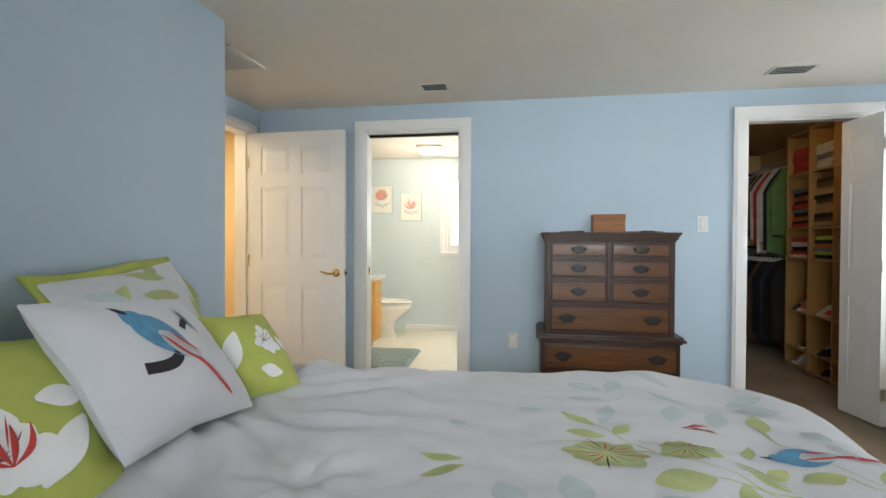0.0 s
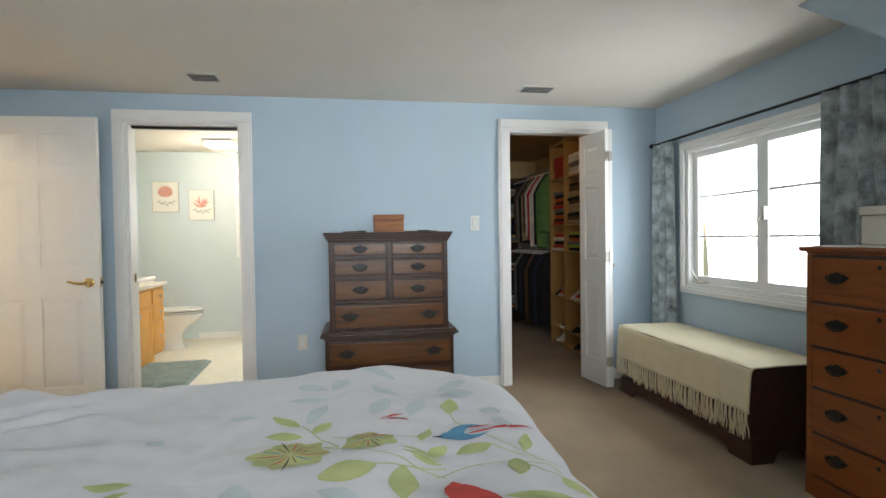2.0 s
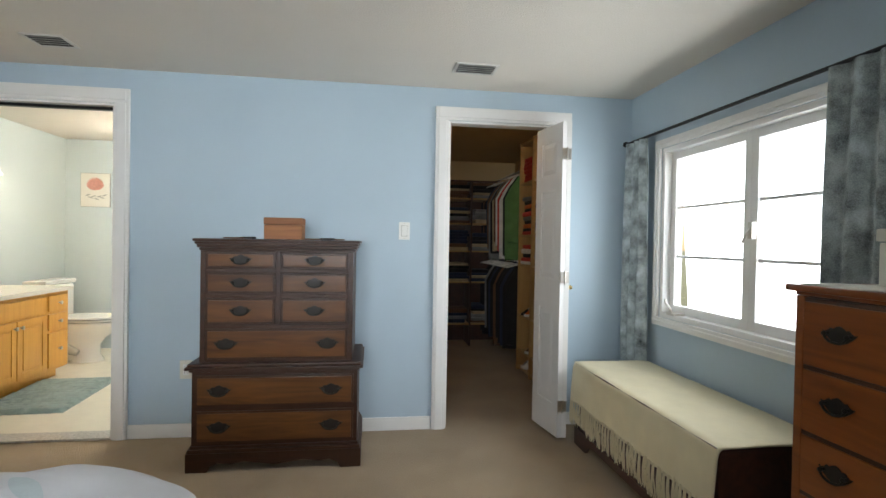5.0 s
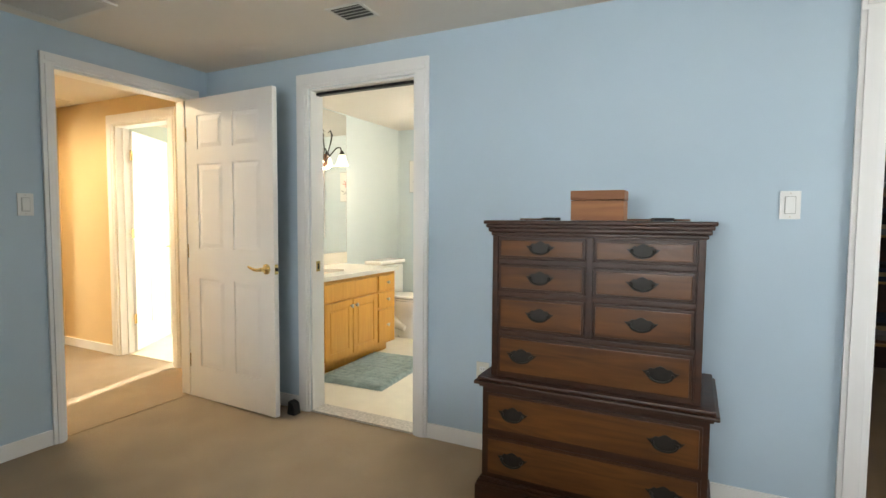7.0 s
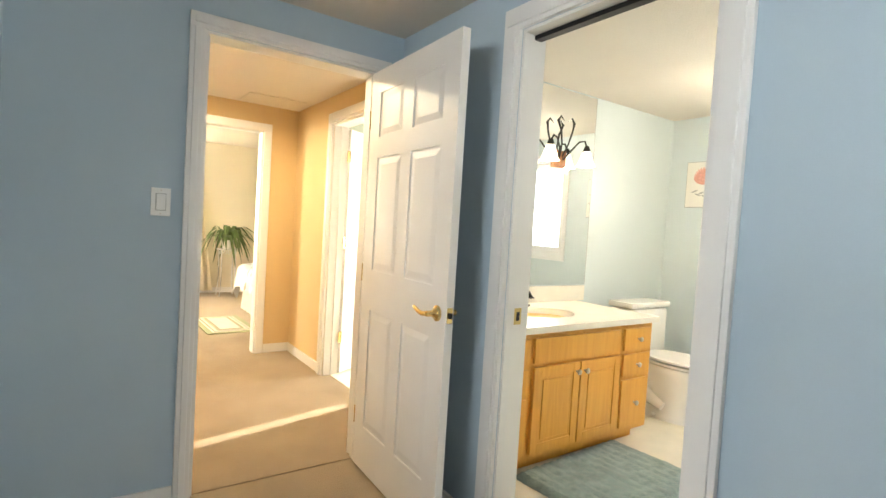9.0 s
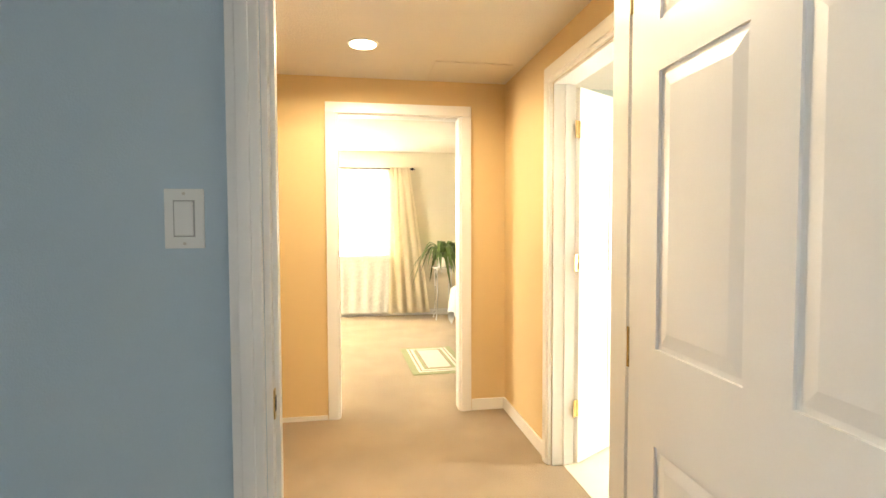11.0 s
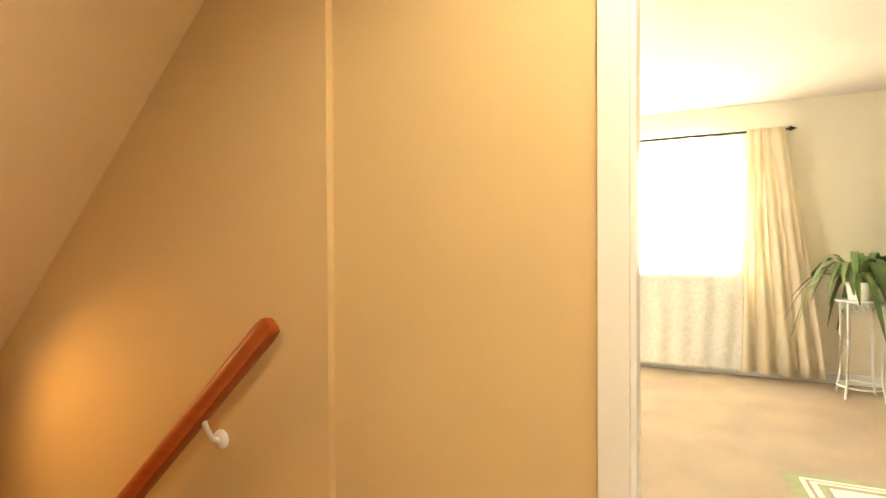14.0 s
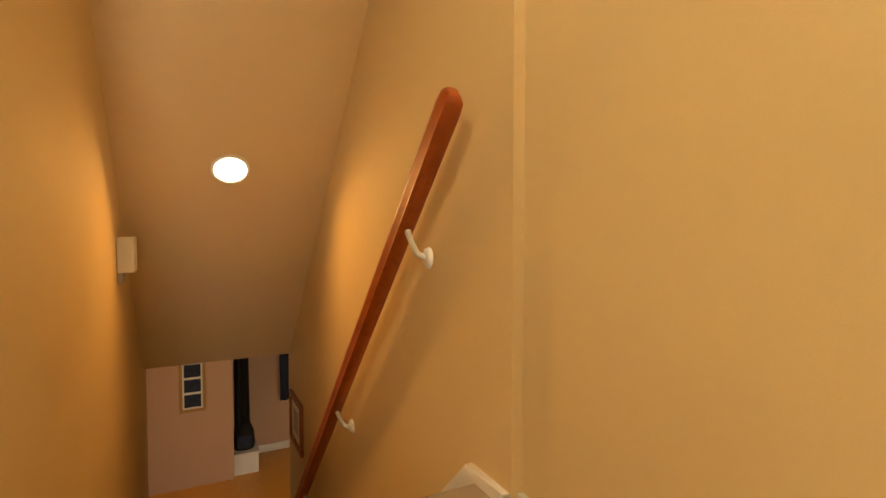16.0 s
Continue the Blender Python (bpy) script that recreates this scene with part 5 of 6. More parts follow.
W, D, T = 0.665, 0.44, 1.128
# Case sides, rails and splash back carry their shade in a darker pine colour.
part("case", bm_box(0.0, W, 0.02, D, 0.07, T - 0.03, bevel=0.004), M["pine_shaded"], td)
bm = bmesh.new()
moulding(bm, 0.0, W, 0.02, D, [(T - 0.034, T - 0.022, 0.010), (T - 0.022, T, 0.030)])
part("top", bm, M["pine"], td)
for x in (0.0, W - 0.03):
    part("stile", bm_box(x, x + 0.03, 0.004, 0.03, 0.07, T - 0.034, bevel=0.003), M["pine"], td)
bm = bmesh.new()
prism(bm, [(0.0, 0), (0.10, 0), (0.13, 0.04), (0.20, 0.055), (W - 0.20, 0.055), (W - 0.13, 0.04), (W - 0.10, 0), (W, 0), (W, 0.085), (0, 0.085)], 0.0, 0.025, "Y")
for x in (0.0, W - 0.02):
    prism(bm, [(0.025, 0), (0.12, 0), (0.15, 0.05), (D - 0.15, 0.05), (D - 0.12, 0), (D, 0), (D, 0.075), (0.025, 0.075)], x, x + 0.02, "X")
part("base", bm, M["pine"], td)
ZS = [1.086, 0.880, 0.680, 0.495, 0.290, 0.095]
for i in range(5):
    z1, z0 = ZS[i] - 0.008, ZS[i + 1] + 0.006
    bm = bmesh.new()
    box(bm, 0.034, W - 0.034, 0.0, 0.025, z0, z1, 0.004)
    d = part("drawer", bm, M["pine"], td)
    for x in (0.155, W - 0.155):
        pl = bail_pull(d, x, 0.0, (z0 + z1) / 2 + 0.01, 0.108)
        pl["label"] = "black iron bail pull"
    bm = bmesh.new()
    ball(bm, (W / 2, -0.001, z1 - 0.03), 0.009, (1, 0.3, 1))
    part("keyhole", bm, M["black"], d)
    part("rail", bm_box(0.03, W - 0.03, 0.006, 0.03, z1, z1 + 0.012), M["pine_shaded"], td)
part("splash_back", bm_box(W - 0.16, W - 0.01, D - 0.03, D, T, T + 0.10, bevel=0.004), M["pine_shaded"], td)
bm = bmesh.new()
sheet(bm, [[(0.02 + 0.60 * i / 10, 0.0 + 0.40 * j / 8 - 0.01 * math.sin(3 * i), T + 0.003 + 0.002 * math.sin(i * 2 + j)) for i in range(11)] for j in range(9)])
ru = solid("dresser_runner", bm, M["sheer"], "thin white runner lying on the tall dresser", "table runner")
ru.matrix_world = td.matrix_world
ru.modifiers.new("thick", "SOLIDIFY").thickness = 0.003
sb = thing("storage_box", "cream painted storage box with a hinged lid", "box", at=td.matrix_world @ pose(0.145, 0.13, T + 0.006, 0, 0, -3))
part("body", bm_box(0, 0.375, 0, 0.25, 0, 0.125, bevel=0.005), M["boxpaint"], sb)
part("lid", bm_box(-0.006, 0.381, -0.006, 0.256, 0.128, 0.165, bevel=0.005), M["boxpaint"], sb)
part("lock", bm_box(0.195, 0.215, -0.010, -0.004, 0.115, 0.14, bevel=0.002), M["nickel"], sb)

# low dresser against the knee wall, cut by the edge of the view
ld = thing("low_dresser", "amber pine low dresser against the knee wall", "dresser", at=pose(3.17, -2.76, 0, 0, 0, -90))
# Same pine as the tall dresser, its wood darkened to paint in the shade.
part("case", bm_box(0.02, 1.05, 0.015, 0.205, 0.06, 0.715, bevel=0.004), M["pine_half_shaded"], ld)
bm = bmesh.new()
moulding(bm, 0.02, 1.05, 0.015, 0.205, [(0.715, 0.728, 0.010), (0.728, 0.752, 0.028)])
part("top", bm, M["pine_half_shaded"], ld)
part("plinth", bm_box(0.03, 1.04, 0.02, 0.20, 0, 0.06), M["pine_shaded"], ld)
for z0, z1 in ((0.50, 0.70), (0.29, 0.49), (0.08, 0.28)):
    d = drawer_front(ld, 0.05, 1.02, 0.015, z0, z1, M["pine_half_shaded"], [0.22, 0.85])
bm = bmesh.new()
sheet(bm, [[(0.06 + 0.9 * i / 20, 0.02 + 0.17 * j / 6, 0.756 + 0.004 * math.sin(i * 1.3) * (j / 6)) for i in range(21)] for j in range(7)])
ru2 = solid("lace_runner", bm, M["sheer"], "white lace runner on the low dresser", "table runner")
ru2.matrix_world = ld.matrix_world
ru2.modifiers.new("thick", "SOLIDIFY").thickness = 0.004
# ---- bathroom ----


def knob(parent, x, y, z, mat):
    bm = bmesh.new()
    lathe(bm, [(0.001, 0), (0.006, 0), (0.005, 0.012), (0.015, 0.018), (0.015, 0.026), (0.001, 0.030)], (x, y, z), 12, "X")
    return part("knob", bm, mat, parent, "satin nickel knob")


VX, VY0, VY1, VZ = -0.605, 0.16, 1.56, 0.76
va = thing("vanity_cabinet", "honey oak vanity cabinet with raised panel doors", "vanity")
part("body", bm_box(-1.245, VX - 0.02, VY0, VY1, 0.10, VZ, bevel=0.003), M["oak"], va)
part("toe_kick", bm_box(-1.245, VX - 0.09, VY0 + 0.01, VY1 - 0.01, 0.005, 0.10), M["oak"], va)
bm = bmesh.new()
box(bm, VX - 0.02, VX, VY0, VY1, 0.10, VZ, 0.002)
part("face_frame", bm, M["oak"], va)


def cab_front(nm, y0, y1, z0, z1, knobs, raised=True):
    bm = bmesh.new()
    box(bm, VX + 0.001, VX + 0.015, y0, y1, z0, z1, 0.003)
    p = part(nm, bm, M["oak"], va)
    if raised:
        g = 0.05
        for k, (a, b, c, d) in enumerate(((y0, y0 + g, z0, z1), (y1 - g, y1, z0, z1), (y0 + g, y1 - g, z0, z0 + g), (y0 + g, y1 - g, z1 - g, z1))):
            part("stile" if k < 2 else "rail", bm_box(VX + 0.0152, VX + 0.021, a, b, c, d, bevel=0.002), M["oak"], p)
        part("raised_panel", bm_box(VX + 0.0152, VX + 0.020, y0 + g + 0.018, y1 - g - 0.018, z0 + g + 0.018, z1 - g - 0.018, bevel=0.004), M["oak"], p)
    for ky, kz in knobs:
        knob(p, VX + (0.021 if raised else 0.015), ky, kz, M["nickel"])


cab_front("false_drawer", 0.53, 1.235, 0.60, 0.73, [], False)
cab_front("door", 0.53, 0.878, 0.13, 0.58, [(0.850, 0.53)])
cab_front("door", 0.888, 1.235, 0.13, 0.58, [(0.916, 0.53)])
for z0, z1 in ((0.60, 0.73), (0.445, 0.575), (0.13, 0.42)):
    cab_front("drawer", 1.275, 1.535, z0, z1, [(1.405, (z0 + z1) / 2)], False)
    cab_front("drawer", 0.19, 0.49, z0, z1, [(0.34, (z0 + z1) / 2)], False)
ct = thing("bathroom_sink", "cream cultured marble vanity sink with moulded basin", "sink")
bm = bmesh.new()
SY, SX = 0.90, -0.92
n = 40
outer, rim = [], []
for i in range(n):
    a = 2 * math.pi * i / n
    c, s = math.cos(a), math.sin(a)
    k = min(0.40 / max(abs(c), 1e-6), 0.72 / max(abs(s), 1e-6))
    outer.append(bm.verts.new((min(VX + 0.035, max(-1.245, SX + c * k)), min(VY1 + 0.02, max(VY0 - 0.02, SY + s * k)), VZ + 0.035)))
    rim.append(bm.verts.new((SX + 0.17 * c, SY + 0.22 * s, VZ + 0.033)))
r2 = [bm.verts.new((SX + 0.15 * math.cos(2 * math.pi * i / n), SY + 0.20 * math.sin(2 * math.pi * i / n), VZ + 0.005)) for i in range(n)]
r3 = [bm.verts.new((SX + 0.07 * math.cos(2 * math.pi * i / n), SY + 0.10 * math.sin(2 * math.pi * i / n), VZ - 0.085)) for i in range(n)]
for a, b in ((outer, rim), (rim, r2), (r2, r3)):
    for i in range(n):
        bm.faces.new((a[i], a[(i + 1) % n], b[(i + 1) % n], b[i]))
bm.faces.new(r3)
lo = [bm.verts.new(v.co - Vector((0, 0, 0.034))) for v in outer]
for i in range(n):
    bm.faces.new((outer[i], lo[i], lo[(i + 1) % n], outer[(i + 1) % n]))
part("slab", bm, M["marble"], ct)
part("backsplash", bm_box(-1.248, -1.230, VY0 - 0.02, VY1 + 0.10, VZ + 0.034, 0.905, bevel=0.004), M["marble"], ct)
fa = thing("faucet", "dark bronze basin faucet with two handles", "faucet", at=pose(-1.13, SY, VZ + 0.036))
bm = bmesh.new()
box(bm, -0.025, 0.025, -0.09, 0.09, 0, 0.012, 0.005)
part("base_plate", bm, M["bronze"], fa)
bm = bmesh.new()
tube(bm, [(0, 0, 0.01), (0.005, 0, 0.07), (0.04, 0, 0.11), (0.09, 0, 0.10), (0.12, 0, 0.07)], [0.016, 0.014, 0.012, 0.011, 0.011], 12)
part("spout", bm, M["bronze"], fa)
for s in (-1, 1):
    bm = bmesh.new()
    lathe(bm, [(0.001, 0.01), (0.018, 0.01), (0.014, 0.035), (0.010, 0.045), (0.001, 0.05)], (0, s * 0.07, 0), 14)
    tube(bm, [(0, s * 0.07, 0.045), (0.005, s * 0.10, 0.055), (0.01, s * 0.13, 0.05)], [0.007, 0.006, 0.005])
    part("handle", bm, M["bronze"], fa)
mi = thing("bathroom_mirror", "large frameless mirror above the vanity", "mirror")
part("glass", bm_box(-1.248, -1.242, 0.20, 1.665, 0.91, 2.268), M["mirror"], mi, smooth=False)
part("edge_strip", bm_box(-1.249, -1.241, 1.665, 1.668, 0.91, 2.268), M["greyink"], mi)

sc = thing("wall_sconce", "bronze two-arm sconce with frosted bell shades on the mirror", "wall lamp", at=pose(-1.242, 1.30, 1.80))
part("back_plate", bm_box(0, 0.022, -0.055, 0.055, -0.075, 0.045, bevel=0.008), M["boxwood"], sc, "carved wooden back plate")
for s in (-1, 1):
    bm = bmesh.new()
    tube(bm, [(0.02, s * 0.01, 0.0), (0.05, s * 0.03, 0.08), (0.06, s * 0.055, 0.17), (0.05, s * 0.08, 0.235), (0.05, s * 0.055, 0.265), (0.05, s * 0.02, 0.24)], [0.004, 0.005, 0.007, 0.010, 0.006, 0.002], 8)
    part("scroll_leaf", bm, M["bronze"], sc)
    bm = bmesh.new()
    tube(bm, [(0.02, s * 0.02, -0.02), (0.06, s * 0.06, 0.05), (0.08, s * 0.11, 0.11), (0.09, s * 0.155, 0.12), (0.09, s * 0.18, 0.08)], 0.006, 8)
    lathe(bm, [(0.001, 0.02), (0.014, 0.015), (0.024, -0.01), (0.026, -0.025), (0.001, -0.026)], (0.09, s * 0.18, 0.075), 16)
    arm = part("arm", bm, M["bronze"], sc)
    bm = bmesh.new()
    lathe(bm, [(0.024, 0.0), (0.032, -0.02), (0.045, -0.06), (0.055, -0.09), (0.066, -0.105), (0.060, -0.104), (0.040, -0.06), (0.022, -0.004)], (0.09, s * 0.18, 0.055), 24)
    part("shade", bm, M["shade"], arm, "frosted white bell shade")

to = thing("toilet", "white porcelain toilet with its lid closed", "toilet", at=pose(-1.165, 2.10, 0.004))
bm = bmesh.new()
box(bm, 0.012, 0.20, -0.235, 0.235, 0.40, 0.755, 0.03)
part("tank", bm, M["porcelain"], to)
bm = bmesh.new()
box(bm, 0.004, 0.212, -0.247, 0.247, 0.757, 0.80, 0.016)
part("tank_lid", bm, M["porcelain"], to)


def oval(z, x0, x1, w, k=28, nose=1.0):
    c, l = (x0 + x1) / 2, (x1 - x0) / 2
    return [(c + l * math.cos(2 * math.pi * i / k), w * math.sin(2 * math.pi * i / k) * (1 - 0.12 * math.cos(2 * math.pi * i / k)), z) for i in range(k)]


def loft(bm, rings):
    vs = [[bm.verts.new(p) for p in r] for r in rings]
    for a, b in zip(vs, vs[1:]):
        for i in range(len(a)):
            bm.faces.new((a[i], a[(i + 1) % len(a)], b[(i + 1) % len(a)], b[i]))
    bm.faces.new(vs[0][::-1])
    bm.faces.new(vs[-1])


bm = bmesh.new()
loft(bm, [oval(0.0, 0.13, 0.60, 0.118), oval(0.03, 0.13, 0.59, 0.115), oval(0.06, 0.15, 0.565, 0.098), oval(0.16, 0.16, 0.56, 0.095), oval(0.23, 0.17, 0.61, 0.115), oval(0.29, 0.18, 0.70, 0.152), oval(0.345, 0.19, 0.76, 0.178), oval(0.38, 0.19, 0.782, 0.188), oval(0.395, 0.19, 0.78, 0.186)])
part("bowl", bm, M["porcelain"], to)
bm = bmesh.new()
for s in (-1, 1):
    tube(bm, [(0.16, s * 0.10, 0.36), (0.20, s * 0.115, 0.24), (0.32, s * 0.12, 0.14), (0.42, s * 0.115, 0.10)], [0.04, 0.05, 0.045, 0.03], 10)
part("trap_relief", bm, M["porcelain"], to)
bm = bmesh.new()
loft(bm, [oval(0.402, 0.20, 0.785, 0.192), oval(0.418, 0.20, 0.787, 0.194)])
part("seat", bm, M["porcelain"], to)
bm = bmesh.new()
loft(bm, [oval(0.430, 0.20, 0.79, 0.19), oval(0.442, 0.20, 0.788, 0.188), oval(0.450, 0.23, 0.75, 0.16)])
part("lid", bm, M["porcelain"], to)
bm = bmesh.new()
box(bm, 0.20, 0.216, -0.17, -0.15, 0.68, 0.70, 0.003)
tube(bm, [(0.212, -0.16, 0.69), (0.222, -0.13, 0.688), (0.222, -0.09, 0.68)], 0.006)
part("flush_lever", bm, M["nickel"], to)
bm = bmesh.new()
for s in (-1, 1):
    ball(bm, (0.36, s * 0.128, 0.03), 0.016)
part("bolt_cap", bm, M["porcelain"], to)

mt = thing("bath_mat", "teal shaggy bath mat on the vinyl floor", "bath mat", at=pose(-0.37, 0.93, 0.006, 0, 0, 3))
bm = bmesh.new()
random.seed(2)
rows = []
for j in range(70):
    row = []
    for i in range(48):
        u, v = i / 47, j / 69
        e = min(u, 1 - u, v, 1 - v)
        z = 0.020 * min(1, e * 22) + 0.010 * abs(math.sin(v * 46)) * min(1, e * 22) + random.uniform(0, 0.006)
        row.append((-0.29 + 0.58 * u + 0.004 * random.uniform(-1, 1), -0.44 + 0.88 * v + 0.004 * random.uniform(-1, 1), z if 0 < i < 47 and 0 < j < 69 else 0))
    rows.append(row)
sheet(bm, rows)
part("shag_surface", bm, M["bathmat"], mt)


def art_print(x, z, w, h, branch):
    ob = thing("wall_print", "framed coral print in pink on white paper", "wall art", "bathroom coral prints", at=pose(x, 2.679, z))
    part("frame", bm_box(-w / 2, w / 2, -0.018, 0, -h / 2, h / 2, bevel=0.003), M["greyink"], ob)
    part("paper", bm_box(-w / 2 + 0.006, w / 2 - 0.006, -0.021, -0.017, -h / 2 + 0.006, h / 2 - 0.006), M["paper"], ob)

    def flat(u, v, lift=0.0):
        return Vector((u, -0.0215 - lift, v))
    random.seed(branch)
    for k in range(14):
        bm = bmesh.new()
        a = 30 + 120 * k / 13
        if branch == 1:
            leaf(bm, flat, 0.0, 0.0, a, 0.10 + 0.04 * math.sin(math.pi * k / 13), 0.035, lift=0.0003 * (k % 3) + 0.0004)
        else:
            leaf(bm, flat, 0.0, -0.03 + 0.005 * (k % 3), a, 0.14 * random.uniform(0.6, 1), 0.016, lift=0.0003 * (k % 3) + 0.0004, bend=random.uniform(-0.2, 0.2))
        part("coral_print", bm, M["coral"], ob)
    for k in range(7):
        bm = bmesh.new()
        leaf(bm, flat, -0.10 + 0.028 * k, -0.085 + 0.02 * abs(k - 3) / 3, 20 - 40 * (k % 2), 0.06, 0.014, lift=0.0012 + 0.0002 * k)
        part("scroll_print", bm, M["greyink"], ob)


art_print(-0.94, 1.735, 0.30, 0.37, 1)
art_print(-0.535, 1.635, 0.29, 0.37, 2)
cf = thing("ceiling_light", "flush bathroom ceiling light with square glass", "ceiling light", at=pose(-0.12, 1.95, 2.28))
part("pan", bm_box(-0.15, 0.15, -0.15, 0.15, -0.02, 0, bevel=0.006), M["trim"], cf)
part("diffuser", bm_box(-0.14, 0.14, -0.14, 0.14, -0.065, -0.02, bevel=0.02), M["shade"], cf)
sp = thing("strike_plate", "brass strike plate on the bathroom jamb", "strike plate")
part("plate", bm_box(BX0 + 0.012, BX0 + 0.0145, 0.04, 0.075, 0.90, 0.965), M["brass"], sp)
part("slot", bm_box(BX0 + 0.0143, BX0 + 0.0152, 0.05, 0.066, 0.915, 0.95), M["black"], sp)
sp = thing("strike_plate", "brass strike plate on the hall door jamb", "strike plate")
part("plate", bm_box(-1.225, -1.192, HY0 + 0.012, HY0 + 0.0145, 0.89, 0.95), M["brass"], sp)
part("slot", bm_box(-1.215, -1.200, HY0 + 0.0143, HY0 + 0.0152, 0.905, 0.935), M["black"], sp)
ds = thing("door_stop", "small dark door stop wedge behind the open door", "door stop")
bm = bmesh.new()
prism(bm, [(-0.36, 0.0), (-0.30, 0.0), (-0.31, 0.07), (-0.35, 0.085)], -0.115, -0.06, "Y")
part("wedge", bm, M["black"], ds)

# ---- hall and stairs ----


def downlight(x, y, z, tilt, label):
    ob = thing("recessed_light", label, "ceiling light", "recessed ceiling lights", at=pose(x, y, z, tilt, 0, 0))
    bm = bmesh.new()
    lathe(bm, [(0.074, 0.0), (0.084, 0.0), (0.083, -0.005), (0.075, -0.006)], (0, 0, 0), 32)
    part("trim_ring", bm, M["trim"], ob)
    bm = bmesh.new()
    lathe(bm, [(0.001, -0.003), (0.0735, -0.003), (0.070, -0.008), (0.001, -0.014)], (0, 0, 0), 28)
    part("bulb", bm, M["lamp"], ob, "glowing reflector bulb")
    return ob


for x, y in ((-1.98, -0.70), (-2.92, -0.735)):
    downlight(x, y, 2.27, 0, "white recessed light glowing in the hall ceiling")
SLOPE = math.degrees(math.atan(0.97))
downlight(-3.057, -3.34, 2.27 - 0.97 * (3.34 - 1.93) - 0.001, SLOPE, "white recessed light glowing in the sloping stair ceiling")
hatch = thing("ceiling_hatch", "flush attic hatch panel in the hall ceiling", "ceiling hatch")
part("panel", bm_box(-3.50, -3.13, -0.31, 0.17, 2.262, 2.2695, bevel=0.002), M["ceil"], hatch)

hr = thing("handrail", "red-stained wooden handrail on white wall brackets", "handrail")
RX = -3.445


def rail_z(y):
    return 0.925 + (y + 1.90) * 0.985


bm = bmesh.new()
prof = [(0.0, 0.030), (0.016, 0.027), (0.024, 0.014), (0.026, 0.0), (0.021, -0.012), (0.024, -0.026), (0.014, -0.032), (0.0, -0.033), (-0.014, -0.032), (-0.024, -0.026), (-0.021, -0.012), (-0.026, 0.0), (-0.024, 0.014), (-0.016, 0.027)]
ups = Vector((0, -0.702, 0.713))
rings = []
for i, (y, k) in enumerate(((-1.872, 0.55), (-1.882, 0.9), (-1.90, 1.0), (-2.6, 1.0), (-3.4, 1.0), (-4.45, 1.0))):
    c = Vector((RX, y, rail_z(y)))
    rings.append([c + Vector((a * k * 1.08, 0, 0)) + ups * b * k * 1.12 for a, b in prof])
loft(bm, rings)
part("rail", bm, M["rail"], hr)
for y in (-2.16, -2.97, -3.72):
    z = rail_z(y)
    bm = bmesh.new()
    lathe(bm, [(0.001, 0.0), (0.032, 0.0), (0.030, 0.008), (0.018, 0.014), (0.001, 0.016)], (-3.519, y - 0.005, z - 0.128), 20, "X")
    tube(bm, [(-3.505, y - 0.005, z - 0.128), (-3.480, y - 0.003, z - 0.115), (-3.458, y, z - 0.075), (RX, y, z - 0.038)], [0.010, 0.009, 0.008, 0.010], 10)
    box(bm, RX - 0.010, RX + 0.010, -0.03, 0.03, -0.004, 0.0, turn=Matrix.Translation((0, y, z - 0.034)) @ Matrix.Rotation(radians(44.5), 4, "X"))
    part("bracket", bm, M["plastic"], hr, "white metal rail bracket")
stairs = thing("stairs", "carpeted staircase going down between tan walls", "stairs", kind="structure")
N = 14
RISE, RUN = 2.65 / N, 0.196
for i in range(1, N):
    z, y = -RISE * i, -1.86 - RUN * (i - 1)
    bm = bmesh.new()
    box(bm, -3.518, -2.602, y - RUN - 0.02, y, z - RISE * 1.02, z, 0.008)
    part("step", bm, M["carpet"], stairs)
skirt = bmesh.new()
prism(skirt, [(-1.735, 0.0), (-1.735, 0.030), (-1.905, 0.030), (-4.45, -2.47), (-4.45, -2.65), (-4.20, -2.65), (-1.90, -0.36)], -3.519, -3.500, "X")
solid("trim_stair_skirt", skirt, M["trim"], "white skirting board following the stairs", "skirting", "structure")
cb = thing("door_chime", "cream plastic door chime box on the stair wall", "door chime")
part("cover", bm_box(-2.665, -2.601, -3.52, -3.36, 0.435, 0.59, bevel=0.008), M["boxpaint"], cb)
part("base", bm_box(-2.62, -2.601, -3.50, -3.38, 0.39, 0.435, bevel=0.003), M["greyink"], cb)

# ---- storey below ----
fr = thing("photo_frame", "gold frame with three dark photographs on a cream mat", "picture frame", at=pose(-2.88, -7.829, -1.35))
bm = bmesh.new()
for x0, x1, z0, z1 in ((-0.15, -0.115, -0.33, 0.33), (0.115, 0.15, -0.33, 0.33), (-0.115, 0.115, -0.33, -0.295), (-0.115, 0.115, 0.295, 0.33)):
    box(bm, x0, x1, 0, 0.02, z0, z1, 0.003)
part("frame", bm, M["shelf"], fr)
part("mat", bm_box(-0.115, 0.115, 0, 0.008, -0.295, 0.295), M["paper"], fr)
for z in (-0.19, 0.0, 0.19):
    part("photograph", bm_box(-0.095, 0.095, 0.008, 0.010, z - 0.08, z + 0.08), M["cloth_navy"], fr)
f2 = thing("picture_frame", "wooden framed picture on the stair wall", "picture frame", at=pose(-3.52, -4.29, -0.69))
bm = bmesh.new()
for y0, y1, z0, z1 in ((-0.2, -0.165, -0.17, 0.17), (0.165, 0.2, -0.17, 0.17), (-0.165, 0.165, -0.17, -0.135), (-0.165, 0.165, 0.135, 0.17)):
    box(bm, 0, 0.022, y0, y1, z0, z1, 0.003)
part("frame", bm, M["boxwood"], f2)
part("picture", bm_box(0, 0.008, -0.165, 0.165, -0.135, 0.135), M["paper"], f2)
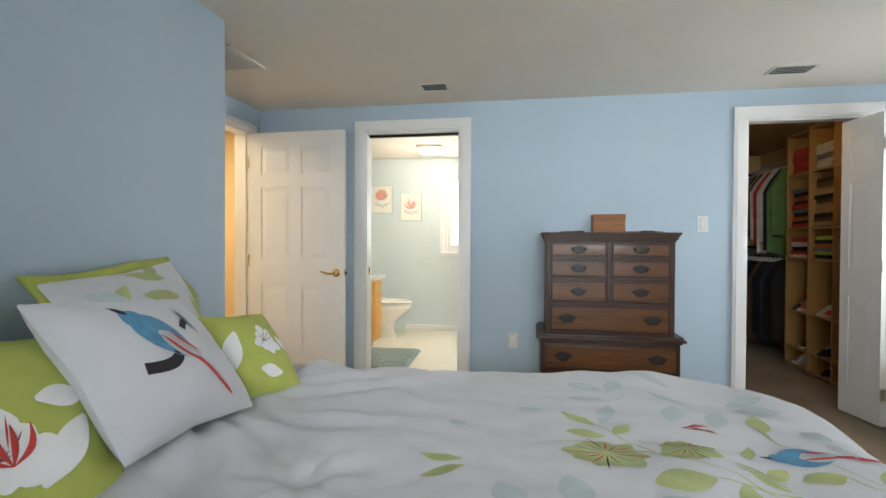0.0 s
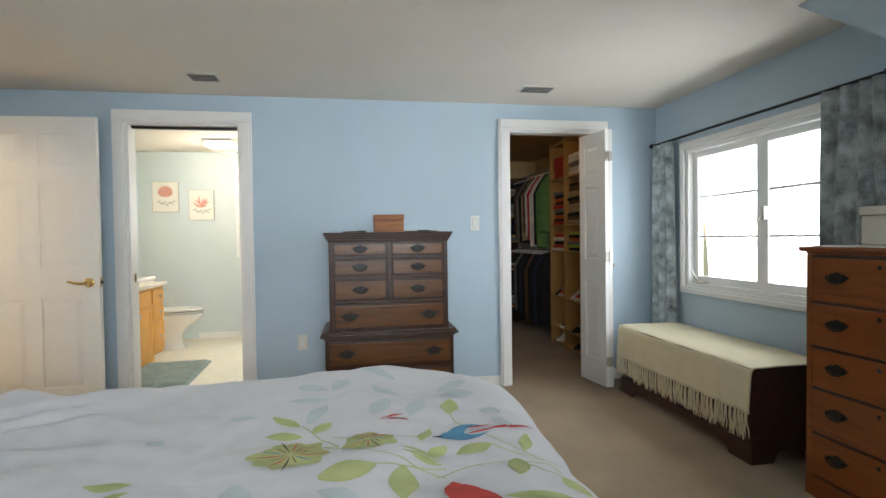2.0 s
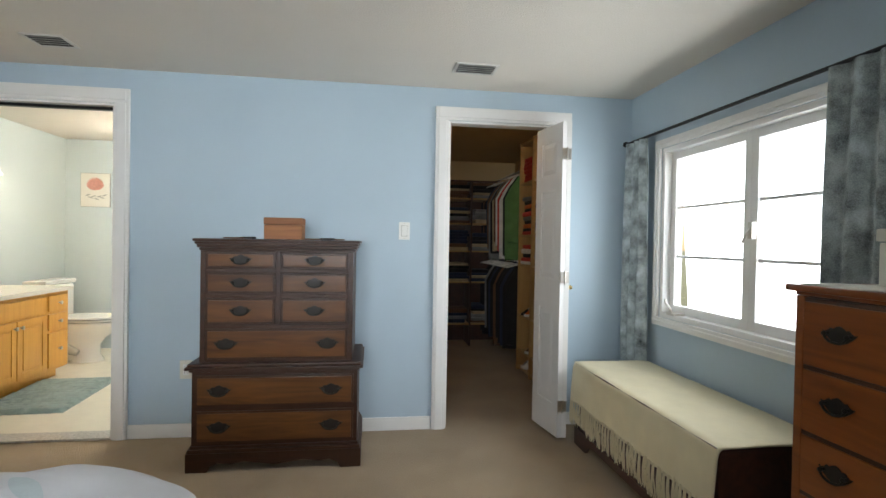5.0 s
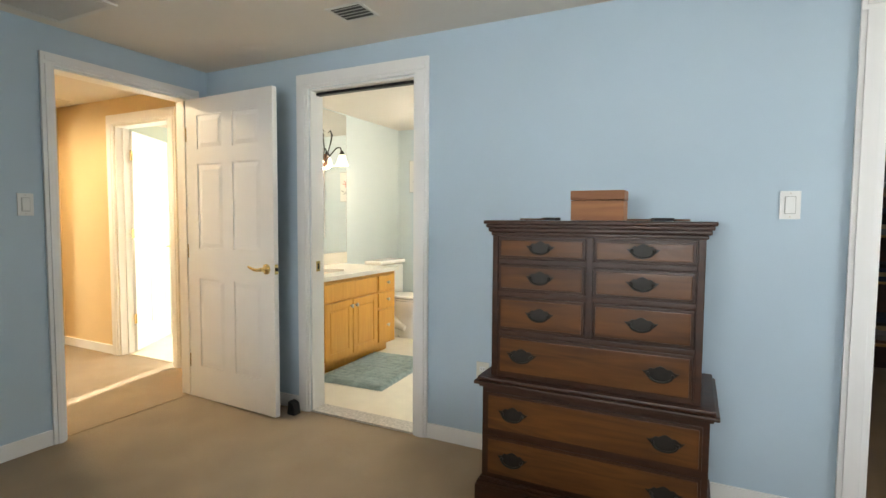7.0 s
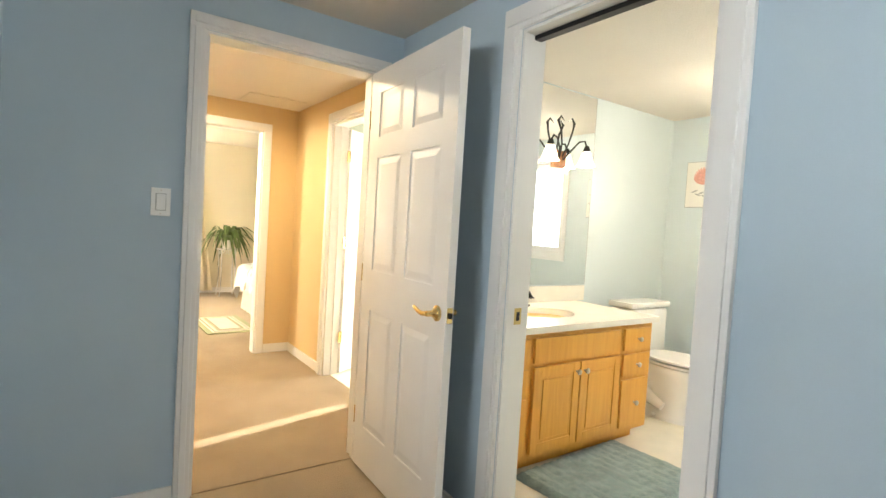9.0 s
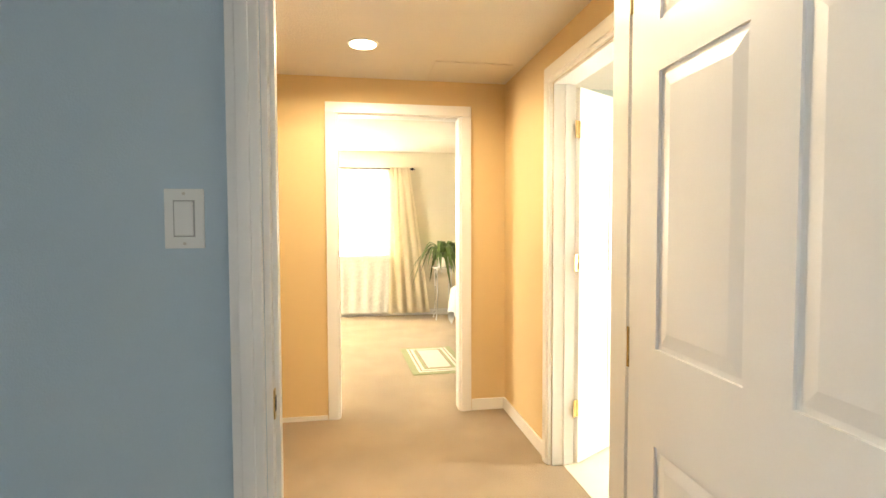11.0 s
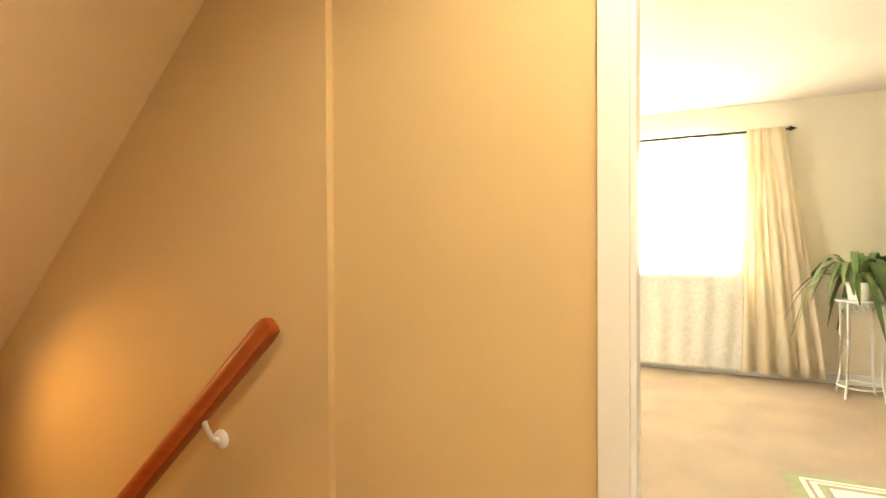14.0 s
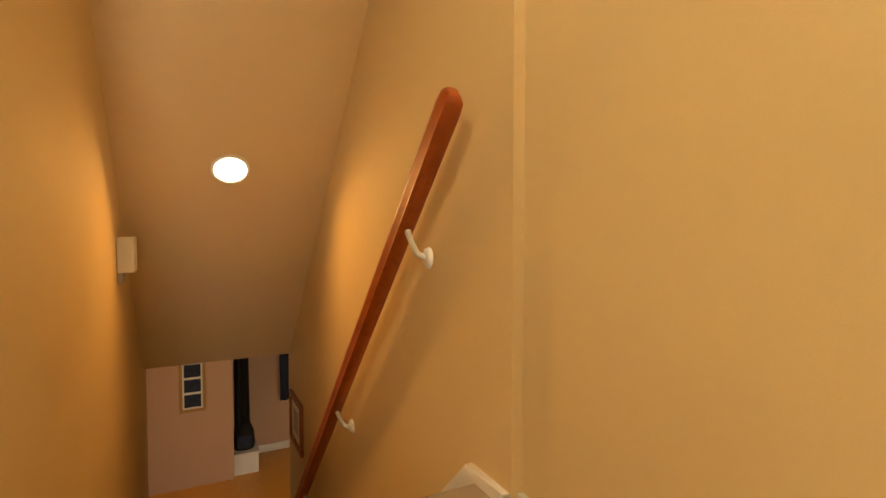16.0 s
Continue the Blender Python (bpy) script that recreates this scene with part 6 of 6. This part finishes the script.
part("sketch", bm_box(0.008, 0.0095, -0.10, 0.06, -0.09, 0.07), M["greyink"], f2)
curtain("curtain", "black curtain hanging by the doorway downstairs", "Y", -8.05, -3.56, -3.40, -2.3, -0.4, M["cloth_black"], 3, 0.03, 1.3)
curtain("curtain", "dark curtain hanging on the far lower wall", "Y", -8.42, -4.22, -4.04, -1.9, -0.35, M["cloth_navy"], 2, 0.02, 1.1)
bag = thing("backpack", "black bag slumped by the downstairs doorway", "bag")
bm = bmesh.new()
loft(bm, [oval(-2.36, -3.62, -3.36, 0.10), oval(-2.30, -3.64, -3.34, 0.12), oval(-2.12, -3.62, -3.36, 0.12), oval(-2.02, -3.58, -3.42, 0.08)])
bmesh.ops.translate(bm, verts=bm.verts, vec=(0, -8.08, 0))
part("body", bm, M["cloth_black"], bag)
part("front_pocket", bm_box(-3.58, -3.40, -7.97, -7.955, -2.32, -2.16, bevel=0.006), M["cloth_navy"], bag)
wc = thing("low_cabinet", "low white cabinet standing by the downstairs doorway", "cabinet")
part("body", bm_box(-3.66, -3.355, -8.30, -7.90, -2.65, -2.385, bevel=0.004), M["trim"], wc)
part("top", bm_box(-3.675, -3.345, -8.31, -7.885, -2.384, -2.362, bevel=0.004), M["trim"], wc)
bm = bmesh.new()
box(bm, -6.0, -3.36, -8.5, -8.485, -2.65, -2.54, 0.003)
solid("baseboard_lower", bm, M["trim"], "white baseboard of the storey below", "baseboard", "structure")
ldr = thing("door_4", "plain tan door of the storey below standing ajar", "door", kind="structure", at=pose(-2.45, -4.9, -2.64, 0, 0, -95))
bm = bmesh.new()
panel_leaf(bm, 0.76, 2.0, 0.035, [(0.1, 0.34), (0.42, 0.66)], SIX[1])
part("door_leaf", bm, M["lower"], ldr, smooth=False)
bm = bmesh.new()
rod(bm, (0.70, -0.017, 0.95), (0.70, -0.06, 0.95), 0.01)
ball(bm, (0.70, -0.07, 0.95), 0.027)
part("door_knob", bm, M["brass"], ldr, "brass door knob")

# ---- guest bedroom ----
curtain_rod("black curtain rod over the guest window", "X", GX + 0.08, -2.55, 0.0, 2.125)
curtain("curtain", "cream curtain panel tied loosely beside the window", "X", GX + 0.11, -0.30, -0.03, 0.05, 2.14, M["curtain_cream"], 4, 0.035, 2.25, "guest curtains", grow=0.12)
curtain("curtain", "cream curtain panel at the far window side", "X", GX + 0.11, -2.5, -2.2, 0.05, 2.14, M["curtain_cream"], 4, 0.035, 1.8, "guest curtains", grow=-0.06)
curtain("sheer_curtain", "ivory lace sheer hanging to the floor below the window", "X", GX + 0.07, -2.3, -0.33, 0.04, 0.885, M["sheer"], 11, 0.009, 1.0)
sheer_mat = bpy.data.materials.new("sheer_voile")
sheer_mat.use_nodes = True
tn = sheer_mat.node_tree
pb = tn.nodes["Principled BSDF"]
pb.inputs["Base Color"].default_value = (0.92, 0.90, 0.84, 1)
tr = tn.nodes.new("ShaderNodeBsdfTranslucent")
tr.inputs[0].default_value = (0.95, 0.93, 0.88, 1)
mx = tn.nodes.new("ShaderNodeMixShader")
mx.inputs[0].default_value = 0.75
tn.links.new(pb.outputs[0], mx.inputs[1])
tn.links.new(tr.outputs[0], mx.inputs[2])
tn.links.new(mx.outputs[0], tn.nodes["Material Output"].inputs[0])
curtain("sheer_curtain", "bright ivory voile hanging over the sunlit window", "X", GX + 0.07, -2.3, -0.33, 0.885, 2.12, sheer_mat, 13, 0.02, 1.0)

ps = thing("plant_stand", "white wrought metal plant stand", "plant stand", at=pose(-7.1, 0.41, 0))
bm = bmesh.new()
lathe(bm, [(0.001, 0.735), (0.155, 0.735), (0.16, 0.728), (0.155, 0.720), (0.001, 0.720)], (0, 0, 0), 28)
part("top", bm, M["plastic"], ps)
for k in range(4):
    a = math.pi / 4 + k * math.pi / 2
    c, s = math.cos(a), math.sin(a)
    bm = bmesh.new()
    tube(bm, [(0.145 * c, 0.145 * s, 0.725), (0.14 * c, 0.14 * s, 0.45), (0.145 * c, 0.145 * s, 0.15), (0.17 * c, 0.17 * s, 0.006)], 0.009, 8)
    part("leg", bm, M["plastic"], ps)
    bm = bmesh.new()
    a2 = a + math.pi / 2
    for q in range(3):
        cx, cy = (c * (3 - q) + math.cos(a2) * (q + 1)) / 4 * 0.145, (s * (3 - q) + math.sin(a2) * (q + 1)) / 4 * 0.145
        tube(bm, [(cx + 0.022 * math.cos(t) * -s, cy + 0.022 * math.cos(t) * c, 0.685 + 0.028 * math.sin(t)) for t in [2 * math.pi * i / 10 for i in range(11)]], 0.004, 5)
    part("scrollwork", bm, M["plastic"], ps)
bm = bmesh.new()
tube(bm, [(0.143 * math.cos(t), 0.143 * math.sin(t), 0.09) for t in [2 * math.pi * i / 24 for i in range(25)]], 0.006, 6)
part("ring", bm, M["plastic"], ps)
pt = thing("potted_plant", "strappy green houseplant in a white pot", "potted plant", at=pose(-7.1, 0.41, 0.737))
bm = bmesh.new()
lathe(bm, [(0.001, 0), (0.075, 0), (0.095, 0.12), (0.10, 0.135), (0.09, 0.135), (0.085, 0.115), (0.001, 0.11)], (0, 0, 0), 24)
part("pot", bm, M["porcelain"], pt)
random.seed(11)
for k in range(46):
    a = random.uniform(0, 2 * math.pi)
    L, up = random.uniform(0.22, 0.52), random.uniform(0.14, 0.34)
    droop = random.uniform(0.15, 0.62)
    bm = bmesh.new()
    rows = []
    for i in range(9):
        t = i / 8
        r = 0.03 + L * t * (1 - 0.25 * droop * t)
        z = 0.12 + up * math.sin(min(1.0, t * 1.6) * math.pi / 2) - droop * t ** 2.2
        w = 0.024 * (math.sin(math.pi * min(0.98, 0.12 + 0.86 * t)) ** 0.7)
        c, s = math.cos(a + 0.25 * t), math.sin(a + 0.25 * t)
        rows.append([(r * c - s * w, r * s + c * w, z + 0.003), (r * c, r * s, z - 0.003), (r * c + s * w, r * s - c * w, z + 0.003)])
    sheet(bm, rows)
    part("leaf", bm, M["plant"], pt)

gd = thing("guest_dresser", "red-brown wooden dresser against the guest wall", "dresser")
part("case", bm_box(GX + 0.02, -7.06, 0.97, 2.2, 0.08, 0.715, bevel=0.004), M["rail"], gd)
part("top", bm_box(GX + 0.02, -7.03, 0.94, 2.22, 0.715, 0.742, bevel=0.006), M["rail"], gd)
for y in (1.0, 2.1):
    part("leg", bm_box(-7.14, -7.07, y, y + 0.07, 0, 0.08), M["rail"], gd)
for z0, z1 in ((0.53, 0.70), (0.32, 0.51), (0.11, 0.30)):
    part("drawer", bm_box(-7.065, -7.048, 1.0, 2.17, z0, z1, bevel=0.004), M["rail"], gd)
gm = thing("dresser_mirror", "honey wood framed mirror standing on the dresser", "mirror")
bm = bmesh.new()
for y0, y1, z0, z1 in ((1.05, 1.12, 0.83, 1.60), (1.94, 2.01, 0.83, 1.60), (1.12, 1.94, 1.53, 1.60), (1.12, 1.94, 0.83, 0.90)):
    box(bm, GX + 0.05, GX + 0.085, y0, y1, z0, z1, 0.008)
part("frame", bm, M["oak"], gm)
part("glass", bm_box(GX + 0.055, GX + 0.065, 1.12, 1.94, 0.90, 1.53), M["mirror"], gm, smooth=False)
for y in (1.02, 2.01):
    part("post", bm_box(GX + 0.05, GX + 0.08, y, y + 0.03, 0.743, 1.30, bevel=0.006), M["oak"], gm)
gb = thing("guest_bed", "guest bed with mattress and gathered white skirt", "bed")
part("mattress", bm_box(-5.84, -3.9, 0.47, 2.3, 0.30, 0.56, bevel=0.05), M["duvet"], gb)
part("box_spring", bm_box(-5.82, -3.9, 0.49, 2.3, 0.06, 0.30, bevel=0.02), M["duvet"], gb)
for x in (-5.7, -4.1):
    for y in (0.6, 2.1):
        bm = bmesh.new()
        rod(bm, (x, y, 0), (x, y, 0.06), 0.03)
        part("leg", bm, M["black"], gb)
bm = bmesh.new()
rows = []
for j in range(9):
    v = j / 8
    row = []
    for i in range(241):
        s = i / 240 * 3.7
        f = 0.014 * math.sin(s * 42) * (0.3 + v)
        if s < 1.85:
            row.append((-3.95 - s, 0.455 - f - 0.02 * v, 0.40 - 0.385 * v))
        else:
            row.append((-5.855 - f - 0.02 * v if s > 1.9 else -5.80 - (s - 1.85), 0.46 + (s - 1.85), 0.40 - 0.385 * v))
    rows.append(row)
sheet(bm, rows)
part("bed_skirt", bm, M["sheer"], gb, "gathered white bed skirt")


def guest_surface(x, y, lift=0.0):
    R, r, top = 0.16, 0.09, 0.62
    x0, y0 = -5.98 + r, 0.345 + r
    qx, qy = max(x, x0 + R), max(y, y0 + R)
    dx, dy = x - qx, y - qy
    L = math.hypot(dx, dy)
    puff = 0.018 * noise.noise(Vector((x * 3, y * 3, 5)))
    if L <= R:
        return Vector((x, y, top + puff + lift))
    nx, ny, d = dx / L, dy / L, L - R
    if d < r * math.pi / 2:
        a = d / r
        return Vector((qx + nx * (R + (r + lift) * math.sin(a)), qy + ny * (R + (r + lift) * math.sin(a)), top + puff - r * (1 - math.cos(a)) + lift * math.cos(a)))
    e = d - r * math.pi / 2
    o = R + r + 0.12 * e + 0.02 * math.sin(16 * (x - y)) * e / 0.3 + lift
    return Vector((qx + nx * o, qy + ny * o, top + puff - r - e))


gq = thing("guest_quilt", "white quilt printed with grey-brown leaves", "quilt")
bm = bmesh.new()
sheet(bm, [[guest_surface(-6.22 + 2.3 * i / 90, 0.10 + 2.2 * j / 80) for i in range(91)] for j in range(81)])
q = part("cover", bm, M["duvet"], gq)
random.seed(21)
for k in range(110):
    bm = bmesh.new()
    leaf(bm, guest_surface, random.uniform(-6.15, -4.4), random.uniform(0.15, 1.5), random.uniform(0, 360), random.uniform(0.07, 0.13), random.uniform(0.04, 0.07), n=5, m=2)
    part("leaf_print", bm, M["rug_brown"] if k % 3 else M["greyink"], gq)

for ob in (gb, gq):
    ob.location = (-0.08, -0.07, 0)

rg = thing("accent_rug", "sage bordered accent rug with ivory centre", "rug", at=pose(-4.93, -0.06, 0.0, 0, 0, 2))
z = 0.0
for k, (hx, hy, nm, mat) in enumerate(((0.48, 0.265, "field", M["rug_green"]), (0.425, 0.205, "border_band", M["rug_white"]), (0.40, 0.185, "border_band", M["rug_brown"]), (0.385, 0.17, "border_band", M["rug_white"]), (0.36, 0.145, "border_band", M["rug_green"]), (0.335, 0.12, "border_band", M["rug_brown"]), (0.32, 0.105, "centre_panel", M["rug_white"]))):
    part(nm, bm_box(-hx, hx, -hy, hy, 0.0 if k == 0 else 0.010 + 0.0016 * (k - 1), 0.010 + 0.0016 * k, bevel=0.0), mat, rg)

# ---- closet ----
su = thing("closet_shelving", "birch closet shelving with open cubbies", "closet shelves")
SXF, SXB = 3.47, 3.845
YD = [0.34, 0.72, 1.10, 1.49]
for y in YD:
    part("divider", bm_box(SXF, SXB, y - 0.009, y + 0.009, 0.005, 2.21, bevel=0.002), M["shelf"], su)
SZ = [0.04, 0.20, 0.54, 1.03, 1.31, 1.81, 2.19]
for a, b in zip(YD, YD[1:]):
    for z in SZ:
        part("shelf", bm_box(SXF + 0.01, SXB, a + 0.009, b - 0.009, z - 0.009, z + 0.009), M["shelf"], su)
random.seed(33)
CL = ["cloth_black", "cloth_navy", "cloth_white", "cloth_red", "cloth_brown", "cloth_grey", "cloth_tan", "cloth_orange", "cloth_lime"]


def folded(x, y, z, w, n, cols, label):
    ob = thing("folded_clothes", label, "clothes", "folded clothes on shelves", at=pose(x, y, z))
    zz = 0.0
    for k in range(n):
        h = random.uniform(0.03, 0.05)
        bm = bmesh.new()
        box(bm, -0.15, 0.15, -w / 2, w / 2, 0, h, h * 0.42)
        for v in bm.verts:
            v.co += Vector((0.006, 0.008, 0.005)) * noise.noise(v.co * 14 + Vector((k, x * 9, y * 9)))
        bmesh.ops.transform(bm, matrix=pose(random.uniform(-0.012, 0.012), random.uniform(-0.01, 0.01), zz + 0.003, 0, 0, random.uniform(-4, 4)), verts=bm.verts)
        part("garment", bm, M[cols[k % len(cols)]], ob)
        zz += h - 0.004


names = {"cloth_red": "red", "cloth_white": "white", "cloth_black": "black", "cloth_grey": "grey", "cloth_brown": "brown", "cloth_tan": "tan", "cloth_lime": "lime green", "cloth_orange": "orange", "cloth_navy": "navy"}
for yi, zi, cols, n in ((2, 5, ["cloth_red"], 6), (1, 5, ["cloth_white", "cloth_white", "cloth_grey", "cloth_white"], 6), (2, 4, ["cloth_red", "cloth_black", "cloth_orange", "cloth_black", "cloth_grey"], 10), (1, 4, ["cloth_tan", "cloth_brown", "cloth_black", "cloth_tan"], 11), (2, 3, ["cloth_white", "cloth_red", "cloth_black"], 5), (1, 3, ["cloth_black", "cloth_lime", "cloth_grey", "cloth_orange"], 6),
                        (0, 5, ["cloth_navy", "cloth_grey"], 6), (0, 4, ["cloth_black", "cloth_navy"], 9), (0, 3, ["cloth_grey", "cloth_black"], 5)):
    folded(SXF + 0.17, (YD[yi] + YD[yi + 1]) / 2, SZ[zi] + 0.01, 0.27, n, cols, "stack of folded %s clothes in a closet cubby" % names[cols[0]])


def shoe(x, y, z, turn, col, label):
    ob = thing("shoe", label, "shoe", "shoes in the closet", at=pose(x, y, z, 0, 0, turn))
    bm = bmesh.new()
    loft(bm, [oval(0.0, -0.13, 0.13, 0.042, 18), oval(0.022, -0.132, 0.132, 0.044, 18)])
    part("sole", bm, M["cloth_white"] if col != "cloth_black" else M["black"], ob)
    bm = bmesh.new()
    loft(bm, [oval(0.023, -0.125, 0.122, 0.040, 18), oval(0.055, -0.12, 0.085, 0.038, 18), oval(0.085, -0.118, 0.02, 0.034, 18), oval(0.10, -0.118, -0.02, 0.030, 18)])
    part("upper", bm, M[col], ob)
    bm = bmesh.new()
    for k in range(4):
        tube(bm, [(0.02 + 0.014 * k, -0.022, 0.085 - 0.009 * k), (0.022 + 0.014 * k, 0, 0.093 - 0.009 * k), (0.02 + 0.014 * k, 0.022, 0.085 - 0.009 * k)], 0.003, 5)
    part("laces", bm, M["cloth_white"], ob)


for yi, zi, col in ((2, 2, "cloth_black"), (2, 2, "cloth_orange"), (1, 2, "cloth_red"), (1, 2, "cloth_white"), (0, 2, "cloth_grey"), (2, 1, "cloth_brown"), (1, 1, "cloth_black"), (2, 0, "cloth_grey"), (2, 0, "cloth_white"), (1, 0, "cloth_black"), (0, 1, "cloth_black")):
    k = random.uniform(-0.08, 0.08)
    shoe(SXF + 0.13, (YD[yi] + YD[yi + 1]) / 2 + k, SZ[zi] + 0.010, 180 + random.uniform(-12, 12), col, "%s lace-up shoe on a closet shelf" % names[col])


def hanging(x, y, z, col, L, w, label, turn=0):
    """A garment on a hanger whose hook sits on a rod running along y."""
    ob = thing("hanging_garment", label, "clothes", "clothes on the closet rods", at=pose(x, y, z, 0, 0, turn))
    bm = bmesh.new()
    tube(bm, [(0, 0, 0.0), (0.012, 0, 0.015), (0.0, 0, 0.025), (-0.012, 0, 0.012), (0, 0, -0.03), (0, 0, -0.05)], 0.0025, 6)
    tube(bm, [(-w / 2, 0, -0.11), (0, 0, -0.05), (w / 2, 0, -0.11)], 0.005, 6)
    part("hanger", bm, M["cloth_white"] if col != "cloth_white" else M["shelf"], ob)
    bm = bmesh.new()
    rings = []
    for i in range(9):
        t = i / 8
        ww = w / 2 * (0.30 + 0.72 * min(1, t * 5) - 0.06 * t)
        zz = -0.06 - 0.05 * min(1, t * 5) - L * t
        rings.append([(ww * math.cos(a), (0.020 + 0.012 * t) * math.sin(a) + 0.010 * math.sin(5 * a + 3 * y) * t, zz + 0.01 * math.sin(4 * a)) for a in [2 * math.pi * k / 22 for k in range(22)]])
    loft(bm, rings)
    part("cloth", bm, M[col], ob)


for z, label in ((2.0, "upper"), (1.10, "lower")):
    bm = bmesh.new()
    rod(bm, (3.60, 1.50, z), (3.60, 2.995, z), 0.014)
    solid("closet_rod", bm, M["nickel"], "metal closet rod carrying %s row of clothes" % label, "closet rod")
    # The lower row is mostly black to put the closet's shade into the cloth.
    cols = ["cloth_green", "cloth_green", "cloth_black", "cloth_white", "cloth_white", "cloth_red", "cloth_white", "cloth_brown", "cloth_tan", "cloth_black", "cloth_grey", "cloth_brown", "cloth_navy", "cloth_black", "cloth_brown", "cloth_black"] if z > 1.5 else ["cloth_black", "cloth_black", "cloth_navy", "cloth_black", "cloth_black", "cloth_brown", "cloth_black", "cloth_navy", "cloth_black", "cloth_grey", "cloth_black", "cloth_black"]
    for k, c in enumerate(cols):
        y = 1.60 + k * (1.3 / len(cols))
        cn = {"cloth_green": "green"}.get(c, names.get(c, "dark"))
        hanging(3.60, y, z, c, random.uniform(0.62, 0.84) if z > 1.5 else random.uniform(0.72, 0.90), 0.44, "%s garment on a hanger in the closet" % cn, random.uniform(-5, 5))
bs = thing("back_shelving", "dark shelves full of clothes on the closet back wall", "closet shelves")
for x in (1.95, 2.58, 3.21, 3.825):
    part("upright", bm_box(x, x + 0.02, 2.62, 2.995, 0.0, 1.98), M["chestwood"], bs)
BZ = [0.25, 0.75, 1.12, 1.45, 1.75, 1.96]
# Dark panel added behind the shelves to deepen the closet's shade.
part("back_panel", bm_box(1.97, 3.825, 2.985, 2.998, 0.0, 1.98), M["chestwood"], bs)
for z in BZ:
    for a, b in ((1.97, 2.58), (2.60, 3.21), (3.23, 3.825)):
        part("shelf", bm_box(a, b, 2.63, 2.984, z, z + 0.018), M["shelf"] if z < 1.9 else M["chestwood"], bs)
for z in BZ[:-1]:
    for x in (2.12, 2.42, 2.76, 3.05, 3.38, 3.68):
        random.seed(int(z * 100 + x * 10))
        ob = thing("folded_clothes", "mixed folded clothes on the back closet shelf, coloured dark for shade", "clothes", "folded clothes on shelves", at=pose(x, 2.80, z + 0.018))
        zz = 0
        for k in range(random.randint(4, 6)):
            h = random.uniform(0.03, 0.05)
            bm = bmesh.new()
            box(bm, -0.14, 0.14, -0.16, 0.15, 0, h, h * 0.4, turn=pose(random.uniform(-0.02, 0.02), random.uniform(-0.02, 0.02), zz, 0, 0, random.uniform(-8, 8)))
            # Mostly black, navy and brown, so the cloth colour carries the dimness.
            part("garment", bm, M[random.choice(["cloth_black", "cloth_navy", "cloth_black", "cloth_brown", "cloth_black", "cloth_tan", "cloth_navy", "cloth_grey"])], ob)
            zz += h - 0.003
cc = thing("closet_light", "plain closet ceiling coloured tan for its warm lamplight bulb in a porcelain holder", "ceiling light", at=pose(3.0, 0.27, 2.26))
bm = bmesh.new()
lathe(bm, [(0.001, 0), (0.06, 0), (0.055, -0.02), (0.03, -0.035), (0.001, -0.036)], (0, 0, 0), 20)
part("holder", bm, M["porcelain"], cc)
bm = bmesh.new()
ball(bm, (0, 0, -0.075), 0.032)
part("bulb", bm, M["lamp"], cc)

# ---- outside ----
M["lawn"] = material("winter_lawn", (0.12, 0.13, 0.06), 0.95, vary=0.4, scale=0.8, bump=0.3, fine=30)
M["siding"] = material("white_siding", (0.75, 0.75, 0.73), 0.7, vary=0.04, scale=1)
M["roofing"] = material("grey_shingle", (0.22, 0.22, 0.23), 0.9, vary=0.2, scale=3)
bm = bmesh.new()
box(bm, -400, 400, -400, 400, -3.3, -2.95)
solid("ground", bm, M["lawn"], "flat lawn and ground around the house", "ground", "structure", smooth=False)


def house(x, y, w, d, h, turn):
    ob = thing("neighbour_house", "white sided neighbouring house with grey roof", "house", "houses outside", at=pose(x, y, -2.95, 0, 0, turn))
    part("wall", bm_box(-w / 2, w / 2, -d / 2, d / 2, 0, h), M["siding"], ob, smooth=False)
    bm = bmesh.new()
    prism(bm, [(-d / 2 - 0.3, h - 0.05), (d / 2 + 0.3, h - 0.05), (0, h + d * 0.35)], -w / 2 - 0.3, w / 2 + 0.3, "X")
    part("roof", bm, M["roofing"], ob, smooth=False)
    for k in range(3):
        for z in (0.9, 3.4):
            u = -w / 2 + w * (k + 0.5) / 3
            f = part("window", bm_box(u - 0.5, u + 0.5, -d / 2 - 0.06, -d / 2 + 0.02, z, z + 1.3), M["trim"], ob, smooth=False)
            part("pane", bm_box(u - 0.42, u + 0.42, -d / 2 - 0.075, -d / 2 - 0.055, z + 0.08, z + 1.22), M["greyink"], f, smooth=False)


house(17, 2.5, 11, 8, 5.4, -90)
house(19, -11, 10, 8, 5.0, -90)
